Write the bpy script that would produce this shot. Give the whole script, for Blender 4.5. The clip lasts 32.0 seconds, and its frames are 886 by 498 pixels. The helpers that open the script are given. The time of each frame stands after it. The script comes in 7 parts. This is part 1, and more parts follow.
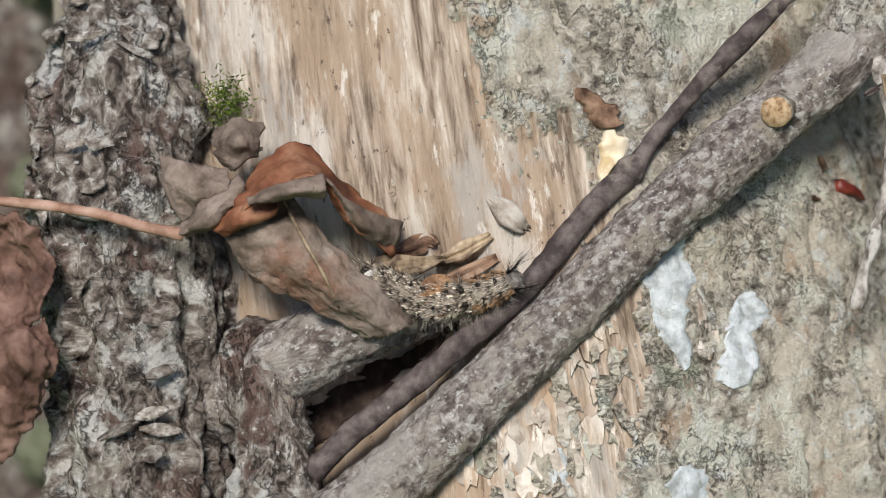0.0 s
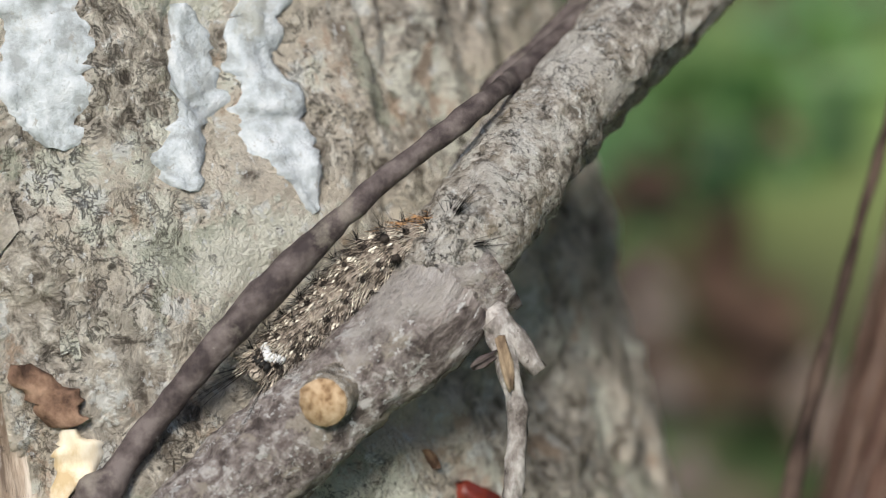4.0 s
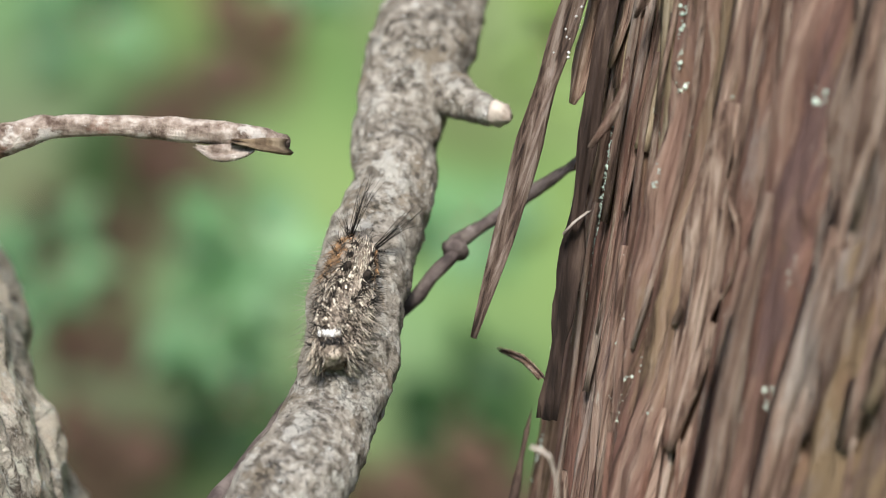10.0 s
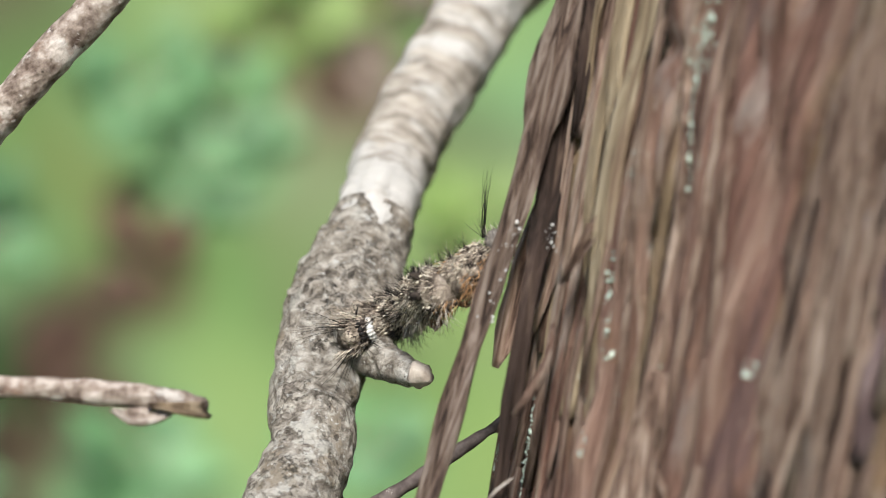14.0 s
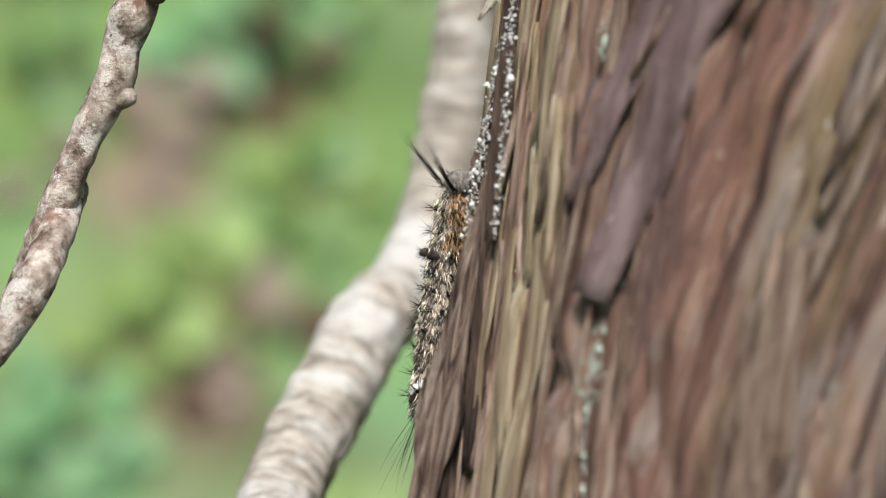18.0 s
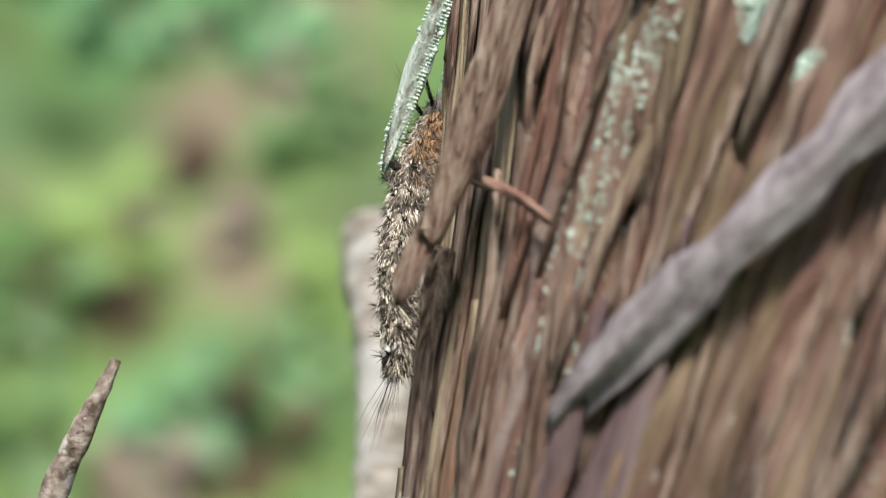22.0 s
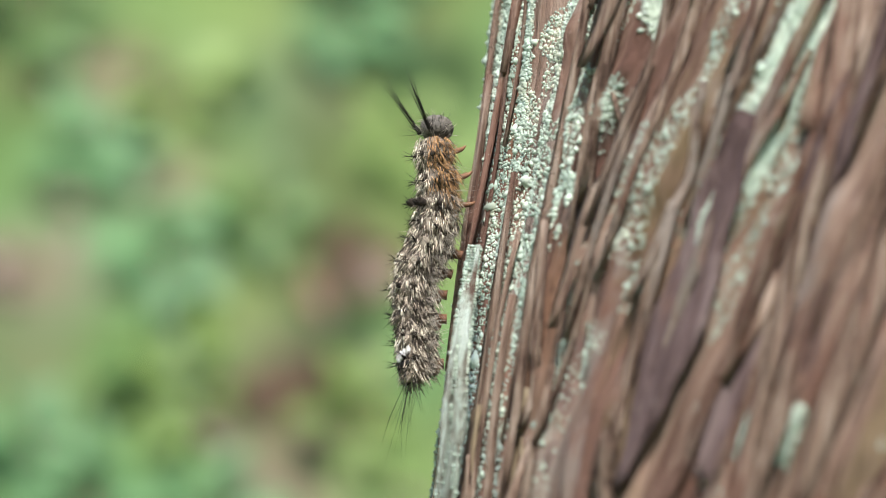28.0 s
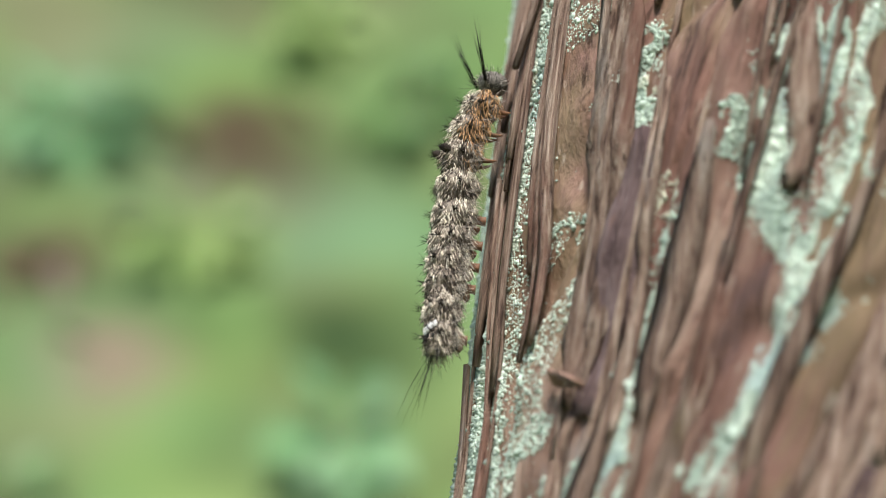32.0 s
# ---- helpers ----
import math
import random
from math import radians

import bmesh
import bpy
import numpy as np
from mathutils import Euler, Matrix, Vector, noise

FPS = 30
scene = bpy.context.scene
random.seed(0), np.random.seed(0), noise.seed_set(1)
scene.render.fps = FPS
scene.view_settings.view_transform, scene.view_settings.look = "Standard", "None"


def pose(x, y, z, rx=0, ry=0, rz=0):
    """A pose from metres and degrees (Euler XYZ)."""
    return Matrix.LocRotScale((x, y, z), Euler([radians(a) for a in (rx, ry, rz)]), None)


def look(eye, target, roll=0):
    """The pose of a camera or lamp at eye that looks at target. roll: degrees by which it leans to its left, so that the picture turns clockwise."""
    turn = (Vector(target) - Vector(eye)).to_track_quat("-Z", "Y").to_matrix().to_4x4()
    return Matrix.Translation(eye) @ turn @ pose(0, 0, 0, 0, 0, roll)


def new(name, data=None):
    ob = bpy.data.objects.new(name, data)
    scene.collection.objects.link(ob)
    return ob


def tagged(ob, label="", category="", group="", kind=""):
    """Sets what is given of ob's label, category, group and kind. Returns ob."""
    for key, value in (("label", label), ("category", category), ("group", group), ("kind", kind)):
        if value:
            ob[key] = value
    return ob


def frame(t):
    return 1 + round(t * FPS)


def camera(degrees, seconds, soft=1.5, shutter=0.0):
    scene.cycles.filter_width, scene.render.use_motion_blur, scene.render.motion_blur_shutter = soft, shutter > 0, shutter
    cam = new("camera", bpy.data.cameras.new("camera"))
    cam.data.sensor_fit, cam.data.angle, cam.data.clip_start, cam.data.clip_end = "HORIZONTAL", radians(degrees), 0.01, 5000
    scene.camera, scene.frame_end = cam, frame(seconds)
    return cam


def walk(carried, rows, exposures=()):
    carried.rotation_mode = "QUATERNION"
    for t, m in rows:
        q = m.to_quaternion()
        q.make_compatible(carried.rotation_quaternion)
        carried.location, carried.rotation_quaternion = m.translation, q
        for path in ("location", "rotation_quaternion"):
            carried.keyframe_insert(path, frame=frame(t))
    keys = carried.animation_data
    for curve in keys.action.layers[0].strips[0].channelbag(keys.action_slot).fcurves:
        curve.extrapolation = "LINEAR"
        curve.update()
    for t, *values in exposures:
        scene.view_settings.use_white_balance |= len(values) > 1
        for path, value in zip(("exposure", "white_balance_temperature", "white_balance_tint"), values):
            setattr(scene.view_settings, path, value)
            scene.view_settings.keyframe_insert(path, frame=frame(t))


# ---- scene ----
# ---- camera and its way ----
cam = camera(18.0, 32.0, soft=0.95)
cam.data.dof.use_dof = True
cam.data.dof.aperture_fstop = 15.0
PATH = [
    (0, -0.01218, -0.15946, 0.58572, 62.002, 0.000, 0.001),
    (0.5, -0.00288, -0.15638, 0.59012, 61.457, 0.169, 0.123),
    (1, 0.00658, -0.15104, 0.59352, 61.155, 0.155, 0.212),
    (1.5, 0.01564, -0.14625, 0.59623, 61.015, 0.022, -0.011),
    (2, 0.02506, -0.13633, 0.59594, 60.932, -0.139, -0.378),
    (2.5, 0.03477, -0.10978, 0.58707, 61.016, -0.060, -0.565),
    (3, 0.04411, -0.06554, 0.56951, 61.245, 0.401, -0.390),
    (3.5, 0.05139, -0.01923, 0.55025, 61.612, 0.872, -0.009),
    (4, 0.05612, 0.00993, 0.53730, 62.165, 1.082, -0.188),
    (4.5, 0.05920, 0.01929, 0.53140, 63.089, 0.895, -1.034),
    (6.5, 0.04736, 0.02249, 0.51462, 69.663, 1.098, -6.842),
    (7, 0.05203, 0.02467, 0.51426, 70.689, 1.198, -6.672),
    (7.5, 0.05608, 0.02652, 0.51523, 71.534, 1.587, -6.755),
    (8, 0.05830, 0.02821, 0.51618, 72.397, 1.577, -7.099),
    (8.5, 0.06067, 0.02954, 0.51700, 73.295, 1.578, -7.398),
    (9, 0.06157, 0.02996, 0.51682, 74.367, 1.415, -7.901),
    (9.5, 0.06269, 0.03028, 0.51760, 75.130, 1.297, -8.347),
    (10, 0.05975, 0.02998, 0.51597, 76.298, 0.766, -9.303),
    (10.5, 0.06196, 0.03076, 0.51811, 76.563, 0.903, -9.314),
    (11, 0.06118, 0.03083, 0.51788, 77.248, 0.734, -9.627),
    (11.5, 0.06157, 0.03130, 0.51862, 77.820, 0.704, -9.649),
    (12, 0.06194, 0.03108, 0.51973, 78.671, 0.582, -9.639),
    (12.5, 0.05938, 0.03200, 0.52099, 79.632, 0.290, -10.176),
    (13, 0.05776, 0.03425, 0.52132, 80.347, 0.055, -10.629),
    (13.5, 0.05730, 0.03580, 0.52136, 80.439, -0.097, -11.047),
    (15.5, 0.05661, 0.03774, 0.52278, 80.487, 0.146, -12.817),
    (16, 0.05608, 0.03827, 0.52360, 81.338, 0.518, -13.263),
    (16.5, 0.05531, 0.03854, 0.52451, 82.529, 0.981, -13.694),
    (17, 0.05375, 0.03837, 0.52506, 83.841, 1.312, -14.221),
    (17.5, 0.05292, 0.03779, 0.52522, 85.238, 1.586, -14.589),
    (18, 0.05320, 0.03771, 0.52522, 86.584, 1.814, -14.775),
    (18.5, 0.05355, 0.03759, 0.52541, 87.811, 1.901, -14.942),
    (19, 0.05523, 0.03760, 0.52657, 88.850, 2.002, -14.892),
    (19.5, 0.05728, 0.03704, 0.52868, 89.747, 2.143, -14.782),
    (20, 0.05954, 0.03675, 0.53234, 90.391, 2.291, -14.672),
    (20.5, 0.06148, 0.03632, 0.53661, 90.968, 2.427, -14.622),
    (21, 0.06281, 0.03586, 0.54081, 91.605, 2.655, -14.688),
    (21.5, 0.06430, 0.03568, 0.54473, 92.343, 2.780, -14.740),
    (22, 0.06572, 0.03599, 0.54861, 93.124, 2.900, -14.829),
    (22.5, 0.06663, 0.03550, 0.55090, 94.218, 2.896, -14.939),
    (23, 0.06679, 0.03613, 0.55097, 95.772, 2.743, -15.141),
    (23.5, 0.06703, 0.03655, 0.55121, 97.289, 2.501, -15.222),
    (24, 0.06743, 0.03742, 0.55290, 98.562, 2.649, -15.242),
    (24.5, 0.06743, 0.03764, 0.55181, 100.264, 2.340, -15.305),
    (25, 0.06819, 0.03955, 0.55224, 101.542, 2.080, -15.269),
    (25.5, 0.06668, 0.04107, 0.55324, 102.512, 2.048, -15.665),
    (27.5, 0.07065, 0.04250, 0.58401, 101.085, 1.459, -15.524),
    (28, 0.07078, 0.04375, 0.58573, 102.109, 1.868, -15.722),
    (28.5, 0.07104, 0.04444, 0.58688, 103.189, 1.823, -15.888),
    (29, 0.07089, 0.04468, 0.58714, 104.400, 1.856, -16.045),
    (29.5, 0.07053, 0.04470, 0.58631, 105.797, 1.873, -16.212),
    (30, 0.07169, 0.04542, 0.58817, 106.811, 1.729, -16.220),
    (30.5, 0.07211, 0.04454, 0.58952, 107.930, 1.865, -16.179),
    (31, 0.07297, 0.04397, 0.59044, 109.210, 1.773, -16.150),
    (31.5, 0.07363, 0.04316, 0.59082, 110.613, 1.603, -16.170),
    (32, 0.07357, 0.04395, 0.59037, 112.282, 1.739, -16.331),
]
walk(cam, [(r[0], pose(*r[1:])) for r in PATH], exposures=[(0.0, 0.15), (4.5, 0.3), (8.0, 0.65), (32.0, 0.65)])

# ---- daylight ----
SUN_UP, SUN_ROUND = radians(50), radians(193)
world = bpy.data.worlds.new("daylight")
scene.world = world
world.use_nodes = True
sky = world.node_tree.nodes.new("ShaderNodeTexSky")
sky.sky_type, sky.sun_disc = "NISHITA", False
sky.sun_elevation, sky.sun_rotation = SUN_UP, SUN_ROUND
back = world.node_tree.nodes["Background"]
back.inputs["Strength"].default_value = 0.115
world.node_tree.links.new(sky.outputs[0], back.inputs[0])
sun = new("sun", bpy.data.lights.new("sun", "SUN"))
sun.data.energy, sun.data.angle, sun.data.color = 4.1, radians(16), (1.0, 0.95, 0.87)
way = Vector((math.sin(SUN_ROUND) * math.cos(SUN_UP), math.cos(SUN_ROUND) * math.cos(SUN_UP), math.sin(SUN_UP)))
sun.matrix_world = look(way * 5, (0, 0, 0))


# ---- materials ----
def surface(name, colours, scale, stretch=(1, 1, 1), detail=8, rough=0.85, bump=0.3, depth=0.0006, fine=None, blotch=(), warp=0.0, gloss=0.2, turn=0.0, island=0.0, tilt=0.0, grain=False, cracks=None):
    """A rough natural surface: a colour ramp over stretched noise, blotches laid over it, and relief at two sizes."""
    m = bpy.data.materials.new(name)
    m.use_nodes = True
    t = m.node_tree
    n, link = t.nodes, t.links.new
    bsdf = n["Principled BSDF"]
    co = n.new("ShaderNodeTexCoord")
    mp = n.new("ShaderNodeMapping")
    mp.inputs["Scale"].default_value = stretch
    along = n.new("ShaderNodeMapping")
    along.inputs["Rotation"].default_value = (radians(tilt), radians(turn), 0)
    if grain:
        along.inputs["Rotation"].default_value = (0, 0, 0)
        run = n.new("ShaderNodeAttribute")
        run.attribute_name = "grain"
        link(run.outputs["Vector"], along.inputs["Vector"])
    else:
        link(co.outputs["Object"], along.inputs["Vector"])
    co = along
    link(along.outputs[0], mp.inputs["Vector"])
    big = n.new("ShaderNodeTexNoise")
    big.inputs["Scale"].default_value, big.inputs["Detail"].default_value, big.inputs["Roughness"].default_value = scale, detail, 0.62
    big.inputs["Distortion"].default_value = warp
    link(mp.outputs[0], big.inputs["Vector"])
    ramp = n.new("ShaderNodeValToRGB")
    ramp.color_ramp.elements[0].position, ramp.color_ramp.elements[1].position = 0.37, 0.63
    for i, c in enumerate(colours):
        e = ramp.color_ramp.elements[0] if i == 0 else ramp.color_ramp.elements[-1] if i == len(colours) - 1 else ramp.color_ramp.elements.new(0.37 + 0.26 * i / (len(colours) - 1))
        e.color = (*c, 1)
    link(big.outputs[0], ramp.inputs[0])
    colour = ramp.outputs[0]
    for tint, size, start, soft, squash in blotch:
        mp2 = n.new("ShaderNodeMapping")
        mp2.inputs["Scale"].default_value = squash
        link(co.outputs[0], mp2.inputs["Vector"])
        spot = n.new("ShaderNodeTexNoise")
        spot.inputs["Scale"].default_value, spot.inputs["Detail"].default_value, spot.inputs["Roughness"].default_value = size, min(9, detail), 0.68
        link(mp2.outputs[0], spot.inputs["Vector"])
        edge = n.new("ShaderNodeMapRange")
        edge.inputs["From Min"].default_value, edge.inputs["From Max"].default_value = start, start + soft
        edge.inputs["To Max"].default_value = 0.9 if detail < 1 else 0.78
        link(spot.outputs[0], edge.inputs["Value"])
        mix = n.new("ShaderNodeMix")
        mix.data_type = "RGBA"
        link(edge.outputs[0], mix.inputs[0])
        link(colour, mix.inputs[6])
        mix.inputs[7].default_value = (*tint, 1)
        colour = mix.outputs[2]
    split = None
    if cracks:
        size, squash, wide, dark = cracks
        mp3, bend, cell, gap = n.new("ShaderNodeMapping"), n.new("ShaderNodeVectorMath"), n.new("ShaderNodeTexVoronoi"), n.new("ShaderNodeMapRange")
        mp3.inputs["Scale"].default_value = squash
        link(co.outputs[0], mp3.inputs["Vector"])
        bend.operation = "MULTIPLY_ADD"
        link(big.outputs["Color"], bend.inputs[0])
        bend.inputs[1].default_value = (2.6 / size,) * 3
        link(mp3.outputs[0], bend.inputs[2])
        cell.feature = "DISTANCE_TO_EDGE"
        cell.inputs["Scale"].default_value = size
        link(bend.outputs[0], cell.inputs["Vector"])
        gap.inputs["From Max"].default_value = wide
        link(cell.outputs["Distance"], gap.inputs["Value"])
        some, thin, most = n.new("ShaderNodeTexNoise"), n.new("ShaderNodeMapRange"), n.new("ShaderNodeMath")
        some.inputs["Scale"].default_value, some.inputs["Detail"].default_value = size * 0.5, 5
        link(mp3.outputs[0], some.inputs["Vector"])
        thin.inputs["From Min"].default_value, thin.inputs["From Max"].default_value = 0.54, 0.46
        link(some.outputs[0], thin.inputs["Value"])
        most.operation = "MAXIMUM"
        link(gap.outputs[0], most.inputs[0])
        link(thin.outputs[0], most.inputs[1])
        split = most.outputs[0]
        shade = n.new("ShaderNodeMix")
        shade.data_type = "RGBA"
        link(split, shade.inputs[0])
        shade.inputs[6].default_value = (*dark, 1)
        link(colour, shade.inputs[7])
        part_dark = n.new("ShaderNodeMix")
        part_dark.data_type = "RGBA"
        part_dark.inputs[0].default_value = 0.75
        link(colour, part_dark.inputs[6])
        link(shade.outputs[2], part_dark.inputs[7])
        colour = part_dark.outputs[2]
    if island:
        info, var, hsv = n.new("ShaderNodeNewGeometry"), n.new("ShaderNodeMapRange"), n.new("ShaderNodeHueSaturation")
        ob, add = n.new("ShaderNodeObjectInfo"), n.new("ShaderNodeMath")
        add.operation = "FRACT"
        plus = n.new("ShaderNodeMath")
        link(info.outputs["Random Per Island"], plus.inputs[0])
        link(ob.outputs["Random"], plus.inputs[1])
        link(plus.outputs[0], add.inputs[0])
        var.inputs["To Min"].default_value, var.inputs["To Max"].default_value = 1 - island, 1 + island
        link(add.outputs[0], var.inputs["Value"])
        link(var.outputs[0], hsv.inputs["Value"])
        link(colour, hsv.inputs["Color"])
        colour = hsv.outputs[0]
    link(colour, bsdf.inputs["Base Color"])
    bsdf.inputs["Roughness"].default_value = rough
    bsdf.inputs["Specular IOR Level"].default_value = gloss
    if bump:
        small = n.new("ShaderNodeTexNoise")
        small.inputs["Scale"].default_value, small.inputs["Detail"].default_value, small.inputs["Roughness"].default_value = fine or scale * 4, 6, 0.7
        link(mp.outputs[0], small.inputs["Vector"])
        both = n.new("ShaderNodeMath")
        link(big.outputs[0], both.inputs[0])
        link(small.outputs[0], both.inputs[1])
        if split:
            deep = n.new("ShaderNodeMath")
            deep.operation = "MULTIPLY_ADD"
            link(split, deep.inputs[0])
            deep.inputs[1].default_value = 0.6
            link(both.outputs[0], deep.inputs[2])
            both = deep
        relief = n.new("ShaderNodeBump")
        relief.inputs["Strength"].default_value, relief.inputs["Distance"].default_value = bump, depth
        link(both.outputs[0], relief.inputs["Height"])
        link(relief.outputs[0], bsdf.inputs["Normal"])
    return m


M_WOOD = surface("bare_wood", [(0.15, 0.11, 0.082), (0.33, 0.26, 0.20), (0.47, 0.385, 0.31), (0.63, 0.555, 0.475)], 560, (1, 1, 0.13), grain=True, bump=1.0, depth=0.0007, fine=1500, warp=0.4,
                 blotch=[((0.40, 0.295, 0.21), 60, 0.50, 0.07, (1, 1, 0.35)), ((0.62, 0.57, 0.51), 100, 0.53, 0.06, (1, 1, 0.25)), ((0.40, 0.365, 0.33), 80, 0.55, 0.06, (1, 1, 0.35)), ((0.34, 0.22, 0.14), 110, 0.60, 0.05, (1, 1, 0.3)), ((0.76, 0.71, 0.64), 260, 0.60, 0.05, (1, 1, 0.3)), ((0.13, 0.085, 0.058), 260, 0.61, 0.05, (1, 1, 0.22)), ((0.06, 0.045, 0.035), 700, 0.62, 0.04, (1, 1, 0.6))])
M_GREYBARK = surface("grey_bark", [(0.175, 0.149, 0.121), (0.433, 0.385, 0.319), (0.643, 0.581, 0.49), (0.86, 0.805, 0.704)], 520, (1, 1, 0.95), grain=True, bump=1.0, depth=0.0018, warp=0.6, fine=1700, cracks=(170, (1.1, 1, 0.9), 0.06, (0.08, 0.066, 0.053)),
                     blotch=[((0.772, 0.69, 0.567), 60, 0.47, 0.06, (1, 1, 0.9)), ((0.86, 0.86, 0.737), 70, 0.54, 0.05, (1, 1, 0.9)), ((0.491, 0.506, 0.396), 80, 0.58, 0.05, (1, 1, 0.9)), ((0.585, 0.425, 0.303), 110, 0.58, 0.05, (1, 1, 0.8)), ((0.86, 0.86, 0.814), 240, 0.57, 0.05, (1, 1, 0.9)), ((0.292, 0.236, 0.187), 200, 0.60, 0.05, (1, 1, 0.8)), ((0.0585, 0.0483, 0.0396), 460, 0.62, 0.04, (1, 1, 0.8)), ((0.86, 0.86, 0.836), 800, 0.61, 0.04, (1, 1, 0.8))])
M_BRANCH = surface("branch_bark", [(0.187, 0.163, 0.136), (0.363, 0.322, 0.275), (0.539, 0.49, 0.425), (0.748, 0.704, 0.638)], 620, (1, 1, 1.2), grain=True, bump=1.0, depth=0.0013, warp=0.4, fine=1900, cracks=(420, (1, 1, 1.2), 0.05, (0.10, 0.085, 0.07)),
                   blotch=[((0.77, 0.748, 0.687), 260, 0.54, 0.05, (1, 1, 1.2)), ((0.396, 0.33, 0.251), 180, 0.57, 0.05, (1, 1, 1)), ((0.682, 0.649, 0.589), 80, 0.54, 0.06, (1, 1, 1.3)), ((0.86, 0.86, 0.828), 700, 0.60, 0.04, (1, 1, 1.3)), ((0.077, 0.0638, 0.0523), 620, 0.61, 0.04, (1, 1, 0.9)), ((0.0495, 0.0418, 0.036), 1100, 0.63, 0.04, (1, 1, 1))])
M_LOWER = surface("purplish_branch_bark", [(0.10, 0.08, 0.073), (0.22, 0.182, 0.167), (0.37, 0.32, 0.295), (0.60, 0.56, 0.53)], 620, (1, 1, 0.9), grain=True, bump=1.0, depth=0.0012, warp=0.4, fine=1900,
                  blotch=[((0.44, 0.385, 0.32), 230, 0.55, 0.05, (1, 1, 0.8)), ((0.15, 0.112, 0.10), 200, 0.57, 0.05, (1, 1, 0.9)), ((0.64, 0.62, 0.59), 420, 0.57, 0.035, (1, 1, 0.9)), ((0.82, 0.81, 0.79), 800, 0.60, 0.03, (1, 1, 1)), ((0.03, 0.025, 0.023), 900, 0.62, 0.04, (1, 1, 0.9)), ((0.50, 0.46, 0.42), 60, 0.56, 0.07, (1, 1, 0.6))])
M_UPPER = surface("pale_smooth_bark", [(0.20, 0.178, 0.152), (0.36, 0.325, 0.285), (0.50, 0.46, 0.41)], 300, (0.6, 0.6, 2.0), grain=True, bump=0.7, depth=0.0007, fine=1300,
                  blotch=[((0.56, 0.555, 0.54), 62, 0.49, 0.07, (0.35, 0.35, 1.1)), ((0.20, 0.17, 0.14), 90, 0.60, 0.06, (0.4, 0.4, 1.4)), ((0.12, 0.10, 0.085), 640, 0.67, 0.04, (1, 1, 1))])
M_TWIG = surface("dark_twig_bark", [(0.0413, 0.0315, 0.0315), (0.09, 0.0713, 0.0675), (0.15, 0.124, 0.116)], 330, (1, 1, 1), bump=0.5, depth=0.0004, rough=0.7,
                 blotch=[((0.40, 0.37, 0.34), 420, 0.66, 0.05, (1, 1, 1)), ((0.26, 0.23, 0.19), 90, 0.6, 0.1, (1, 1, 1))])
M_HANG = surface("weathered_twig_bark", [(0.11, 0.092, 0.08), (0.33, 0.295, 0.27), (0.60, 0.565, 0.53)], 420, (1, 1, 0.5), bump=1.0, depth=0.0006, fine=1700, blotch=[((0.72, 0.69, 0.66), 180, 0.56, 0.05, (1, 1, 0.6)), ((0.06, 0.045, 0.04), 500, 0.61, 0.04, (1, 1, 0.7))])
M_PALETWIG = surface("pale_twig_bark", [(0.112, 0.0762, 0.0594), (0.37, 0.297, 0.252), (0.672, 0.599, 0.543)], 420, (1, 1, 1), bump=1.0, depth=0.0006, fine=1700,
                     blotch=[((0.70, 0.66, 0.62), 170, 0.55, 0.05, (1, 1, 1)), ((0.05, 0.035, 0.03), 520, 0.62, 0.04, (1, 1, 1)), ((0.26, 0.15, 0.11), 130, 0.59, 0.05, (1, 1, 1)), ((0.78, 0.75, 0.72), 600, 0.63, 0.03, (1, 1, 1))])
M_ROUGH = surface("rough_branch_bark", [(0.05, 0.038, 0.033), (0.20, 0.163, 0.142), (0.37, 0.325, 0.285), (0.66, 0.63, 0.59)], 460, (1, 1, 0.85), grain=True, bump=1.0, depth=0.0017, warp=0.5, fine=1500, cracks=(260, (1.2, 1.2, 0.8), 0.09, (0.035, 0.026, 0.022)),
                  blotch=[((0.16, 0.095, 0.078), 60, 0.54, 0.06, (1, 1, 0.8)), ((0.74, 0.73, 0.70), 110, 0.55, 0.05, (1, 1, 0.9)), ((0.42, 0.39, 0.33), 70, 0.58, 0.06, (1, 1, 0.9)), ((0.02, 0.017, 0.015), 300, 0.62, 0.04, (1, 1, 0.8)), ((0.82, 0.81, 0.79), 520, 0.61, 0.04, (1, 1, 1))])
M_CEDAR = surface("stringy_bark", [(0.0738, 0.0434, 0.0337), (0.197, 0.115, 0.0905), (0.301, 0.197, 0.153), (0.418, 0.307, 0.249)], 420, (1, 1, 0.045), grain=True, bump=1.0, depth=0.0013, warp=0.25, fine=1500,
                  blotch=[((0.212, 0.113, 0.0903), 70, 0.51, 0.06, (1, 1, 0.22)), ((0.253, 0.188, 0.109), 52, 0.54, 0.07, (1, 1, 0.14)), ((0.334, 0.277, 0.251), 90, 0.57, 0.06, (1, 1, 0.25)), ((0.272, 0.156, 0.105), 84, 0.60, 0.05, (1, 1, 0.2)), ((0.121, 0.0772, 0.0742), 66, 0.58, 0.05, (1, 1, 0.22)), ((0.503, 0.445, 0.38), 420, 0.63, 0.04, (1, 1, 0.3)), ((0.0302, 0.0178, 0.0133), 260, 0.62, 0.05, (1, 1, 0.06)), ((0.0455, 0.0247, 0.018), 1200, 0.585, 0.05, (1, 1, 0.03)), ((0.464, 0.366, 0.295), 1500, 0.62, 0.05, (1, 1, 0.04))])
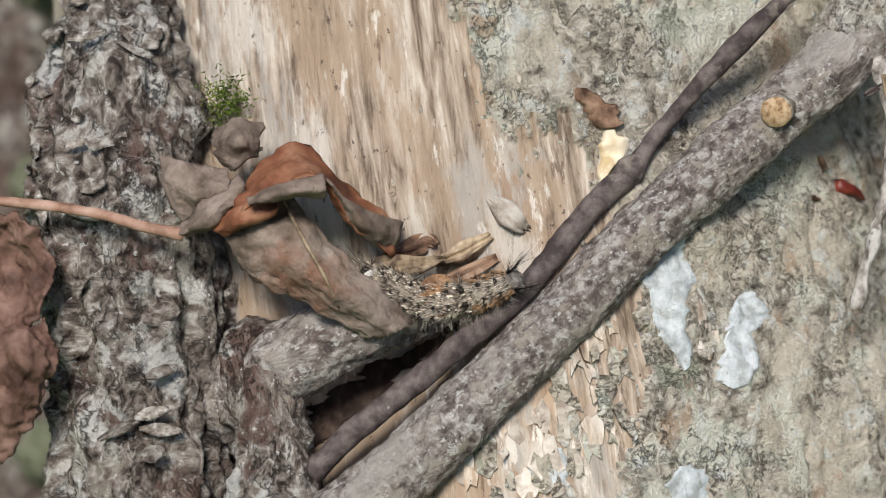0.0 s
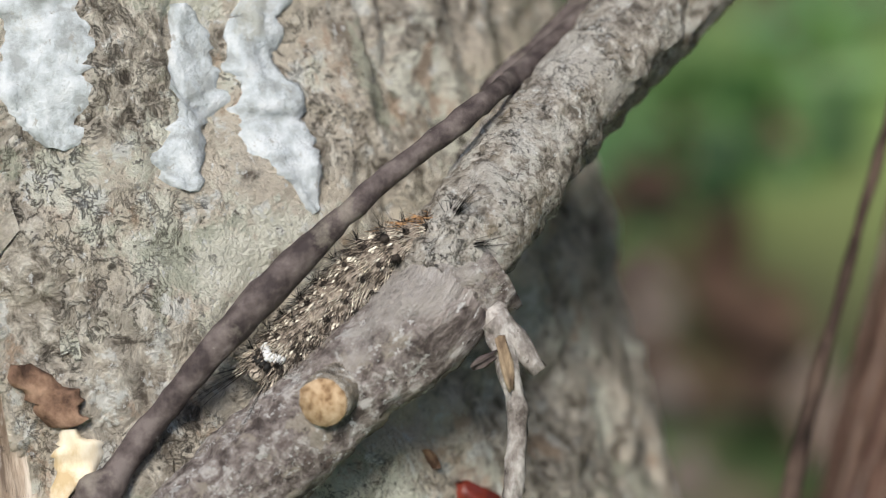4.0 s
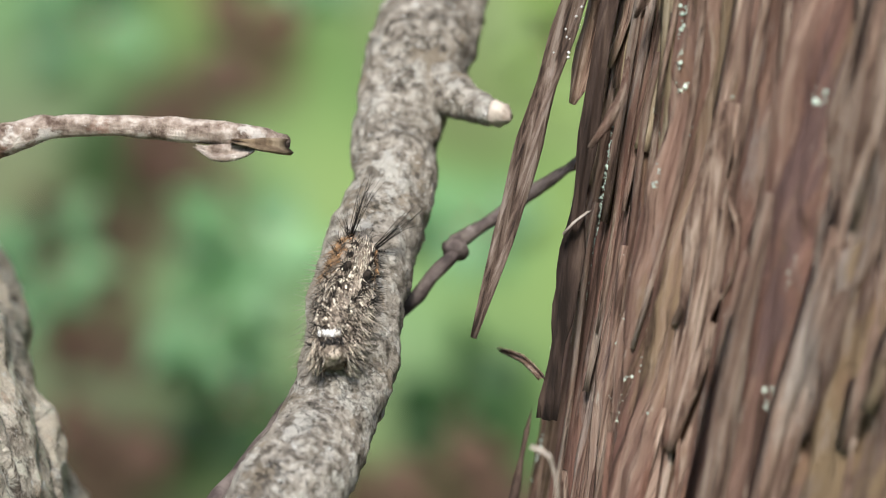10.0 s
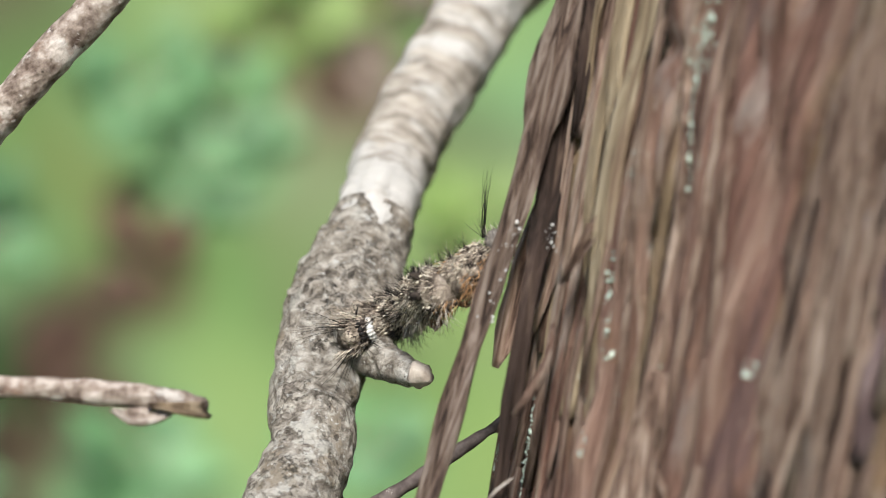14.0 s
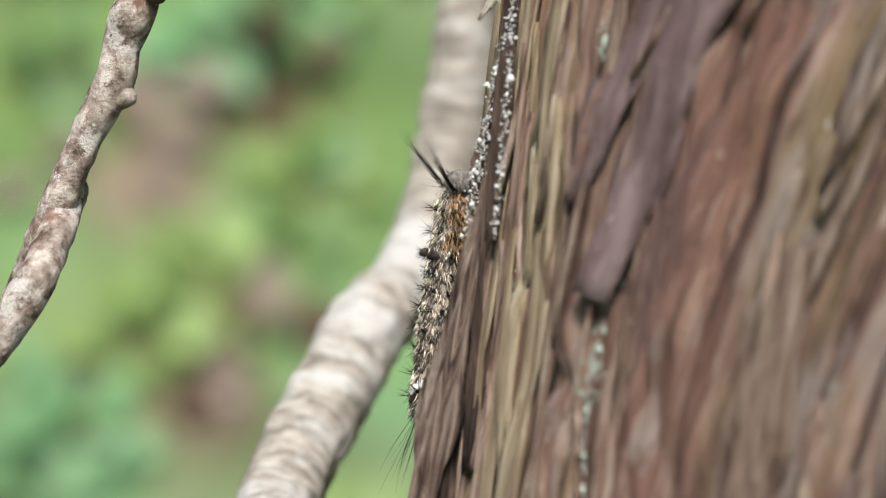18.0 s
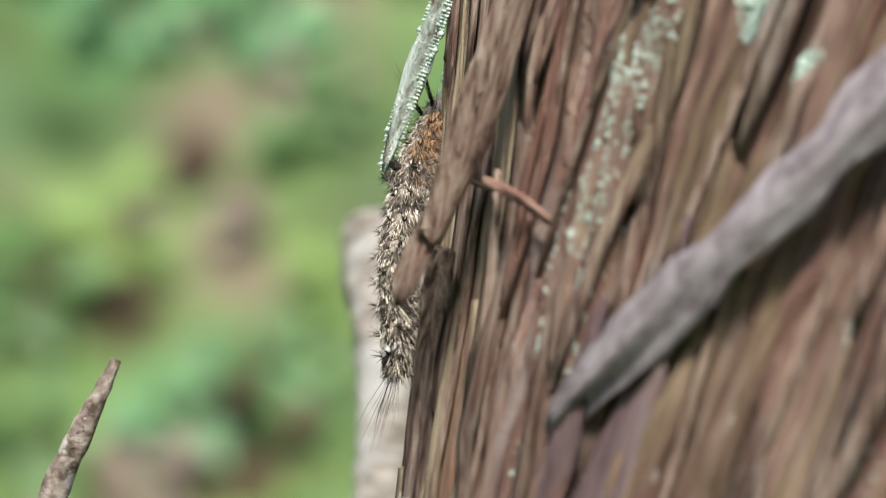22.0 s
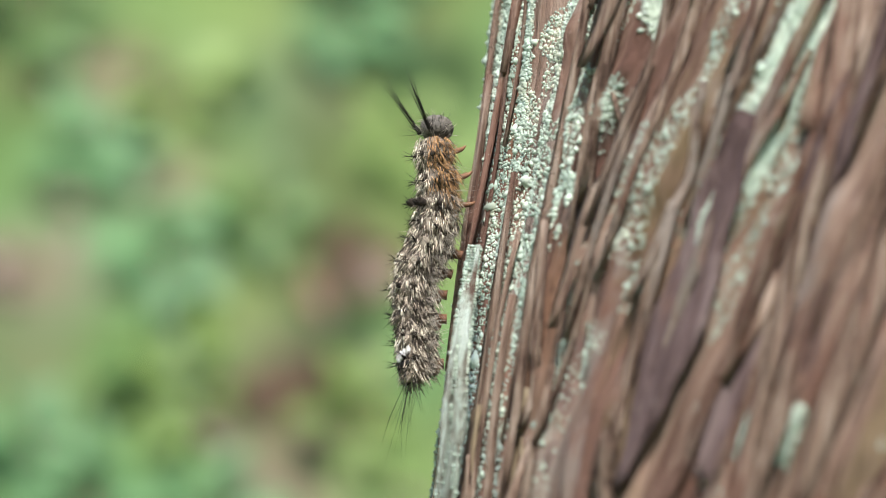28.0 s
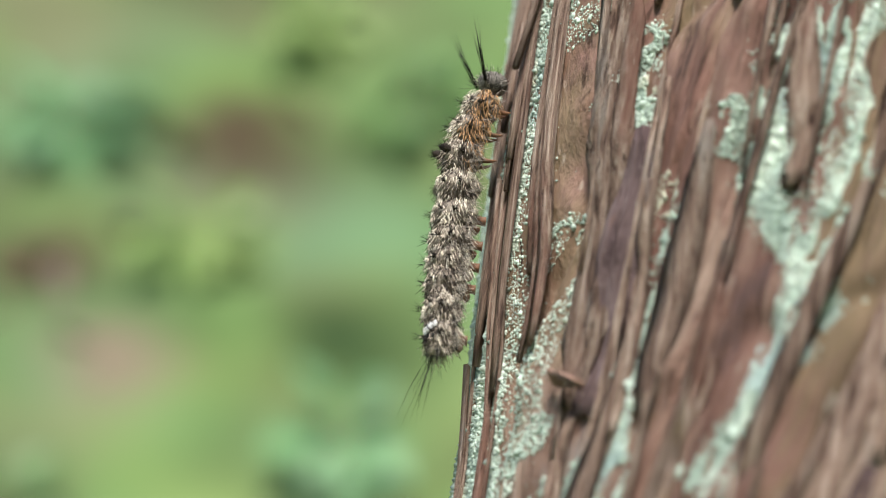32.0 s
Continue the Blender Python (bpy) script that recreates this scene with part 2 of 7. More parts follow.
M_STRIP = surface("bark_strip", [(0.0832, 0.0501, 0.0381), (0.239, 0.156, 0.119), (0.35, 0.252, 0.196), (0.499, 0.391, 0.32)], 1100, (1, 1, 0.06), tilt=5.1, bump=1.0, depth=0.0010, island=0.28, turn=-14, fine=2400,
                  blotch=[((0.363, 0.316, 0.28), 70, 0.57, 0.06, (1, 1, 0.2)), ((0.242, 0.188, 0.114), 50, 0.57, 0.06, (1, 1, 0.3)), ((0.221, 0.108, 0.0808), 60, 0.55, 0.06, (1, 1, 0.2)), ((0.0353, 0.0208, 0.0152), 1000, 0.59, 0.05, (1, 1, 0.035)), ((0.484, 0.396, 0.323), 1500, 0.62, 0.05, (1, 1, 0.05)), ((0.605, 0.613, 0.533), 900, 0.68, 0.03, (1, 1, 1))])
M_LICHEN = surface("white_lichen", [(0.324, 0.342, 0.342), (0.468, 0.504, 0.522), (0.594, 0.621, 0.639)], 420, bump=0.8, depth=0.0005, fine=1500, blotch=[((0.30, 0.29, 0.26), 520, 0.60, 0.05, (1, 1, 0.6)), ((0.40, 0.40, 0.36), 120, 0.60, 0.08, (1, 1, 1))])
M_CRUST = surface("green_crust_lichen", [(0.34, 0.43, 0.37), (0.50, 0.60, 0.52), (0.64, 0.72, 0.63)], 140, bump=0.4, depth=0.0003, island=0.22, blotch=[((0.62, 0.60, 0.46), 40, 0.57, 0.06, (1, 1, 1)), ((0.36, 0.47, 0.46), 60, 0.58, 0.06, (1, 1, 1))])
M_LEAF = surface("dry_leaf", [(0.10, 0.072, 0.056), (0.23, 0.178, 0.145), (0.34, 0.275, 0.235)], 130, bump=1.0, depth=0.0007, fine=900, rough=0.7, blotch=[((0.26, 0.09, 0.04), 26, 0.56, 0.12, (1, 1, 1)), ((0.05, 0.035, 0.03), 240, 0.66, 0.05, (1, 1, 1))])
M_RUST = surface("rust_leaf", [(0.07, 0.027, 0.017), (0.19, 0.075, 0.04), (0.29, 0.15, 0.09)], 110, bump=0.5, depth=0.0005, rough=0.65)
M_CHIP = surface("wood_chip", [(0.10, 0.068, 0.046), (0.30, 0.225, 0.15), (0.48, 0.39, 0.28)], 330, (1, 1, 0.3), bump=0.6, depth=0.0005, island=0.25)
M_CUT = surface("cut_wood", [(0.16, 0.09, 0.045), (0.38, 0.26, 0.15), (0.50, 0.37, 0.24)], 700, bump=0.5, depth=0.0003)
M_FLAKE = surface("pale_flake", [(0.30, 0.25, 0.21), (0.50, 0.44, 0.38), (0.64, 0.60, 0.54)], 260, bump=0.7, depth=0.0006, island=0.2)
M_RED = surface("red_leaf", [(0.07, 0.010, 0.007), (0.18, 0.028, 0.014)], 300, bump=0.2, depth=0.0002, rough=0.35, gloss=0.5)
M_MOSS = surface("moss", [(0.05, 0.08, 0.012), (0.13, 0.19, 0.03), (0.22, 0.27, 0.06)], 500, bump=0.4, depth=0.0003, island=0.3)
M_MOSSGREY = surface("grey_moss", [(0.07, 0.08, 0.045), (0.16, 0.17, 0.11), (0.27, 0.28, 0.21)], 500, bump=0.8, depth=0.0006)
M_CHIPDARK = surface("brown_flake", [(0.07, 0.04, 0.028), (0.20, 0.12, 0.08), (0.34, 0.22, 0.15)], 260, bump=0.7, depth=0.0005, island=0.3)
M_ROUGHFLAKE = surface("rough_bark_flake", [(0.09, 0.07, 0.06), (0.24, 0.20, 0.175), (0.40, 0.36, 0.32), (0.64, 0.61, 0.57)], 480, bump=1.0, depth=0.0010, fine=1500, island=0.3, blotch=[((0.16, 0.095, 0.078), 120, 0.55, 0.06, (1, 1, 1)), ((0.74, 0.73, 0.70), 260, 0.58, 0.05, (1, 1, 1)), ((0.03, 0.024, 0.02), 500, 0.62, 0.04, (1, 1, 1))])
M_SOIL = surface("forest_floor", [(0.0716, 0.0669, 0.0356), (0.0859, 0.114, 0.0421), (0.105, 0.165, 0.0562), (0.124, 0.196, 0.0702)], 6.5, detail=0.0, bump=0.0,
                 blotch=[((0.0811, 0.165, 0.0468), 8, 0.36, 0.40, (1, 1, 1)), ((0.134, 0.242, 0.122), 7, 0.42, 0.42, (1, 1, 1)), ((0.191, 0.258, 0.0796), 8.5, 0.44, 0.44, (1, 1, 1)), ((0.143, 0.128, 0.0749), 7.5, 0.48, 0.42, (1, 1, 1)), ((0.0572, 0.0875, 0.0281), 9.0, 0.50, 0.42, (1, 1, 1))])


M_GREENLEAF = surface("green_leaf", [(0.0506, 0.11, 0.0293), (0.0844, 0.166, 0.047), (0.113, 0.201, 0.0627)], 60, bump=0.2, depth=0.0005, rough=0.5, gloss=0.35, island=0.25)
M_LITTER = surface("dark_leaf_litter", [(0.03, 0.018, 0.012), (0.075, 0.042, 0.028), (0.12, 0.075, 0.05)], 90, bump=0.5, depth=0.0005, rough=0.7, island=0.3)
# Shade is put into this leaf colour, far darker than the other greens.
M_SHADELEAF = surface("shade_green_leaf", [(0.008, 0.03, 0.006), (0.014, 0.048, 0.010), (0.024, 0.07, 0.016)], 60, bump=0.2, depth=0.0005, rough=0.55, gloss=0.25, island=0.25)
M_LIGHTLEAF = surface("yellow_green_leaf", [(0.105, 0.176, 0.0407), (0.154, 0.235, 0.0634), (0.195, 0.27, 0.0814)], 60, bump=0.2, depth=0.0005, rough=0.5, gloss=0.35, island=0.25)
M_BLUELEAF = surface("blue_green_leaf", [(0.0718, 0.174, 0.0665), (0.105, 0.229, 0.095), (0.144, 0.274, 0.128)], 60, bump=0.2, depth=0.0005, rough=0.5, gloss=0.35, island=0.25)


def hair_material(name, colour, rough=0.6):
    m = surface(name, [tuple(0.6 * c for c in colour), colour, tuple(min(1, 1.25 * c) for c in colour)], 900, bump=0.0, rough=rough, island=0.3)
    return m


M_BLACK = hair_material("black_bristle", (0.012, 0.011, 0.010))
M_GREYHAIR = hair_material("grey_hair", (0.46, 0.41, 0.36))
M_BODY = surface("caterpillar_skin", [(0.07, 0.055, 0.046), (0.22, 0.18, 0.145), (0.40, 0.345, 0.285)], 900, bump=0.8, depth=0.0003, warp=0.6)
M_ORANGE = surface("caterpillar_collar", [(0.05, 0.030, 0.018), (0.15, 0.085, 0.045), (0.34, 0.19, 0.085)], 1100, bump=0.8, depth=0.0003)
M_DARKHAIR = hair_material("dark_brown_hair", (0.075, 0.06, 0.05))
M_MIDHAIR = hair_material("brown_grey_hair", (0.52, 0.445, 0.365))
M_CREAMHAIR = hair_material("cream_hair", (0.74, 0.68, 0.57))
M_ORANGEHAIR = hair_material("orange_hair", (0.44, 0.255, 0.125))
M_HEAD = surface("caterpillar_head", [(0.062, 0.0558, 0.0508), (0.149, 0.133, 0.121), (0.236, 0.217, 0.195)], 1300, bump=0.4, depth=0.0002, rough=0.5)
M_PALESPOT = surface("white_scales", [(0.55, 0.55, 0.54), (0.8, 0.8, 0.79)], 1500, bump=0.5, depth=0.0003)


# ---- mesh tools ----
def lattice(p):
    """Pseudo-random numbers at whole-number places."""
    q = (p[..., 0].astype(np.int64) * 374761393 + p[..., 1].astype(np.int64) * 668265263 + p[..., 2].astype(np.int64) * 2147483647) & 0xFFFFFFFF
    q = ((q ^ (q >> 13)) * 1274126177) & 0xFFFFFFFF
    return ((q ^ (q >> 16)) & 0xFFFF) / 65535.0


def smooth_noise(p):
    b = np.floor(p)
    f = p - b
    f = f * f * (3 - 2 * f)
    out = 0
    for i in (0, 1):
        for j in (0, 1):
            for k in (0, 1):
                w = (f[..., 0] if i else 1 - f[..., 0]) * (f[..., 1] if j else 1 - f[..., 1]) * (f[..., 2] if k else 1 - f[..., 2])
                out = out + w * lattice(b + np.array([i, j, k]))
    return out * 2 - 1


def fbm(p, octaves=4, gain=0.5):
    out, amp = 0, 1.0
    for o in range(octaves):
        out = out + amp * smooth_noise(p * 2**o + 17.3 * o)
        amp *= gain
    return out


def ridged(p, octaves=4):
    out, amp = 0, 1.0
    for o in range(octaves):
        out = out + amp * (1 - 2 * np.abs(smooth_noise(p * 2**o + 9.1 * o)))
        amp *= 0.5
    return out


def mesh_of(name, verts, faces, material, smooth=True):
    me = bpy.data.meshes.new(name)
    me.from_pydata([tuple(v) for v in verts], [], [tuple(f) for f in faces])
    for m in material if isinstance(material, (list, tuple)) else (material,):
        me.materials.append(m)
    if smooth:
        me.polygons.foreach_set("use_smooth", np.ones(len(me.polygons), dtype=bool))
    me.update()
    return me


def thing(name, base, label, category, group="", kind=""):
    ob = new(name)
    ob.empty_display_size = 0.01
    ob.location = base
    return tagged(ob, label, category, group, kind)


def part(name, verts, faces, material, parent=None, label="", smooth=True):
    """One mesh object from places in the world, under its thing."""
    base = Vector()
    up = parent
    while up is not None:
        base += Vector(up.location)
        up = up.parent
    verts = np.asarray(verts, dtype=float)
    ob = new(name, mesh_of(name, verts[:, :3] - np.array(base), faces, material, smooth))
    if verts.shape[1] == 6:
        run = ob.data.attributes.new("grain", "FLOAT_VECTOR", "POINT")
        run.data.foreach_set("vector", verts[:, 3:].astype(np.float32).ravel())
    ob.parent = parent
    if label:
        ob["label"] = label
    return ob


def spline(points, step):
    """Places along a smooth curve through the points, with whatever further columns they have."""
    p = np.array(points, dtype=float)
    p = np.vstack([2 * p[0] - p[1], p, 2 * p[-1] - p[-2]])
    out = []
    for i in range(1, len(p) - 2):
        a, b, c, d = p[i - 1 : i + 3]
        n = max(2, int(np.linalg.norm(c[:3] - b[:3]) / step))
        t = np.arange(n)[:, None] / n
        out.append(0.5 * (2 * b + (c - a) * t + (2 * a - 5 * b + 4 * c - d) * t**2 + (3 * b - 3 * c + d - a) * t**3))
    out.append(p[-2:-1])
    return np.vstack(out)


def frames_along(p):
    """Tangent and two cross directions at each place, with no twist."""
    t = np.gradient(p, axis=0)
    t /= np.linalg.norm(t, axis=1)[:, None]
    u = np.zeros_like(p)
    v = np.cross(t[0], (0.3, -1, 0.2))
    for i in range(len(p)):
        v = v - t[i] * (v @ t[i])
        v = v / np.linalg.norm(v)
        u[i] = v
    return t, u, np.cross(t, u)


def tube(points, sides=24, step=0.0012, rough=0.0, size=0.004, seed=0.0, cap=True, lump=0.0, along=1.0):
    """A bent round bar through rows of x, y, z, radius, with an uneven skin. Verts and faces."""
    q = spline(points, step)
    c, r = q[:, :3], q[:, 3]
    t, u, w = frames_along(c)
    a = np.arange(sides) * 2 * math.pi / sides
    ring = np.cos(a)[None, :, None] * u[:, None] + np.sin(a)[None, :, None] * w[:, None]
    v = c[:, None] + ring * r[:, None, None]
    s = np.concatenate([[0], np.cumsum(np.linalg.norm(np.diff(c, axis=0), axis=1))])
    local = np.stack([np.cos(a)[None] * r[:, None], np.sin(a)[None] * r[:, None], np.repeat(s[:, None], sides, 1)], -1) + seed
    run = local.reshape(-1, 3)
    if rough or lump:
        local = np.stack([np.cos(a)[None] * r[:, None], np.sin(a)[None] * r[:, None], np.repeat(s[:, None] * along, sides, 1)], -1)
        d = rough * fbm(local / size + seed, 4, 0.6) + lump * smooth_noise(local / (6 * size) + seed + 5)
        v = v + ring * d[..., None]
    n = len(c)
    faces = [(i * sides + j, i * sides + (j + 1) % sides, (i + 1) * sides + (j + 1) % sides, (i + 1) * sides + j) for i in range(n - 1) for j in range(sides)]
    v = v.reshape(-1, 3)
    if cap:
        v = np.vstack([v, c[:1] , c[-1:]])
        k = n * sides
        run = np.vstack([run, (seed, seed, seed), (seed, seed, seed + s[-1])])
        faces += [(k, (j + 1) % sides, j) for j in range(sides)] + [(k + 1, (n - 1) * sides + j, (n - 1) * sides + (j + 1) % sides) for j in range(sides)]
    return np.hstack([v, run]), faces


def joined(pieces):
    verts, faces, k = [], [], 0
    for v, f in pieces:
        verts.append(np.asarray(v, dtype=float)[:, :3])
        faces += [tuple(i + k for i in g) for g in f]
        k += len(v)
    return np.vstack(verts), faces


# ---- the ground and the woods behind ----
def bank(x, y):
    """The ground's height: level by the trunks, then a steep bank behind."""
    d = np.hypot(x, y)
    up = np.clip(d - 0.95, 0, 1.6) * np.clip(y / (d + 0.001) + 0.1, 0, 1)
    return 0.35 * up + 0.9 * up**2 + 0.3 * np.clip(d - 2.55, 0, 9) * np.clip(y / (d + 0.001), 0, 1)


def ground():
    rings = np.concatenate([[0.0], np.geomspace(0.05, 60, 110)])
    n = 144
    a = np.arange(n) * 2 * math.pi / n
    v = np.stack([rings[:, None] * np.cos(a), rings[:, None] * np.sin(a), np.zeros((len(rings), n))], -1)
    v[..., 2] = 0.03 * np.minimum(1, rings[:, None]) * fbm(np.stack([v[..., 0] * 5, v[..., 1] * 5, v[..., 0] * 0], -1), 2) + bank(v[..., 0], v[..., 1])
    f = [(i * n + j, i * n + (j + 1) % n, (i + 1) * n + (j + 1) % n, (i + 1) * n + j) for i in range(len(rings) - 1) for j in range(n)]
    growth_patches(M_SOIL)
    ob = part("ground", v.reshape(-1, 3), f, M_SOIL)
    tagged(ob, "brown forest floor and bank grown over with low greenery", "ground", kind="structure")


# Where low growth, bare earth and plain dark patches lie: kind, place, and reach.
GROWTH = [
    ("p", (0.2928, 1.7071, 0.8259), 0.051), ("l", (0.3844, 1.701, 0.8498), 0.052), ("t", (0.2945, 1.771, 0.9497), 0.054), ("t", (0.3742, 1.7929, 1.0237), 0.055), ("g", (0.4403, 1.7551, 0.9795), 0.054), ("b", (0.495, 1.7238, 0.9448), 0.054), ("d", (0.5721, 1.7958, 1.1061), 0.057), ("p", (0.5233, 1.8185, 1.1302), 0.058), ("l", (0.3973, 1.8142, 1.076), 0.057), ("g", (0.314, 1.8615, 1.1326), 0.058), ("t", (0.4653, 1.6972, 0.8817), 0.052), ("l", (0.4843, 1.6637, 0.8347), 0.051),
]
GROWTH += [
    ("t", (0.3667, 1.8264, 1.0859), 0.057), ("p", (0.3435, 1.8036, 1.0321), 0.056), ("p", (0.3821, 1.7552, 0.9536), 0.054), ("g", (0.3637, 1.7192, 0.8768), 0.053), ("b", (0.4497, 1.6906, 0.8585), 0.052), ("t", (0.4358, 1.6665, 0.8055), 0.051), ("d", (0.5563, 1.7887, 1.0868), 0.057), ("l", (0.5456, 1.7569, 1.0267), 0.056), ("p", (0.3217, 1.6811, 0.7869), 0.051), ("d", (0.4837, 1.7063, 0.9085), 0.053), ("b", (0.5078, 2.002, 1.5114), 0.067), ("l", (0.4684, 1.9625, 1.396), 0.064),
]
GROWTH += [
    ("p", (0.5467, 1.8519, 1.2041), 0.06), ("b", (0.3641, 1.9784, 1.3888), 0.064), ("p", (0.3789, 2.0331, 1.5173), 0.067), ("g", (0.6389, 1.9739, 1.5316), 0.067), ("d", (0.56, 1.8968, 1.3061), 0.062), ("t", (0.3978, 1.9196, 1.2848), 0.061), ("l", (0.5804, 2.0302, 1.6227), 0.07), ("l", (0.2938, 1.6072, 0.6475), 0.048), ("t", (0.3616, 1.6405, 0.7236), 0.05), ("d", (0.2709, 1.6544, 0.7206), 0.05), ("g", (0.4175, 1.6208, 0.7102), 0.049), ("b", (0.2883, 1.5817, 0.6051), 0.047),
]
GROWTH += [
    ("p", (0.3199, 1.5406, 0.5468), 0.046), ("g", (0.3727, 1.5367, 0.5565), 0.046), ("t", (0.3607, 1.5867, 0.6342), 0.048), ("p", (0.3888, 1.6636, 0.7797), 0.051), ("p", (0.3542, 1.5473, 0.5678), 0.047), ("b", (0.3402, 1.5171, 0.5186), 0.046), ("l", (0.4192, 1.5596, 0.6106), 0.047), ("g", (0.2396, 1.5333, 0.5313), 0.046), ("l", (0.2949, 1.4385, 0.4112), 0.043), ("t", (0.2781, 1.4985, 0.4851), 0.045), ("g", (0.3484, 1.4762, 0.4649), 0.045), ("g", (0.2437, 1.5915, 0.616), 0.048),
]
GROWTH += [
    ("t", (0.2674, 1.4904, 0.4749), 0.044), ("l", (0.361, 1.4784, 0.4693), 0.045), ("b", (0.2951, 1.3973, 0.3678), 0.042), ("p", (0.2255, 1.3854, 0.3505), 0.041), ("l", (0.3215, 1.317, 0.2889), 0.04), ("l", (0.2953, 1.4532, 0.4289), 0.044), ("b", (0.1789, 1.3305, 0.2828), 0.04), ("b", (0.1426, 1.324, 0.2686), 0.04), ("b", (0.1206, 1.2771, 0.2238), 0.039), ("p", (0.1788, 1.4143, 0.3695), 0.042), ("p", (0.2075, 1.3746, 0.3319), 0.041), ("t", (0.2843, 1.4006, 0.3716), 0.042),
]
GROWTH += [
    ("l", (0.3298, 1.3428, 0.3109), 0.041), ("d", (0.1159, 1.3186, 0.2573), 0.04), ("p", (0.1623, 1.2586, 0.2185), 0.038), ("p", (0.109, 1.3747, 0.3016), 0.041), ("l", (0.2534, 1.421, 0.3928), 0.043), ("b", (0.15, 1.2921, 0.2444), 0.039), ("b", (0.1018, 1.2837, 0.225), 0.039), ("p", (0.0797, 1.2683, 0.2061), 0.039), ("p", (0.1532, 1.232, 0.1926), 0.038), ("k", (0.1562, 1.1956, 0.1612), 0.037), ("b", (0.1046, 1.1758, 0.135), 0.052), ("b", (0.2219, 1.1416, 0.1177), 0.052),
]
GROWTH += [
    ("k", (0.2483, 1.1799, 0.1494), 0.037), ("p", (0.2674, 1.255, 0.2195), 0.039), ("d", (0.1122, 1.3114, 0.2504), 0.04), ("p", (0.1495, 1.2285, 0.1885), 0.038), ("k", (0.2557, 1.1938, 0.1613), 0.038), ("d", (0.2464, 1.1692, 0.1408), 0.037), ("b", (0.2488, 1.1403, 0.1168), 0.052), ("d", (0.1336, 1.1776, 0.1396), 0.037), ("g", (0.2451, 1.1059, 0.0886), 0.036), ("p", (0.2062, 1.0875, 0.0681), 0.035), ("b", (0.1043, 1.2356, 0.1838), 0.038), ("b", (0.1642, 0.8995, -0.0156), 0.034),
]
GROWTH += [
    ("t", (0.1489, 0.8567, -0.0153), 0.033), ("b", (0.18, 0.8389, -0.0172), 0.033), ("g", (0.1896, 1.0544, 0.0365), 0.038), ("d", (0.1957, 0.9355, -0.0131), 0.035), ("k", (0.146, 1.0352, 0.0309), 0.035), ("g", (0.1474, 1.0564, 0.0412), 0.035), ("b", (0.197, 1.0924, 0.0704), 0.036), ("g", (0.2071, 1.0727, 0.0557), 0.036), ("k", (0.1897, 1.058, 0.0396), 0.035), ("b", (0.1563, 0.9886, 0.0085), 0.034), ("b", (0.162, 0.9497, -0.0055), 0.033), ("d", (0.163, 0.8918, -0.0157), 0.032),
]
GROWTH += [
    ("t", (0.1273, 0.9219, -0.0085), 0.032),
]


def growth_patches(m):
    """Soft patches of moss, seedlings, bare earth and dark tone over the ground's own colour."""
    # k carries shade in its green; d is only a dark green.
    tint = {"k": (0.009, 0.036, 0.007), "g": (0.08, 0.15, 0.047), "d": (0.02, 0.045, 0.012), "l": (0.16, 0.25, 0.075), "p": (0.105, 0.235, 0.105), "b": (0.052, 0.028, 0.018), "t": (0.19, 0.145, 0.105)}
    t = m.node_tree
    n, link = t.nodes, t.links.new
    bsdf = n["Principled BSDF"]
    colour = bsdf.inputs["Base Color"].links[0].from_socket
    co = n.new("ShaderNodeTexCoord")
    wob = n.new("ShaderNodeTexNoise")
    wob.inputs["Scale"].default_value, wob.inputs["Detail"].default_value = 14, 0
    link(co.outputs["Object"], wob.inputs["Vector"])
    shift = n.new("ShaderNodeVectorMath")
    shift.operation = "MULTIPLY_ADD"
    link(wob.outputs["Color"], shift.inputs[0])
    shift.inputs[1].default_value = (0.036, 0.036, 0.036)
    link(co.outputs["Object"], shift.inputs[2])
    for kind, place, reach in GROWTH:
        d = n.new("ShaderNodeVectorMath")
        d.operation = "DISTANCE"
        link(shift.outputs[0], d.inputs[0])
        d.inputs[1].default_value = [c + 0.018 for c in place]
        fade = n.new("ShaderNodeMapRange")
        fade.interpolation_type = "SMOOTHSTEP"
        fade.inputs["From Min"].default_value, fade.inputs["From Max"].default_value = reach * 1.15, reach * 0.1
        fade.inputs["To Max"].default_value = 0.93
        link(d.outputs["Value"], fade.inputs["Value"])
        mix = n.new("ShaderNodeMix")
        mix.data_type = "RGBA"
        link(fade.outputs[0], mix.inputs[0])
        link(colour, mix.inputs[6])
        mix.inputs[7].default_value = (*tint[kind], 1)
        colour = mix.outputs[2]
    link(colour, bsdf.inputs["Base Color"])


def leaf_blade(at, way, up, length, width, fold, droop, rng):
    """One broad leaf from its stalk's end: pointed at both ends, folded along the midrib and drooping."""
    way = Vector(way).normalized()
    side = way.cross(Vector(up)).normalized()
    up = side.cross(way)
    v, f, rows, cols = [], [], 9, 5
    for i in range(rows):
        t = i / (rows - 1)
        w = width * math.sin(math.pi * t ** 0.8) ** 0.8 + 0.0004
        for j in range(cols):
            c = 2 * j / (cols - 1) - 1
            q = Vector(at) + way * length * t + side * w * c * (1 + 0.08 * math.sin(9 * t + 3 * c)) + up * (fold * abs(c) * w - droop * length * t * t + 0.03 * length * math.sin(7 * t + 2 * c))
            v.append(tuple(q))
    for i in range(rows - 1):
        f += [(i * cols + j, i * cols + j + 1, (i + 1) * cols + j + 1, (i + 1) * cols + j) for j in range(cols - 1)]
    return v, f


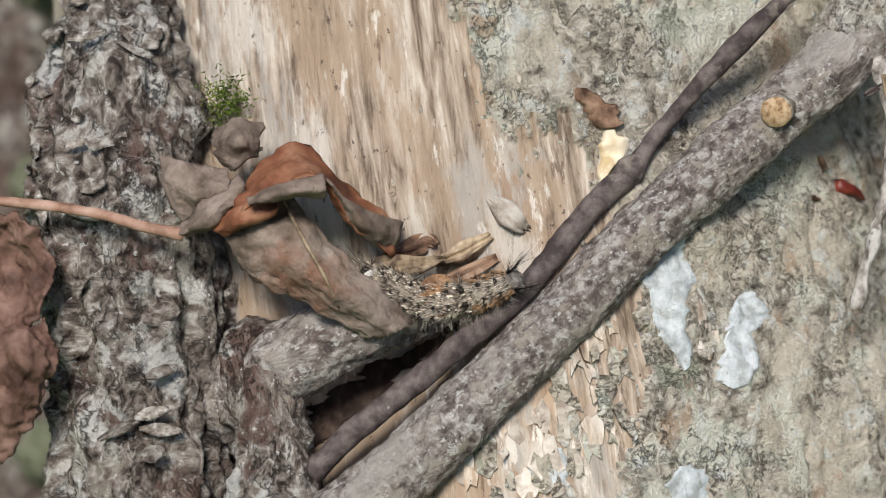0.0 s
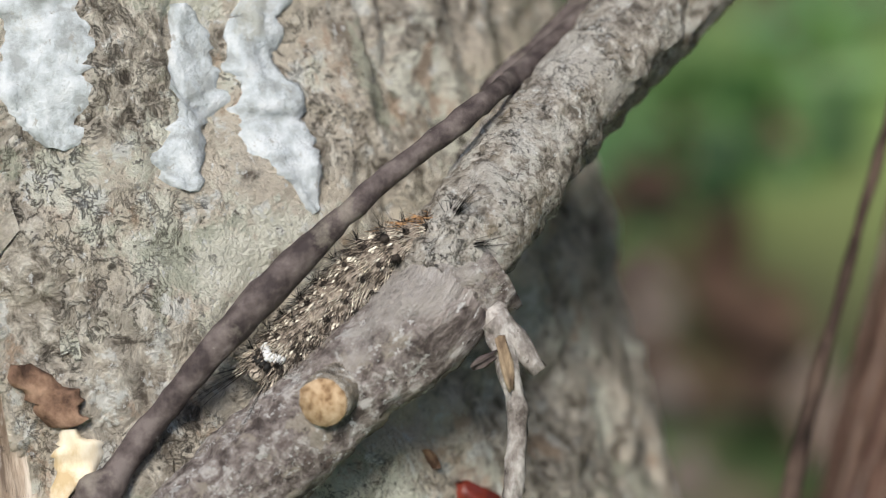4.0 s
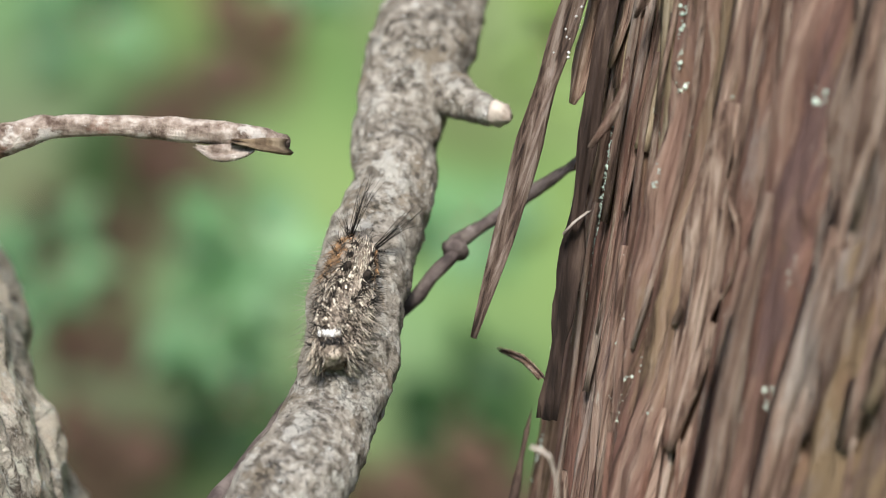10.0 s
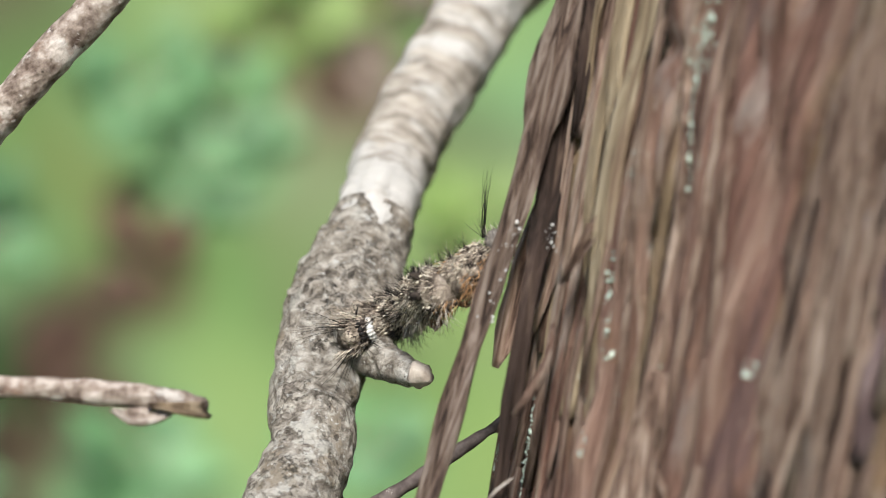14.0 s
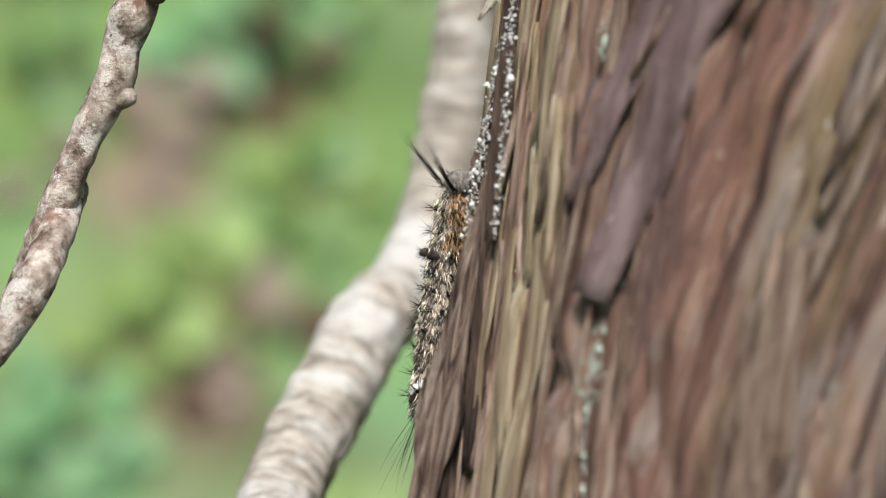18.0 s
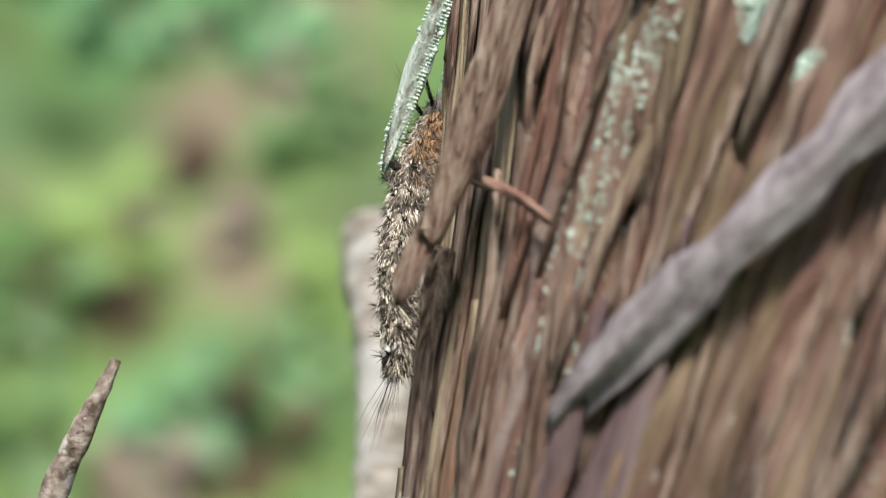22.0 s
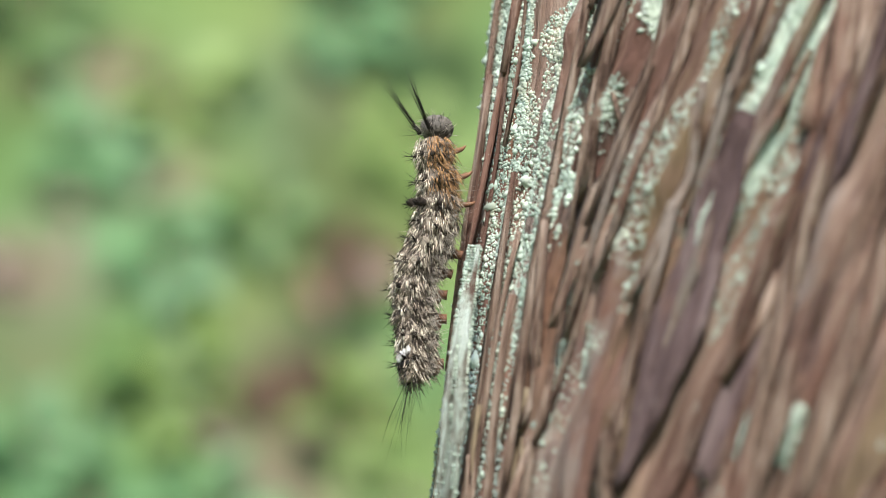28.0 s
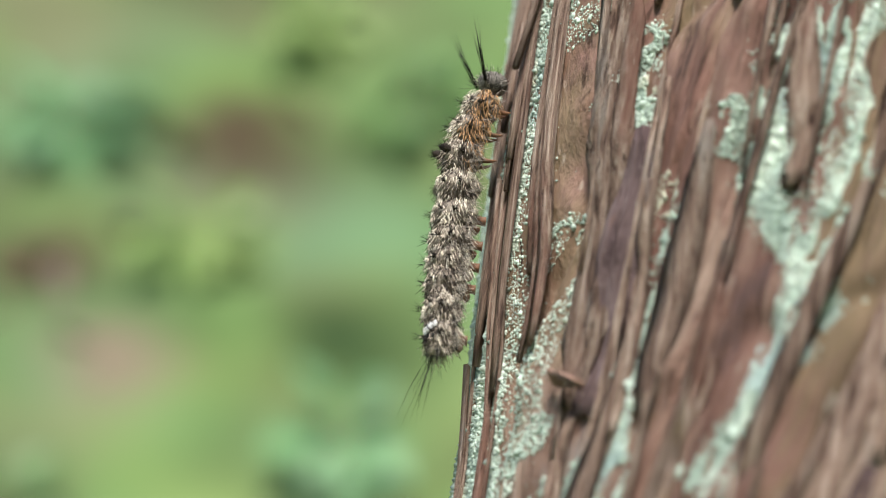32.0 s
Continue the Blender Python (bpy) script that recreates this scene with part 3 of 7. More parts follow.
def undergrowth():
    """Seedlings with broad leaves and fallen leaves, where the bank is green or bare."""
    rng = random.Random(31)
    greens = {"k": M_SHADELEAF, "g": M_GREENLEAF, "l": M_LIGHTLEAF, "p": M_BLUELEAF}
    said = {"k": "low seedling with leaves coloured deep green for shade", "g": "low seedling with broad dark green leaves", "l": "low seedling with broad yellow-green leaves", "p": "low seedling with broad blue-green leaves"}
    for kind, place, reach in GROWTH:
        p = Vector(place)
        if kind in greens:
            ob = thing("seedling", place, said[kind], "seedling", "seedlings on the bank")
            n = 6
            for i in range(n):
                b = 2 * math.pi * i / n + rng.uniform(-0.5, 0.5)
                out = Vector((math.cos(b), -0.35 + 0.3 * math.sin(b), math.sin(b) * 0.8)).normalized()
                tip = p + Vector((0, -0.008, 0.006)) + out * reach * rng.uniform(0.0, 0.45)
                L = reach * rng.uniform(0.5, 0.8)
                up = Vector((rng.gauss(0, 0.25), -0.8, 0.75 + rng.gauss(0, 0.2)))
                part("stem", *tube([(*(p - Vector((0, 0, 0.01))), 0.0009), (*(p * 0.5 + tip * 0.5 + Vector((0, 0, 0.004))), 0.0008), (*tip, 0.0006)], 6, 0.01), M_STALK, ob)
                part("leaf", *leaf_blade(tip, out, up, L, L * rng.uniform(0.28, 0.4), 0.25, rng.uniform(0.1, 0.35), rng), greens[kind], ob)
        elif kind in "bt":
            for i in range(4):
                b = rng.uniform(0, 6.28)
                x, y = p.x + rng.gauss(0, reach * 0.5), p.y + rng.gauss(0, reach * 0.25)
                z = float(bank(np.array(x), np.array(y))) + 0.012
                L = rng.uniform(0.018, 0.04)
                out = Vector((math.cos(b), 0.3 * math.sin(b), 0.8 * math.sin(b)))
                ob = part("fallen_leaf", *leaf_blade((x, y, z), out, (rng.gauss(0, 0.3), -0.7, 0.7), L, L * 0.3, rng.uniform(-0.2, 0.6), rng.uniform(-0.3, 0.3), rng), M_LITTER if kind == "b" else M_LEAF)
                tagged(ob, "dry brown fallen leaf lying on the bank", "leaf", "fallen leaves on the bank")


def woods():
    n, v = 48, []
    for h in (-1.0, 3.0, 8.0, 14.0):
        v += [(45 * math.sin(2 * math.pi * i / n), 45 * math.cos(2 * math.pi * i / n), h) for i in range(n)]
    f = [(k * n + i, k * n + (i + 1) % n, (k + 1) * n + (i + 1) % n, (k + 1) * n + i) for k in range(3) for i in range(n)]
    ob = part("backdrop", v, f, surface("far_woods", [(0.05, 0.07, 0.025), (0.10, 0.17, 0.05), (0.20, 0.17, 0.11), (0.16, 0.27, 0.08)], 0.3, detail=4, bump=0))
    tagged(ob, "distant green and brown woods all round", "woods", kind="structure")


# ---- the two trunks ----
TRUNK_A = (Vector((-0.00882, 0.34276, 0.37989)), Vector((-0.1456, 0.4532, 0.8794)), 0.0792, -0.0613)
TRUNK_B = (Vector((0.21350, 0.33823, 0.55733)), Vector((0.1812, 0.0877, 0.9795)), 0.0663, 0.0003)


def trunk_axes(trunk):
    base, axis, r, k = trunk
    front = Vector((0, -1, 0))
    front = (front - axis * front.dot(axis)).normalized()
    return base, axis, front, axis.cross(front).normalized() * 1.0, r, k


def on_trunk(trunk, angle, h, off=0.0):
    base, axis, front, side, r, k = trunk_axes(trunk)
    return base + axis * h + (front * math.cos(angle) + side * math.sin(angle)) * (r + k * h + off)


def where_on(trunk, p):
    base, axis, front, side, r, k = trunk_axes(trunk)
    q = Vector(p) - base
    return math.atan2(q.dot(side), q.dot(front)), q.dot(axis)


def trunk_grid(trunk, angles, heights, relief, across=None):
    base, axis, front, side, r, k = trunk_axes(trunk)
    A, H = np.meshgrid(angles, heights)
    R = r + k * H
    R = R + relief(A, H, R)
    F, S, X = np.array(front), np.array(side), np.array(axis)
    v = np.array(base) + H[..., None] * X + (np.cos(A) * R)[..., None] * F + (np.sin(A) * R)[..., None] * S
    n, m = A.shape
    idx = np.arange(n * m).reshape(n, m)
    nxt = np.roll(idx, -1, 1)
    f = np.stack([idx[:-1], nxt[:-1], nxt[1:], idx[1:]], -1).reshape(-1, 4)
    run = np.stack([across(A, H) if across else A * r, np.cos(A) * 0.01, H], -1)
    return np.concatenate([v, run], -1).reshape(-1, 6), f, A, H


def angles_dense(lo, hi, n, coarse=40):
    return np.concatenate([np.linspace(lo, hi, n), np.linspace(hi, lo + 2 * math.pi, coarse + 2)[1:-1]])


def soft_step(x, width):
    return width * np.logaddexp(0, x / width)


def lean_b(H):
    """How far the fibres have drifted round the trunk at a height: little at the foot, most half way."""
    return 0.06 * H + 0.28 * soft_step(H + 0.09, 0.012) - 0.20 * soft_step(H - 0.13, 0.012) - 0.039


def turn_b(A):
    """0 at the trunk's flank, where fibres run along it, to 1 on its front, where they lean."""
    t = np.clip((np.asarray(A) + 1.72) / 0.85, 0, 1)
    return t * t * (3 - 2 * t)


def grain_b(A, H):
    """The running coordinate across the bark's fibres."""
    return A * 0.066 + 0.01 * H - lean_b(H) * turn_b(A)


def relief_b(A, H, R):
    u = grain_b(A, H)
    z = A * 0
    u = u + 0.0016 * smooth_noise(np.stack([u / 0.012, H / 0.03, z + 3], -1)) + 0.0005 * smooth_noise(np.stack([u / 0.004, H / 0.008, z + 3], -1))
    rough = np.clip((A + 1.62) / 0.35, 0.25, 1)
    broad = smooth_noise(np.stack([u / 0.0100, H / 0.060, z], -1))
    plate = np.tanh(5 * broad)
    slab = np.tanh(4 * smooth_noise(np.stack([u / 0.0052, H / 0.034, z + 41], -1)))
    cleft = np.exp(-((smooth_noise(np.stack([u / 0.0120, H / 0.085, z + 21], -1)) / 0.075) ** 2)) * np.clip(0.7 + 0.9 * smooth_noise(np.stack([u / 0.004, H / 0.012, z + 71], -1)), 0, 1)
    slit = np.exp(-((smooth_noise(np.stack([u / 0.0055, H / 0.050, z + 61], -1)) / 0.07) ** 2))
    fibre = ridged(np.stack([u / 0.0030, H / 0.07, z + 7], -1), 2) + 0.7 * ridged(np.stack([u / 0.0013, H / 0.05, z + 11], -1), 1)
    crumb = fbm(np.stack([u / 0.0022, H / 0.0060, z + 13], -1), 3)
    return rough * (0.0013 * plate + 0.0007 * slab - 0.0030 * cleft - 0.0013 * slit + 0.0006 * crumb) + 0.00045 * fibre * (0.5 + 0.5 * rough) + 0.0006 * (1.2 - rough)


def bark_edge(A, H):
    u = A * 0.07
    return A - EDGE_A - 0.12 * fbm(np.stack([A * 0, H / 0.03, A * 0], -1), 3) - 0.16 * fbm(np.stack([u / 0.008, H / 0.02, A * 0 + 4], -1), 5, 0.7)


EDGE_A = where_on(TRUNK_A, (0.00780, 0.23995, 0.36090))[0]

HOLLOW = where_on(TRUNK_A, (-0.02470, 0.23888, 0.35079))


def relief_a(A, H, R):
    u = A * 0.062
    lump = 0.0014 * fbm(np.stack([u / 0.03, H / 0.06, A * 0], -1), 3)
    grain = 0.0005 * fbm(np.stack([u / 0.0032, H / 0.05, A * 0 + 2], -1), 1)
    bark = np.clip(bark_edge(A, H) / 0.04, 0, 1)
    plates = 0.0009 * fbm(np.stack([u / 0.004, H / 0.008, A * 0 + 8], -1), 4, 0.6) + 0.0007 * np.tanh(4 * smooth_noise(np.stack([u / 0.0045, H / 0.009, A * 0 + 18], -1))) - 0.0009 * np.exp(-((smooth_noise(np.stack([u / 0.006, H / 0.016, A * 0 + 28], -1)) / 0.08) ** 2))
    hollow = np.exp(-(((A - HOLLOW[0]) * 0.079 / 0.017) ** 2) - ((H - HOLLOW[1] - (A - HOLLOW[0]) * 0.03) / 0.013) ** 2)
    return lump + grain * (1 - bark) + bark * (0.0012 + plates) - 0.0008 - 0.014 * hollow


def trunks():
    ha = np.concatenate([np.linspace(-0.42, -0.135, 12), np.linspace(-0.13, 0.15, 420), np.linspace(0.16, 1.3, 24)])
    aa = angles_dense(-1.5, 1.75, 520)
    v, f, A, H = trunk_grid(TRUNK_A, aa, ha, relief_a)
    dead = thing("dead_trunk", tuple(on_trunk(TRUNK_A, 0, -0.4)), "leaning dead tree trunk, bare tan wood and pale grey bark", "tree trunk")
    ob = part("trunk", v, f, [M_WOOD, M_GREYBARK], dead)
    flag = (bark_edge(A, H) > 0)[:-1].ravel()
    ob.data.polygons.foreach_set("material_index", flag.astype(np.int32))
    hb = np.concatenate([np.linspace(-0.60, -0.235, 20), np.linspace(-0.23, 0.20, 430), np.linspace(0.21, 1.6, 50)])
    ab = angles_dense(-2.2, 0.65, 680)
    v, f, A, H = trunk_grid(TRUNK_B, ab, hb, relief_b, grain_b)
    tree = thing("shaggy_tree", tuple(on_trunk(TRUNK_B, 0, -0.6)), "reddish-brown tree trunk with shaggy stringy bark", "tree trunk")
    part("trunk", v, f, M_CEDAR, tree)
    return dead, tree


def ribbon(points, normal, thick, seed=0, rough=0.0004, n_side=4, sides_curl=0.25):
    """A fibrous strip through rows of x, y, z, half width, facing along normal."""
    q = spline(points, 0.002)
    c, w = q[:, :3], q[:, 3]
    t = np.gradient(c, axis=0)
    t /= np.linalg.norm(t, axis=1)[:, None]
    nn = np.asarray(normal, dtype=float)
    nn = np.broadcast_to(nn, c.shape)
    s = np.cross(t, nn)
    s /= np.linalg.norm(s, axis=1)[:, None]
    nn = np.cross(s, t)
    cols = np.linspace(-1, 1, n_side + 1)
    L = np.arange(len(c)) * 0.002
    rel = rough * 2 * fbm(np.stack(np.broadcast_arrays(cols[None] * 1.7 * 2 + seed, L[:, None] / 0.02, 0 * L[:, None] + seed), -1), 3)
    edge = 1 + 0.35 * fbm(np.stack([L / 0.006, L * 0 + seed, L * 0], -1), 3)[:, None] * (np.abs(cols) > 0.9)
    top = c[:, None] + s[:, None] * (cols[None] * edge * w[:, None])[..., None] + nn[:, None] * (thick / 2 - sides_curl * w[:, None] * cols[None] ** 2 + rel)[..., None]
    low = top - nn[:, None] * (thick * (1 - 0.7 * cols[None] ** 2))[..., None]
    n, m = len(c), len(cols)
    loop = np.concatenate([top, low[:, ::-1]], 1)
    k = 2 * m
    f = [(i * k + j, i * k + (j + 1) % k, (i + 1) * k + (j + 1) % k, (i + 1) * k + j) for i in range(n - 1) for j in range(k)]
    f += [tuple(range(k))[::-1], tuple((n - 1) * k + j for j in range(k))]
    return loop.reshape(-1, 3), f


# ---- branches and twigs ----
def limb(name, rows, label, category, material, sides=28, rough=0.0004, size=0.003, lump=0.0006, seed=0.0, step=0.0011, partname="bark", along=1.0):
    ob = thing(name, rows[0][:3], label, category)
    part(partname, *tube(rows, sides, step, rough, size, seed, True, lump, along), material, ob)
    return ob


def row(p, r):
    return (*p, r)


def branches():
    # the grey branch on which the caterpillar walks: lower limb, fork, and the long upper part
    b = thing("grey_branch", (-0.02914, 0.22419, 0.33595), "long grey lichen-spotted branch with a fork", "branch")
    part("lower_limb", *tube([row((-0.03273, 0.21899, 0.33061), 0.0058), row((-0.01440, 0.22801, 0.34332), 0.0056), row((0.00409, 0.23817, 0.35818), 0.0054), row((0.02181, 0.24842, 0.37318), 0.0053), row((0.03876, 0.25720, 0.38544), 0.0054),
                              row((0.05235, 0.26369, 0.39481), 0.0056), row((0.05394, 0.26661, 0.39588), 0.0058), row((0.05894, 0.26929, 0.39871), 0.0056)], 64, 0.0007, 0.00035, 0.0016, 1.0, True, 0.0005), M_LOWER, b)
    part("middle_limb", *tube([row((0.05171, 0.26637, 0.39670), 0.0040), row((0.05532, 0.26845, 0.39953), 0.0052), row((0.05959, 0.27360, 0.40280), 0.0058), row((0.06838, 0.28576, 0.40967), 0.0051), row((0.07746, 0.29899, 0.41383), 0.0052),
                              row((0.06018, 0.28613, 0.39950), 0.0056), row((0.06920, 0.29318, 0.40673), 0.0058), row((0.07859, 0.30104, 0.41339), 0.0060), row((0.08708, 0.30893, 0.41984), 0.0058), row((0.09473, 0.32221, 0.42812), 0.0053),
                              row((0.09988, 0.33457, 0.43893), 0.0051), row((0.10427, 0.34270, 0.44618), 0.0049), row((0.10511, 0.34791, 0.45040), 0.0052), row((0.10994, 0.35661, 0.46009), 0.0058), row((0.11571, 0.36595, 0.46876), 0.0046)], 64, 0.0007, 0.0004, 0.0015, 2.0, True, 0.0006), M_BRANCH, b)
    part("upper_limb", *tube([row((0.11040, 0.35726, 0.46099), 0.0048), row((0.11571, 0.36595, 0.46876), 0.0047),
                              row((0.11878, 0.37456, 0.47261), 0.0050), row((0.12734, 0.38513, 0.48336), 0.0054), row((0.13622, 0.39551, 0.49332), 0.0054), row((0.14431, 0.40568, 0.49823), 0.0050), row((0.15279, 0.41557, 0.51302), 0.0048),
                              row((0.16045, 0.42401, 0.54602), 0.0046), row((0.16304, 0.43306, 0.56857), 0.0058), row((0.16374, 0.43932, 0.56577), 0.0058), row((0.16507, 0.44265, 0.57612), 0.0050)], 56, 0.0008, 0.0004, 0.0022, 2.5, True, 0.0006), M_UPPER, b)
    part("stub", *tube([row((0.04553, 0.26100, 0.39041), 0.0030), row((0.04327, 0.25672, 0.39091), 0.0028), row((0.04216, 0.25317, 0.39171), 0.0027)], 20, 0.0006, 0.0002, 0.002, 3.0), M_BRANCH, b)
    cut = tube([row((0.04216, 0.25344, 0.39157), 0.0026), row((0.04194, 0.25276, 0.39178), 0.0025)], 20, 0.0003, 0.00015, 0.001, 4.0)
    part("cut_face", *cut, M_CUT, b, "pale orange sawn wood")
    part("side_stub", *tube([row((0.11097, 0.35047, 0.45672), 0.0031), row((0.11365, 0.34454, 0.45550), 0.0020), row((0.11623, 0.33934, 0.45506), 0.0014)], 22, 0.0006, 0.0004, 0.002, 5.0), M_BRANCH, b)
    part("stub_end", *tube([row((0.11602, 0.33960, 0.45515), 0.0016), row((0.11662, 0.33857, 0.45519), 0.0012), row((0.11695, 0.33825, 0.45537), 0.0006)], 16, 0.0003, 0.0004, 0.0012, 6.0), M_FLAKE, b, "pale broken wood end")
    # the broken twig that hangs from the fork
    part("hanging_twig", *tube([row((0.05930, 0.26444, 0.39611), 0.0016), row((0.06064, 0.25960, 0.39272), 0.0013), row((0.06178, 0.25672, 0.38747), 0.0011), row((0.06135, 0.25348, 0.38157), 0.0011), row((0.05962, 0.25052, 0.37200), 0.0010), row((0.05774, 0.24859, 0.36433), 0.0009), row((0.05658, 0.24652, 0.35847), 0.0010)], 16, 0.0009, 0.0004, 0.002, 7.0), M_HANG, b)
    part("splinter", *tube([row((0.05944, 0.26213, 0.39605), 0.0017), row((0.06204, 0.26093, 0.39327), 0.0013), row((0.06412, 0.25965, 0.39095), 0.0009)], 12, 0.0009, 0.0003, 0.002, 8.0), M_HANG, b)
    part("splinter", *ribbon([row((0.06004, 0.25858, 0.39582), 0.0009), row((0.06077, 0.25749, 0.39302), 0.0008), row((0.06114, 0.25667, 0.39050), 0.0003)], (0, -0.9, 0.4), 0.0006), M_CHIP, b, "torn tan wood")
    part("splinter", *ribbon([row((0.06011, 0.25955, 0.39344), 0.0006), row((0.05838, 0.25909, 0.39260), 0.0008), row((0.05710, 0.25878, 0.39202), 0.0003)], (0, -0.9, 0.4), 0.0005), M_TWIG, b)
    # thin dark twig from the leaf to the shaggy trunk
    twig = limb("dark_twig", [row((-0.03858, 0.22703, 0.33299), 0.00211), row((-0.02736, 0.23056, 0.34389), 0.00194), row((-0.01256, 0.23534, 0.35502), 0.00185), row((0.00131, 0.24185, 0.36513), 0.00176), row((0.01252, 0.24993, 0.37606), 0.00185), row((0.01856, 0.25255, 0.38098), 0.00202), row((0.02375, 0.25672, 0.38670), 0.00158),
                       row((0.03590, 0.26227, 0.39918), 0.00167), row((0.04796, 0.26938, 0.40803), 0.00132), row((0.05870, 0.27693, 0.41353), 0.00123), row((0.06312, 0.28719, 0.41239), 0.00123), row((0.07283, 0.30454, 0.41363), 0.00123),
                       row((0.05972, 0.29161, 0.40829), 0.00123), row((0.06769, 0.30150, 0.41134), 0.00141), row((0.07416, 0.31066, 0.41483), 0.00167), row((0.07988, 0.31650, 0.41782), 0.00123), row((0.08653, 0.32295, 0.42273), 0.00114), row((0.09560, 0.33372, 0.42808), 0.00106),
                       row((0.10465, 0.33661, 0.43380), 0.00106), row((0.10776, 0.33721, 0.43682), 0.00114), row((0.11053, 0.33776, 0.43954), 0.00088), row((0.11093, 0.33942, 0.44023), 0.00114), row((0.11557, 0.33929, 0.44303), 0.00097), row((0.12021, 0.33920, 0.44602), 0.00088), row((0.12684, 0.33905, 0.45018), 0.00079)],
         "long thin dark brown twig beside the grey branch", "twig", M_TWIG, 18, 0.00022, 0.002, 0.0003, 9.0, partname="bark")
    for p, q, w in (((0.01700, 0.25180, 0.37960), (0.02010, 0.25390, 0.38300), 0.0025), ((0.07350, 0.31000, 0.41440), (0.07560, 0.31210, 0.41560), 0.0021), ((0.11030, 0.33760, 0.43920), (0.11110, 0.33940, 0.44040), 0.0016)):
        mid = tuple((a + b) / 2 for a, b in zip(p, q))
        part("node", *tube([row(p, w * 0.55), row(mid, w), row(q, w * 0.5)], 16, 0.0004, 0.0002, 0.0015, 31.0), M_TWIG, twig, "swollen dark knot")
    # short broken twig and the bare twig that rises to a bud
    t = limb("broken_twig", [row((0.04690, 0.33157, 0.45345), 0.0016), row((0.05661, 0.33041, 0.45540), 0.0015), row((0.06271, 0.32982, 0.45728), 0.0014), row((0.06815, 0.32906, 0.45792), 0.0013), row((0.07773, 0.32737, 0.45750), 0.0013), row((0.08549, 0.32587, 0.45663), 0.0013), row((0.09021, 0.32759, 0.45517), 0.0011)],
             "short broken pale twig with peeling bark", "twig", M_PALETWIG, 18, 0.00025, 0.002, 0.0003, 10.0)
    part("peeling_bark", *ribbon([row((0.08033, 0.32551, 0.45583), 0.0003), row((0.08230, 0.32452, 0.45520), 0.0010), row((0.08439, 0.32417, 0.45517), 0.0008), row((0.08654, 0.32440, 0.45551), 0.0003)], (0, -1, 0.1), 0.0004), M_PALETWIG, t)
    part("broken_end", *ribbon([row((0.08417, 0.32470, 0.45643), 0.0003), row((0.08772, 0.32389, 0.45594), 0.0008), row((0.09052, 0.32647, 0.45502), 0.0008)], (0, -1, 0.1), 0.0006), M_CHIP, t, "split tan wood end")
    t = limb("bare_twig", [row((0.05724, 0.35067, 0.46986), 0.0026), row((0.06629, 0.34964, 0.47971), 0.0024), row((0.07400, 0.34870, 0.48857), 0.0022), row((0.08381, 0.34876, 0.49890), 0.0021), row((0.08840, 0.34840, 0.50595), 0.0021), row((0.09363, 0.36036, 0.51416), 0.0018), row((0.08705, 0.36105, 0.50157), 0.0020), row((0.09095, 0.35492, 0.51205), 0.0020),
                           row((0.09458, 0.35333, 0.52026), 0.0019), row((0.09778, 0.35173, 0.52620), 0.0022), row((0.09888, 0.35164, 0.53029), 0.0021), row((0.09991, 0.35039, 0.53372), 0.0026), row((0.10125, 0.35015, 0.53621), 0.0022), row((0.10299, 0.34986, 0.53963), 0.0016),
                           row((0.10379, 0.34938, 0.54169), 0.0016), row((0.10629, 0.34758, 0.54693), 0.0014), row((0.10859, 0.34690, 0.55125), 0.0011), row((0.11063, 0.34630, 0.55514), 0.0004)],
             "bare pale twig with a swollen node, ending in a tip", "twig", M_PALETWIG, 28, 0.0002, 0.0018, 0.00015, 11.0)
    part("leaf_scar", *tube([row((0.10161, 0.34820, 0.53531), 0.0004), row((0.10204, 0.34746, 0.53586), 0.0013), row((0.10254, 0.34721, 0.53653), 0.0012), row((0.10290, 0.34783, 0.53727), 0.0004)], 12, 0.0004), M_TWIG, t, "dark brown oval scar")
    part("knob", *tube([row((0.09741, 0.35179, 0.52515), 0.0012), row((0.09886, 0.35090, 0.52466), 0.0015), row((0.10008, 0.35059, 0.52442), 0.0006)], 12, 0.0005, 0.0002, 0.002), M_PALETWIG, t)
    # the thick rough branch beside the trunk
    r = thing("rough_branch", (-0.06066, 0.24011, 0.32329), "thick rough grey-brown branch with flaking bark", "branch")
    part("main_limb", *tube([row((-0.06832, 0.29365, 0.40694), 0.0090), row((-0.06737, 0.28307, 0.39558), 0.0105), row((-0.06691, 0.27171, 0.38273), 0.0140), row((-0.06488, 0.26090, 0.36451), 0.0152), row((-0.06296, 0.25279, 0.34926), 0.0150), row((-0.06237, 0.24473, 0.33623), 0.0146), row((-0.06227, 0.23311, 0.31651), 0.0150)], 150, 0.0009, 0.0024, 0.0042, 12.0, True, 0.0022, 0.6), M_ROUGH, r)
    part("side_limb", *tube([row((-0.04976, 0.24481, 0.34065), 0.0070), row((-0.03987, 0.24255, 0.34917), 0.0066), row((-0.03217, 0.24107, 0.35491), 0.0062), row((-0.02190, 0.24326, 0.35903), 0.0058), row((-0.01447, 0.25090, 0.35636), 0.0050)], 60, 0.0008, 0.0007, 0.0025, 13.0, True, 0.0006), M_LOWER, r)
    part("broken_stump", *tube([row((-0.04500, 0.25018, 0.35076), 0.0048), row((-0.04257, 0.23928, 0.34729), 0.0062), row((-0.04057, 0.23318, 0.34008), 0.0066), row((-0.03963, 0.22398, 0.32277), 0.0075)], 70, 0.0008, 0.0013, 0.0030, 14.0, True, 0.0015), M_ROUGH, r)
    rng = random.Random(17)
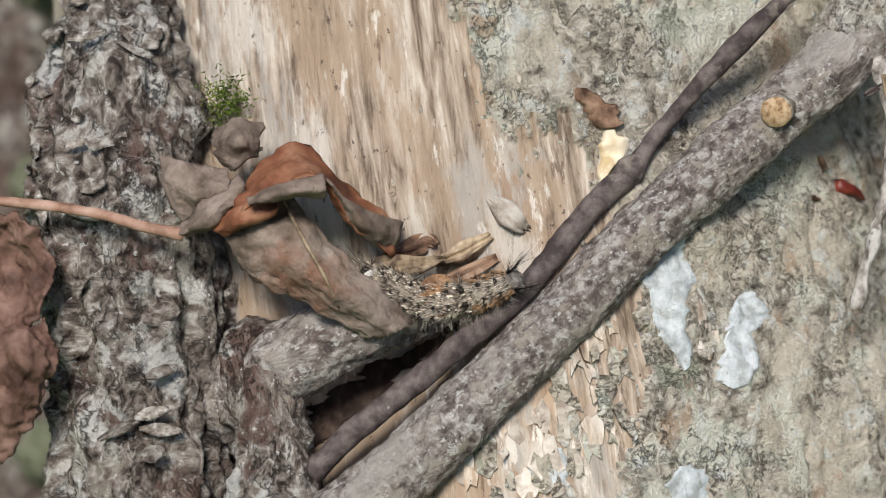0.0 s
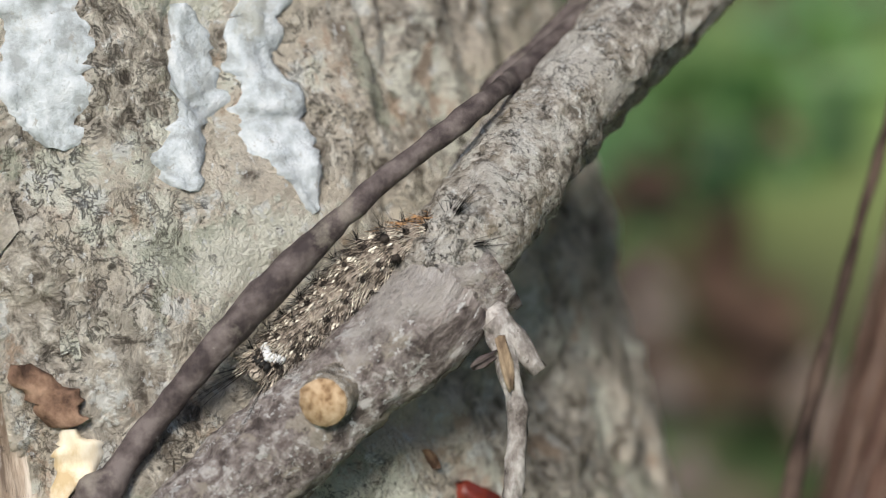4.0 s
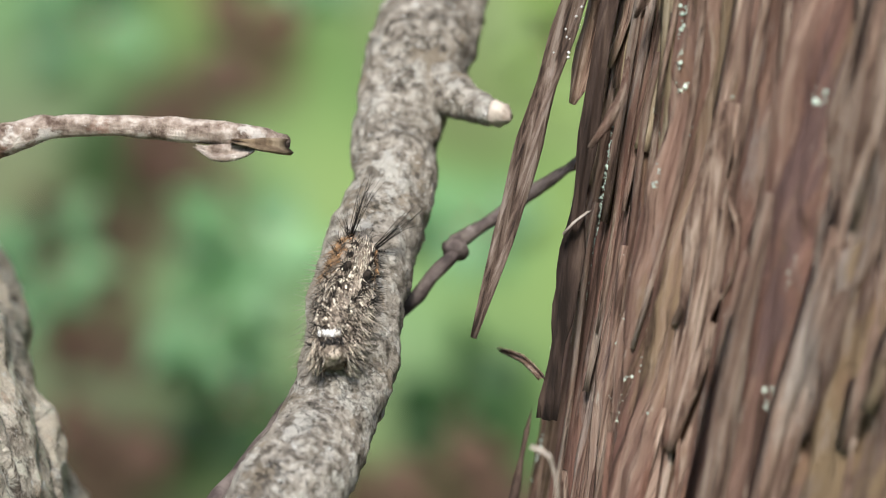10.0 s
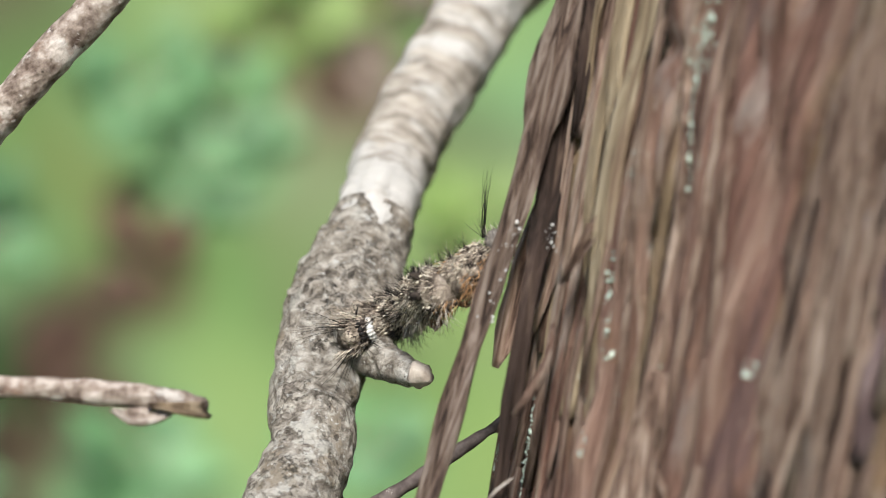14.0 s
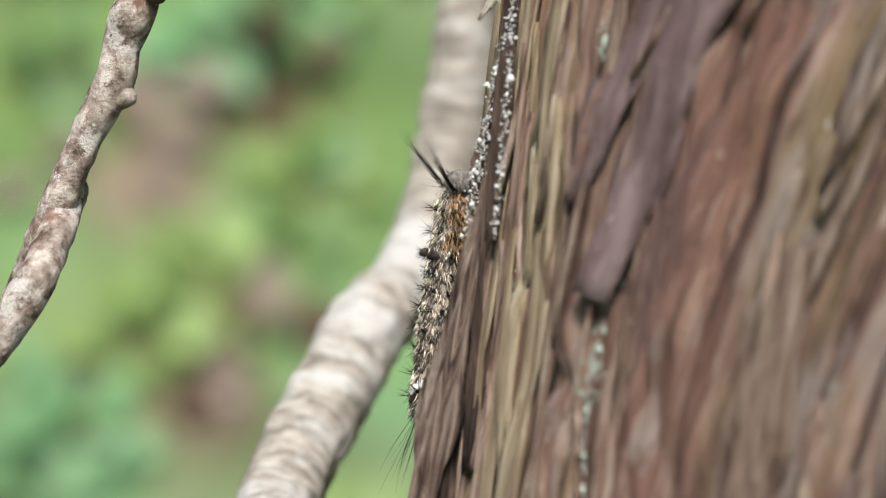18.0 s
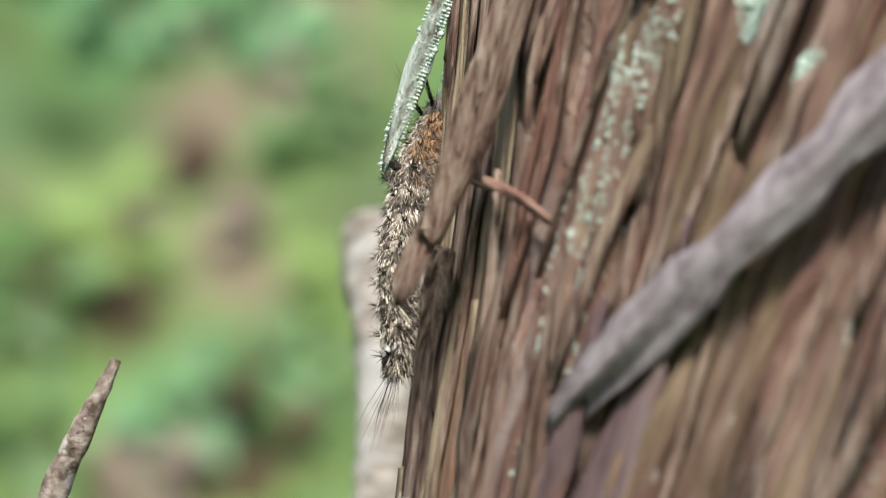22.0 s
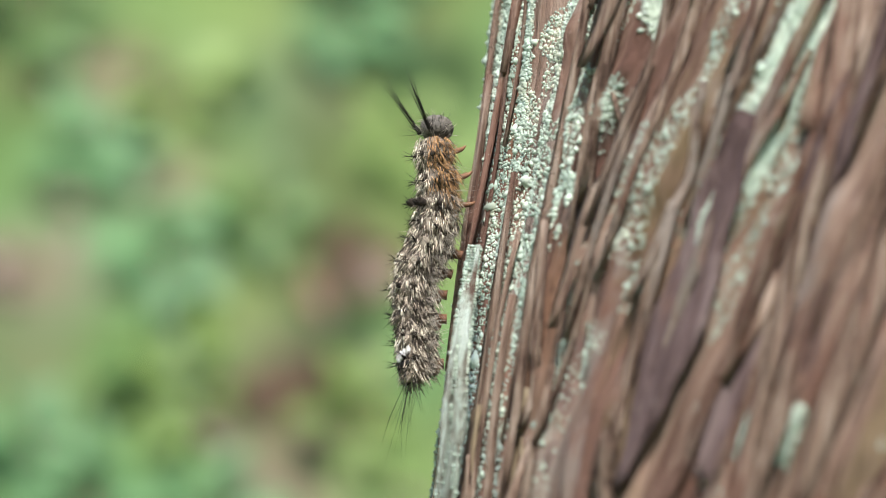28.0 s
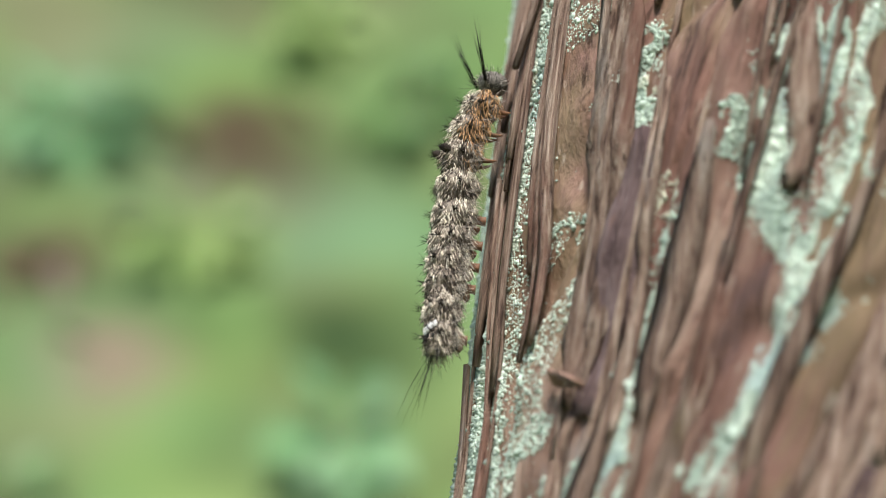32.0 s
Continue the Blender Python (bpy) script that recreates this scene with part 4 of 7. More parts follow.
    limb_rows = spline([(-0.06832, 0.29365, 0.40694, 0.0090), (-0.06737, 0.28307, 0.39558, 0.0105), (-0.06691, 0.27171, 0.38273, 0.0140), (-0.06488, 0.26090, 0.36451, 0.0152), (-0.06296, 0.25279, 0.34926, 0.0150), (-0.06237, 0.24473, 0.33623, 0.0146), (-0.06227, 0.23311, 0.31651, 0.0150)], 0.002)
    run, across, out = frames_along(limb_rows[:, :3])
    for i in range(95):
        j = rng.randrange(2, len(limb_rows) - 3)
        a = rng.uniform(0, 2 * math.pi)
        d = across[j] * math.cos(a) + out[j] * math.sin(a)
        if d @ np.array((0, -0.88, 0.47)) < 0.05:
            continue
        c = limb_rows[j, :3] + d * (limb_rows[j, 3] + rng.uniform(0.0002, 0.0020))
        side = np.cross(run[j], d)
        way = run[j] * rng.uniform(-0.5, 0.5) + side * rng.choice((-1, 1)) * rng.uniform(0.6, 1)
        L, w = rng.uniform(0.0014, 0.0042), rng.uniform(0.0006, 0.0016)
        rows = [(*(c - way * L), w * 0.4), (*(c - way * L * 0.3 + d * 0.0003), w), (*(c + way * L * 0.4 + d * 0.0005), w * 0.9), (*(c + way * L + d * rng.uniform(0.0004, 0.0014)), w * 0.35)]
        part("bark_flake", *ribbon(rows, tuple(d), 0.0005, i * 0.7, 0.0004, 4, 0.3), M_ROUGHFLAKE, r)
    mossy = limb("mossy_stem", [row((-0.11273, 0.46342, 0.35135), 0.010), row((-0.11273, 0.43212, 0.29249), 0.010), row((-0.10873, 0.39457, 0.22185), 0.011), row((-0.10606, 0.34449, 0.12767), 0.012)], "grey-green mossy stem standing behind", "stem", M_ROUGH, 24, 0.0006, 0.004, 0.001, 15.0, 0.003)
    for p, w in (((-0.1065, 0.4250, 0.2950), 0.006), ((-0.1040, 0.3960, 0.2400), 0.007), ((-0.1080, 0.4480, 0.3360), 0.005)):
        part("moss", *tube([(p[0], p[1] - 0.004, p[2] - w, w * 0.5), (p[0], p[1] - 0.006, p[2], w), (p[0], p[1] - 0.003, p[2] + w, w * 0.4)], 24, 0.0008, 0.0014, 0.002, 33.0), M_MOSSGREY, mossy, "grey-green moss cushion")
    limb("thin_stem", [row((0.11842, 0.33242, 0.42207), 0.0003), row((0.11405, 0.32551, 0.40946), 0.0006), row((0.10966, 0.31832, 0.39632), 0.0007), row((0.10353, 0.30844, 0.37829), 0.0008), row((0.09739, 0.29828, 0.35973), 0.0009), row((0.09455, 0.29176, 0.34785), 0.0012), row((0.09286, 0.28361, 0.33299), 0.0026), row((0.09092, 0.27138, 0.31068), 0.0032)], "thin dark dead stem beside the shaggy trunk", "stem", M_BARKANDSHADE, 12, 0.0002, 0.003, 0.0003, 16.0, 0.003)


# ---- bark strips, lichens and flakes ----
def strip(rows, thick=0.0011, seed=0, label="", material=None, normal=(-0.25, -0.95, 0.1), curl=0.2):
    part("bark_strip", *ribbon(rows, normal, thick, seed, 0.0005, 6, curl), material or M_STRIP, SHAGGY, label)


CRUSTED_WAY = [row((0.14318, 0.34973, 0.57566), 0.0003), row((0.14413, 0.34915, 0.57873), 0.0010), row((0.14713, 0.34745, 0.58704), 0.0013), row((0.15080, 0.34537, 0.59726), 0.0014), row((0.15260, 0.34300, 0.60703), 0.0014), row((0.15330, 0.33950, 0.61300), 0.0013), row((0.15520, 0.33720, 0.62488), 0.0012), row((0.15700, 0.33650, 0.63941), 0.0011), row((0.16029, 0.34044, 0.65208), 0.0008)]


def loose_strips():
    # the long loose strip with a hanging tip
    rows = [row((0.10954, 0.32011, 0.43416), 0.0004), row((0.11080, 0.32066, 0.43751), 0.0013), row((0.11450, 0.32252, 0.44827), 0.0014), row((0.11738, 0.32409, 0.45723), 0.0014), row((0.12090, 0.32570, 0.46679), 0.0015), row((0.12438, 0.32717, 0.47576), 0.0016),
           row((0.12553, 0.32721, 0.47787), 0.0017), row((0.12790, 0.32829, 0.48690), 0.0018), row((0.12732, 0.32812, 0.48570), 0.0018), row((0.12941, 0.32898, 0.49349), 0.0016), row((0.12914, 0.32868, 0.49271), 0.0017), row((0.13186, 0.33113, 0.50036), 0.0013), row((0.13435, 0.33254, 0.50942), 0.0013), row((0.13624, 0.33406, 0.51794), 0.0012),
           row((0.13752, 0.33381, 0.52263), 0.0013), row((0.13932, 0.33473, 0.53005), 0.0012), row((0.14176, 0.33372, 0.54384), 0.0014), row((0.14286, 0.33403, 0.55360), 0.0014), row((0.14443, 0.32970, 0.56502), 0.0014)]
    rows.sort(key=lambda q: q[2])
    rows = [rows[0]] + [q for p, q in zip(rows, rows[1:]) if q[2] - p[2] > 0.0045]
    strip(rows, 0.0016, 3, "long loose dark brown bark strip", M_STRIPDARK)
    # the cleft's shade behind it is a dark-coloured strip, beside a second thinner strip
    strip([row((0.11710, 0.31746, 0.42522), 0.0010), row((0.12013, 0.31955, 0.44108), 0.0012), row((0.12219, 0.32168, 0.45185), 0.0010), row((0.12482, 0.32353, 0.46637), 0.0011), row((0.12836, 0.32856, 0.47760), 0.0011), row((0.13216, 0.33185, 0.49509), 0.0010), row((0.13408, 0.33863, 0.48894), 0.0009), row((0.13773, 0.34002, 0.50961), 0.0008)], 0.0010, 5, "dark inner bark strip", M_BARKANDSHADE)
    strip([row((0.12240, 0.32863, 0.45802), 0.0004), row((0.12382, 0.32923, 0.46166), 0.0012), row((0.12573, 0.33059, 0.46896), 0.0010), row((0.12810, 0.33259, 0.47489), 0.0006)], 0.0009, 6)
    strip([row((0.12156, 0.31542, 0.45582), 0.0004), row((0.12361, 0.31522, 0.45870), 0.0007), row((0.12534, 0.31609, 0.46151), 0.0005), row((0.12634, 0.31859, 0.46407), 0.0004)], 0.0008, 7, "small curling bark flake", M_STRIP)
    strip([row((0.12691, 0.31757, 0.46910), 0.0002), row((0.12893, 0.31703, 0.47274), 0.0006), row((0.13149, 0.31753, 0.47680), 0.0007), row((0.13286, 0.31939, 0.48133), 0.0005)], 0.0006, 8)
    strip([row((0.11905, 0.31780, 0.44580), 0.00012), row((0.12044, 0.31788, 0.44714), 0.00014), row((0.12238, 0.31881, 0.44808), 0.00014)], 0.0002, 9, "", M_FLAKE)
    strip([row((0.11076, 0.29397, 0.42990), 0.00009), row((0.11266, 0.29341, 0.42881), 0.0001), row((0.11336, 0.29327, 0.42490), 0.00012), row((0.11320, 0.29347, 0.42182), 0.0001)], 0.0002, 10, "", M_FLAKE)
    strip([row((0.11458, 0.33168, 0.42936), 0.0003), row((0.11683, 0.32910, 0.42882), 0.0005), row((0.11819, 0.32548, 0.42761), 0.0004)], 0.0005, 11)
    # two more dark strips colour in the cleft's shade higher up
    strip([row((0.14146, 0.33450, 0.54181), 0.0005), row((0.13943, 0.33311, 0.53187), 0.0008), row((0.13713, 0.33146, 0.51956), 0.0009), row((0.13468, 0.33022, 0.50614), 0.0009), row((0.13248, 0.32835, 0.49409), 0.0008), row((0.13069, 0.32727, 0.48329), 0.0004)], 0.0008, 21, "dark inner bark strip", M_BARKANDSHADE)
    strip([row((0.14315, 0.33620, 0.55445), 0.0004), row((0.14133, 0.33446, 0.54561), 0.0008), row((0.13904, 0.33267, 0.53318), 0.0009), row((0.13686, 0.33043, 0.52096), 0.0009), row((0.13464, 0.32842, 0.50773), 0.0006)], 0.0008, 22, "dark inner bark strip", M_BARKANDSHADE)
    # the frayed ends higher up
    strip([row((0.13588, 0.33503, 0.53191), 0.0002), row((0.13746, 0.33465, 0.53403), 0.0005), row((0.13952, 0.33418, 0.53738), 0.0007), row((0.14101, 0.33489, 0.54081), 0.0005)], 0.0006, 12, "frayed strip end with white lichen", M_FLAKE)
    strip([row((0.13796, 0.32520, 0.55922), 0.0003), row((0.13862, 0.32395, 0.56182), 0.0014), row((0.14145, 0.32311, 0.56742), 0.0018), row((0.14110, 0.32264, 0.56609), 0.0017), row((0.14534, 0.32037, 0.57658), 0.0018), row((0.14929, 0.31920, 0.58723), 0.0018), row((0.15325, 0.31912, 0.59752), 0.0014), row((0.15569, 0.32000, 0.60258), 0.0005)], 0.0016, 13, "thick grey-brown bark strip standing off the trunk")
    strip(CRUSTED_WAY, 0.0014, 14, "bark strip covered with pale green lichen", M_CRUSTED)
    strip([row((0.14755, 0.32938, 0.57263), 0.00032), row((0.14743, 0.31871, 0.57094), 0.00045), row((0.14870, 0.31202, 0.56858), 0.00045), row((0.15104, 0.31065, 0.56622), 0.00032)], 0.0004, 15, "thin curled reddish sliver", M_RUSTPALE)
    strip([row((0.14928, 0.30778, 0.54559), 0.0006), row((0.15112, 0.30368, 0.54881), 0.0020), row((0.15558, 0.29759, 0.55427), 0.0027), row((0.16074, 0.29150, 0.56035), 0.0031), row((0.16620, 0.28680, 0.56581), 0.0031), row((0.17157, 0.28357, 0.57134), 0.0032), row((0.17666, 0.28126, 0.57638), 0.0030), row((0.18229, 0.28126, 0.58234), 0.0018)], 0.0024, 16, "pale mauve-grey tongue of bark", M_MAUVE, curl=0.5)
    strip([row((0.17380, 0.33074, 0.69847), 0.0002), row((0.17381, 0.32515, 0.69611), 0.0004), row((0.17522, 0.32356, 0.69497), 0.0002)], 0.0006, 17, "", M_RUSTPALE)


M_STRIPDARK = surface("dark_bark_strip", [(0.04, 0.027, 0.022), (0.13, 0.088, 0.07), (0.23, 0.17, 0.138), (0.36, 0.29, 0.25)], 1000, (1, 1, 0.07), bump=1.0, depth=0.0010, turn=-14, fine=1900)
M_CRUSTED = surface("crusted_bark", [(0.16, 0.105, 0.082), (0.40, 0.42, 0.36), (0.62, 0.72, 0.65), (0.74, 0.80, 0.74)], 500, (1, 1, 0.35), bump=1.0, depth=0.0008, turn=-13, blotch=[((0.20, 0.13, 0.10), 150, 0.55, 0.05, (1, 1, 0.12)), ((0.68, 0.78, 0.71), 240, 0.52, 0.05, (1, 1, 0.3))])
# dark bark of the thin stem, also shade coloured into clefts and hollow
M_BARKANDSHADE = surface("dark_inner_bark", [(0.015, 0.010, 0.008), (0.05, 0.033, 0.027), (0.10, 0.07, 0.055)], 300, (1, 1, 0.07), bump=0.8, depth=0.0006)
M_RUSTPALE = surface("reddish_sliver", [(0.24, 0.13, 0.10), (0.40, 0.26, 0.21)], 200, bump=0.3, depth=0.0003)
M_MAUVE = surface("mauve_bark", [(0.29, 0.24, 0.255), (0.46, 0.40, 0.425), (0.60, 0.54, 0.565)], 500, (1, 1, 0.3), bump=1.0, depth=0.0010, turn=-35)
M_PURPLE = surface("purple_bark_plate", [(0.10, 0.065, 0.066), (0.18, 0.122, 0.12), (0.27, 0.20, 0.195)], 420, (1, 1, 0.1), bump=1.0, depth=0.0008, turn=-24, tilt=5.1, blotch=[((0.42, 0.36, 0.34), 500, 0.64, 0.04, (1, 1, 0.5)), ((0.25, 0.14, 0.10), 90, 0.57, 0.06, (1, 1, 0.3))])
M_TANSTRIP = surface("tan_bark_plate", [(0.173, 0.123, 0.077), (0.299, 0.23, 0.149), (0.386, 0.306, 0.205), (0.493, 0.413, 0.297)], 800, (1, 1, 0.03), bump=1.0, depth=0.0008, turn=-10.5, tilt=5.1, fine=2000, blotch=[((0.199, 0.129, 0.095), 120, 0.57, 0.05, (1, 1, 0.06)), ((0.0596, 0.0398, 0.0285), 900, 0.60, 0.05, (1, 1, 0.03)), ((0.615, 0.597, 0.494), 700, 0.66, 0.03, (1, 1, 0.4))])


def random_strips():
    """Single bark strips all over the seen face of the shaggy trunk."""
    rng = random.Random(21)
    base, axis, front, side, r, k = trunk_axes(TRUNK_B)
    for i in range(280):
        a0 = rng.uniform(-1.68, 0.15)
        h0 = rng.uniform(-0.21, 0.18)
        length = rng.uniform(0.02, 0.10)
        w = rng.uniform(0.0003, 0.0012) if rng.random() < 0.6 else rng.uniform(0.0012, 0.0030)
        lean = ((lean_b(h0 + 0.03) - lean_b(h0)) / 0.03 * float(turn_b(a0)) - 0.01) / r * rng.uniform(0.85, 1.2)
        plate = i % 9 == 0 and a0 > -1.25
        if plate:
            w, length = rng.uniform(0.0026, 0.0044), rng.uniform(0.03, 0.07)
        lift0, lift1 = (rng.uniform(0.0002, 0.0020) if rng.random() < 0.25 else 0.0004 for _ in "ab")
        n = 6
        hs = h0 + length * np.linspace(0, 1, n)
        As = a0 + lean * (hs - h0) + 0.02 * rng.uniform(-1, 1) * np.sin(np.linspace(0, 3, n) + rng.uniform(0, 6))
        ws = w * np.sin(np.linspace(0.25, math.pi - 0.12, n)) ** 0.6
        off = relief_b(As, hs, As) + 0.0003 + lift0 * (1 - np.linspace(0, 1, n)) ** 4 + lift1 * np.linspace(0, 1, n) ** 4
        rows = [(*on_trunk(TRUNK_B, a, h, o), q) for a, h, o, q in zip(As, hs, off, ws)]
        nn = np.array(front) * math.cos(a0) + np.array(side) * math.sin(a0)
        q = spline(rows, length / 10)
        me = ribbon(rows, nn, 0.0010, i * 1.3, 0.0005, 8, 0.12) if plate else ribbon_coarse(q, nn, rng.uniform(0.0003, 0.0007), i)
        part("bark_strip", *me, rng.choice([M_PURPLE, M_STRIP, M_STRIP]) if plate else M_STRIP, SHAGGY)


def flank_plates():
    """Long smooth tan plates of bark on the trunk's flank, split by dark slits."""
    rng = random.Random(5)
    base, axis, front, side, r, k = trunk_axes(TRUNK_B)
    for a0 in (-1.70, -1.62, -1.555, -1.49, -1.42, -1.36):
        h = -0.135 + rng.uniform(0, 0.02)
        while h < 0.025:
            length, n = min(rng.uniform(0.05, 0.11), 0.065 - h), 8
            hs = h + length * np.linspace(0, 1, n)
            As = a0 + rng.uniform(-0.012, 0.012) + 0.010 * np.sin(np.linspace(0, 4, n) + rng.uniform(0, 6))
            ws = rng.uniform(0.0016, 0.0023) * np.sin(np.linspace(0.3, math.pi - 0.3, n)) ** 0.4
            off = relief_b(As, hs, As) + rng.uniform(0.0001, 0.0005)
            rows = [(*on_trunk(TRUNK_B, a, q, o), w) for a, q, o, w in zip(As, hs, off, ws)]
            nn = np.array(front) * math.cos(a0) + np.array(side) * math.sin(a0)
            part("bark_strip", *ribbon(rows, nn, 0.0007, rng.uniform(0, 50), 0.00022, 6, 0.10), M_TANSTRIP, SHAGGY, "smooth tan bark plate")
            h += length * rng.uniform(0.9, 1.05)


def ribbon_coarse(q, nn, thick, seed):
    c, w = q[:, :3], q[:, 3]
    t = np.gradient(c, axis=0)
    t /= np.linalg.norm(t, axis=1)[:, None]
    s = np.cross(t, nn)
    s /= np.linalg.norm(s, axis=1)[:, None]
    jag = 1 + 0.3 * smooth_noise(np.stack([np.arange(len(c)) * 0.9, np.full(len(c), seed * 1.7), np.zeros(len(c))], -1))
    loop = np.stack([c - s * (w * jag)[:, None], c + nn * thick + s * 0.2 * w[:, None], c + s * w[:, None] * 1.1 + nn * thick * 0.2, c - nn * thick * 0.8], 1)
    n, k = len(c), 4
    f = [(i * k + j, i * k + (j + 1) % k, (i + 1) * k + (j + 1) % k, (i + 1) * k + j) for i in range(n - 1) for j in range(k)]
    f += [(3, 2, 1, 0), tuple((n - 1) * k + j for j in range(k))]
    return loop.reshape(-1, 3), f


def grains(places, normals, sizes):
    """Many small rounded grains in one mesh."""
    octa = np.array([(1, 0, 0), (-1, 0, 0), (0, 1, 0), (0, -1, 0), (0, 0, 1), (0, 0, -1)], dtype=float)
    faces = np.array([(0, 2, 4), (2, 1, 4), (1, 3, 4), (3, 0, 4), (2, 0, 5), (1, 2, 5), (3, 1, 5), (0, 3, 5)])
    n = len(places)
    rs = np.random.RandomState(n)
    v = places[:, None] + octa[None] * (sizes[:, None, None] * rs.uniform(0.6, 1.3, (n, 6, 1)))
    f = faces[None] + 6 * np.arange(n)[:, None, None]
    return v.reshape(-1, 3), f.reshape(-1, 3)


def crusts():
    rs = np.random.RandomState(4)
    A, H, S = [], [], []
    # streaks of crust: rows of place and half width
    streaks = [
        [((0.17910, 0.29630, 0.62634), 22), ((0.17532, 0.29762, 0.61815), 45), ((0.17132, 0.29980, 0.61016), 42), ((0.16920, 0.29973, 0.60142), 26), ((0.16749, 0.29912, 0.59277), 26)],
        [((0.17710, 0.29187, 0.60190), 18), ((0.17350, 0.29327, 0.59520), 28), ((0.16993, 0.29466, 0.58743), 26)],
        [((0.18397, 0.30147, 0.66298), 24), ((0.18041, 0.30297, 0.65535), 32), ((0.17720, 0.30503, 0.64971), 20), ((0.17349, 0.30644, 0.63858), 14), ((0.17193, 0.30698, 0.63392), 8)],
        [((0.17768, 0.31766, 0.68568), 16), ((0.17588, 0.31752, 0.67773), 20), ((0.17486, 0.31661, 0.67100), 10)],
        [((0.18600, 0.30071, 0.66817), 34), ((0.18248, 0.30148, 0.65795), 28), ((0.17898, 0.30322, 0.65050), 26), ((0.17517, 0.30564, 0.64325), 14)],
    ]
    streaks += [
        [((0.16752, 0.32647, 0.65677), 14), ((0.16600, 0.32753, 0.65128), 12)],
        [((0.18699, 0.32411, 0.74068), 30), ((0.18331, 0.32304, 0.72206), 26), ((0.17998, 0.32086, 0.70262), 40), ((0.17776, 0.32091, 0.69301), 22)],
        [((0.20318, 0.30228, 0.73465), 70), ((0.19690, 0.30473, 0.72236), 55), ((0.19193, 0.30753, 0.71409), 26)],
        [((0.19892, 0.30567, 0.73297), 55), ((0.19056, 0.31125, 0.72115), 30), ((0.19507, 0.29969, 0.69586), 24)],
        [((0.18254, 0.33010, 0.73250), 16), ((0.17970, 0.32780, 0.71511), 18), ((0.17818, 0.32756, 0.70779), 12)],
    ]
    streaks += [
        [((0.16994, 0.29782, 0.59795), 30), ((0.16913, 0.29576, 0.58785), 30), ((0.16774, 0.29593, 0.58390), 12)],
        [((0.17717, 0.28617, 0.57860), 24), ((0.17424, 0.28718, 0.57270), 18), ((0.17101, 0.28527, 0.55363), 24)],
        [((0.17169, 0.29119, 0.58097), 26), ((0.17094, 0.29127, 0.57819), 18)],
        [((0.18089, 0.32002, 0.70496), 26), ((0.17958, 0.31939, 0.69782), 34), ((0.17713, 0.31899, 0.68620), 16), ((0.17463, 0.31704, 0.67125), 14)],
        [((0.17172, 0.32053, 0.66574), 12), ((0.16897, 0.32458, 0.66034), 16), ((0.16611, 0.32694, 0.65075), 18)],
    ]
    streaks += [
        [((0.19283, 0.30070, 0.69256), 14), ((0.18796, 0.30393, 0.68697), 16), ((0.18303, 0.30732, 0.67953), 22), ((0.17923, 0.31254, 0.67906), 8)],
        [((0.18718, 0.30032, 0.67077), 26), ((0.18387, 0.30134, 0.66240), 28), ((0.18016, 0.30281, 0.65368), 30), ((0.17632, 0.30515, 0.64644), 20)],
        [((0.17546, 0.35170, 0.71619), 16), ((0.17279, 0.34861, 0.70156), 14), ((0.16971, 0.34329, 0.68402), 12), ((0.16610, 0.34182, 0.66444), 14)],
        [((0.17753, 0.33748, 0.71886), 8), ((0.18483, 0.31840, 0.71807), 14), ((0.18356, 0.31736, 0.70981), 10)],
        [((0.18790, 0.30434, 0.68801), 16), ((0.20161, 0.29948, 0.71699), 24), ((0.20400, 0.29970, 0.72637), 18)],
    ]
    streaks += [
        [((0.16730, 0.34148, 0.67069), 12), ((0.16553, 0.34118, 0.66109), 12), ((0.16196, 0.34030, 0.64228), 8)],
        [((0.16781, 0.32582, 0.65742), 10), ((0.16590, 0.32771, 0.65077), 12)],
        [((0.17738, 0.29782, 0.62557), 34), ((0.17449, 0.29893, 0.61891), 44), ((0.17207, 0.29970, 0.61226), 40)],
    ]
    for line in streaks:
        pts = [(*where_on(TRUNK_B, p), w) for p, w in line]
        for (a0, h0, w0), (a1, h1, w1) in zip(pts, pts[1:]):
            n = int(11000 * math.hypot((a1 - a0) * 0.066, h1 - h0) / 0.02 * (w0 + w1) / 90)
            t = rs.uniform(0, 1, n)
            w = (w0 + (w1 - w0) * t) * 0.000064
            aa, hh = a0 + (a1 - a0) * t + rs.normal(0, 0.62, n) * w / 0.066, h0 + (h1 - h0) * t + rs.normal(0, 0.0008, n)
            uu = grain_b(aa, hh)
            ok = smooth_noise(np.stack([uu / 0.0013, hh / 0.007, aa * 0 + 5], -1)) + 0.6 * smooth_noise(np.stack([uu / 0.0006, hh / 0.002, aa * 0 + 5], -1)) > -0.32
            A.append(aa[ok]), H.append(hh[ok]), S.append(0.00013 * rs.lognormal(0, 0.5, ok.sum()))
    # the pale crust along the ridge on which the caterpillar climbs
    edge = [where_on(TRUNK_B, p) for p in ((0.15755, 0.35642, 0.61058), (0.16001, 0.35884, 0.62287), (0.16832, 0.36381, 0.66674), (0.17012, 0.35681, 0.68456), (0.17307, 0.35764, 0.70103), (0.18376, 0.36240, 0.75912))]
    for (a0, h0), (a1, h1) in zip(edge, edge[1:]):
        n = int(560000 * abs(h1 - h0))
        t = rs.uniform(0, 1, n)
        A.append(a0 + (a1 - a0) * t + rs.normal(0.03, 0.085, n))
        H.append(h0 + (h1 - h0) * t)
        S.append(0.00014 * rs.lognormal(0, 0.5, n))
    # thinly scattered specks, thicker higher up
    n = 420000
    a, h = rs.uniform(-1.8, 0.2, n), rs.uniform(-0.2, 0.19, n)
    u = grain_b(a, h)
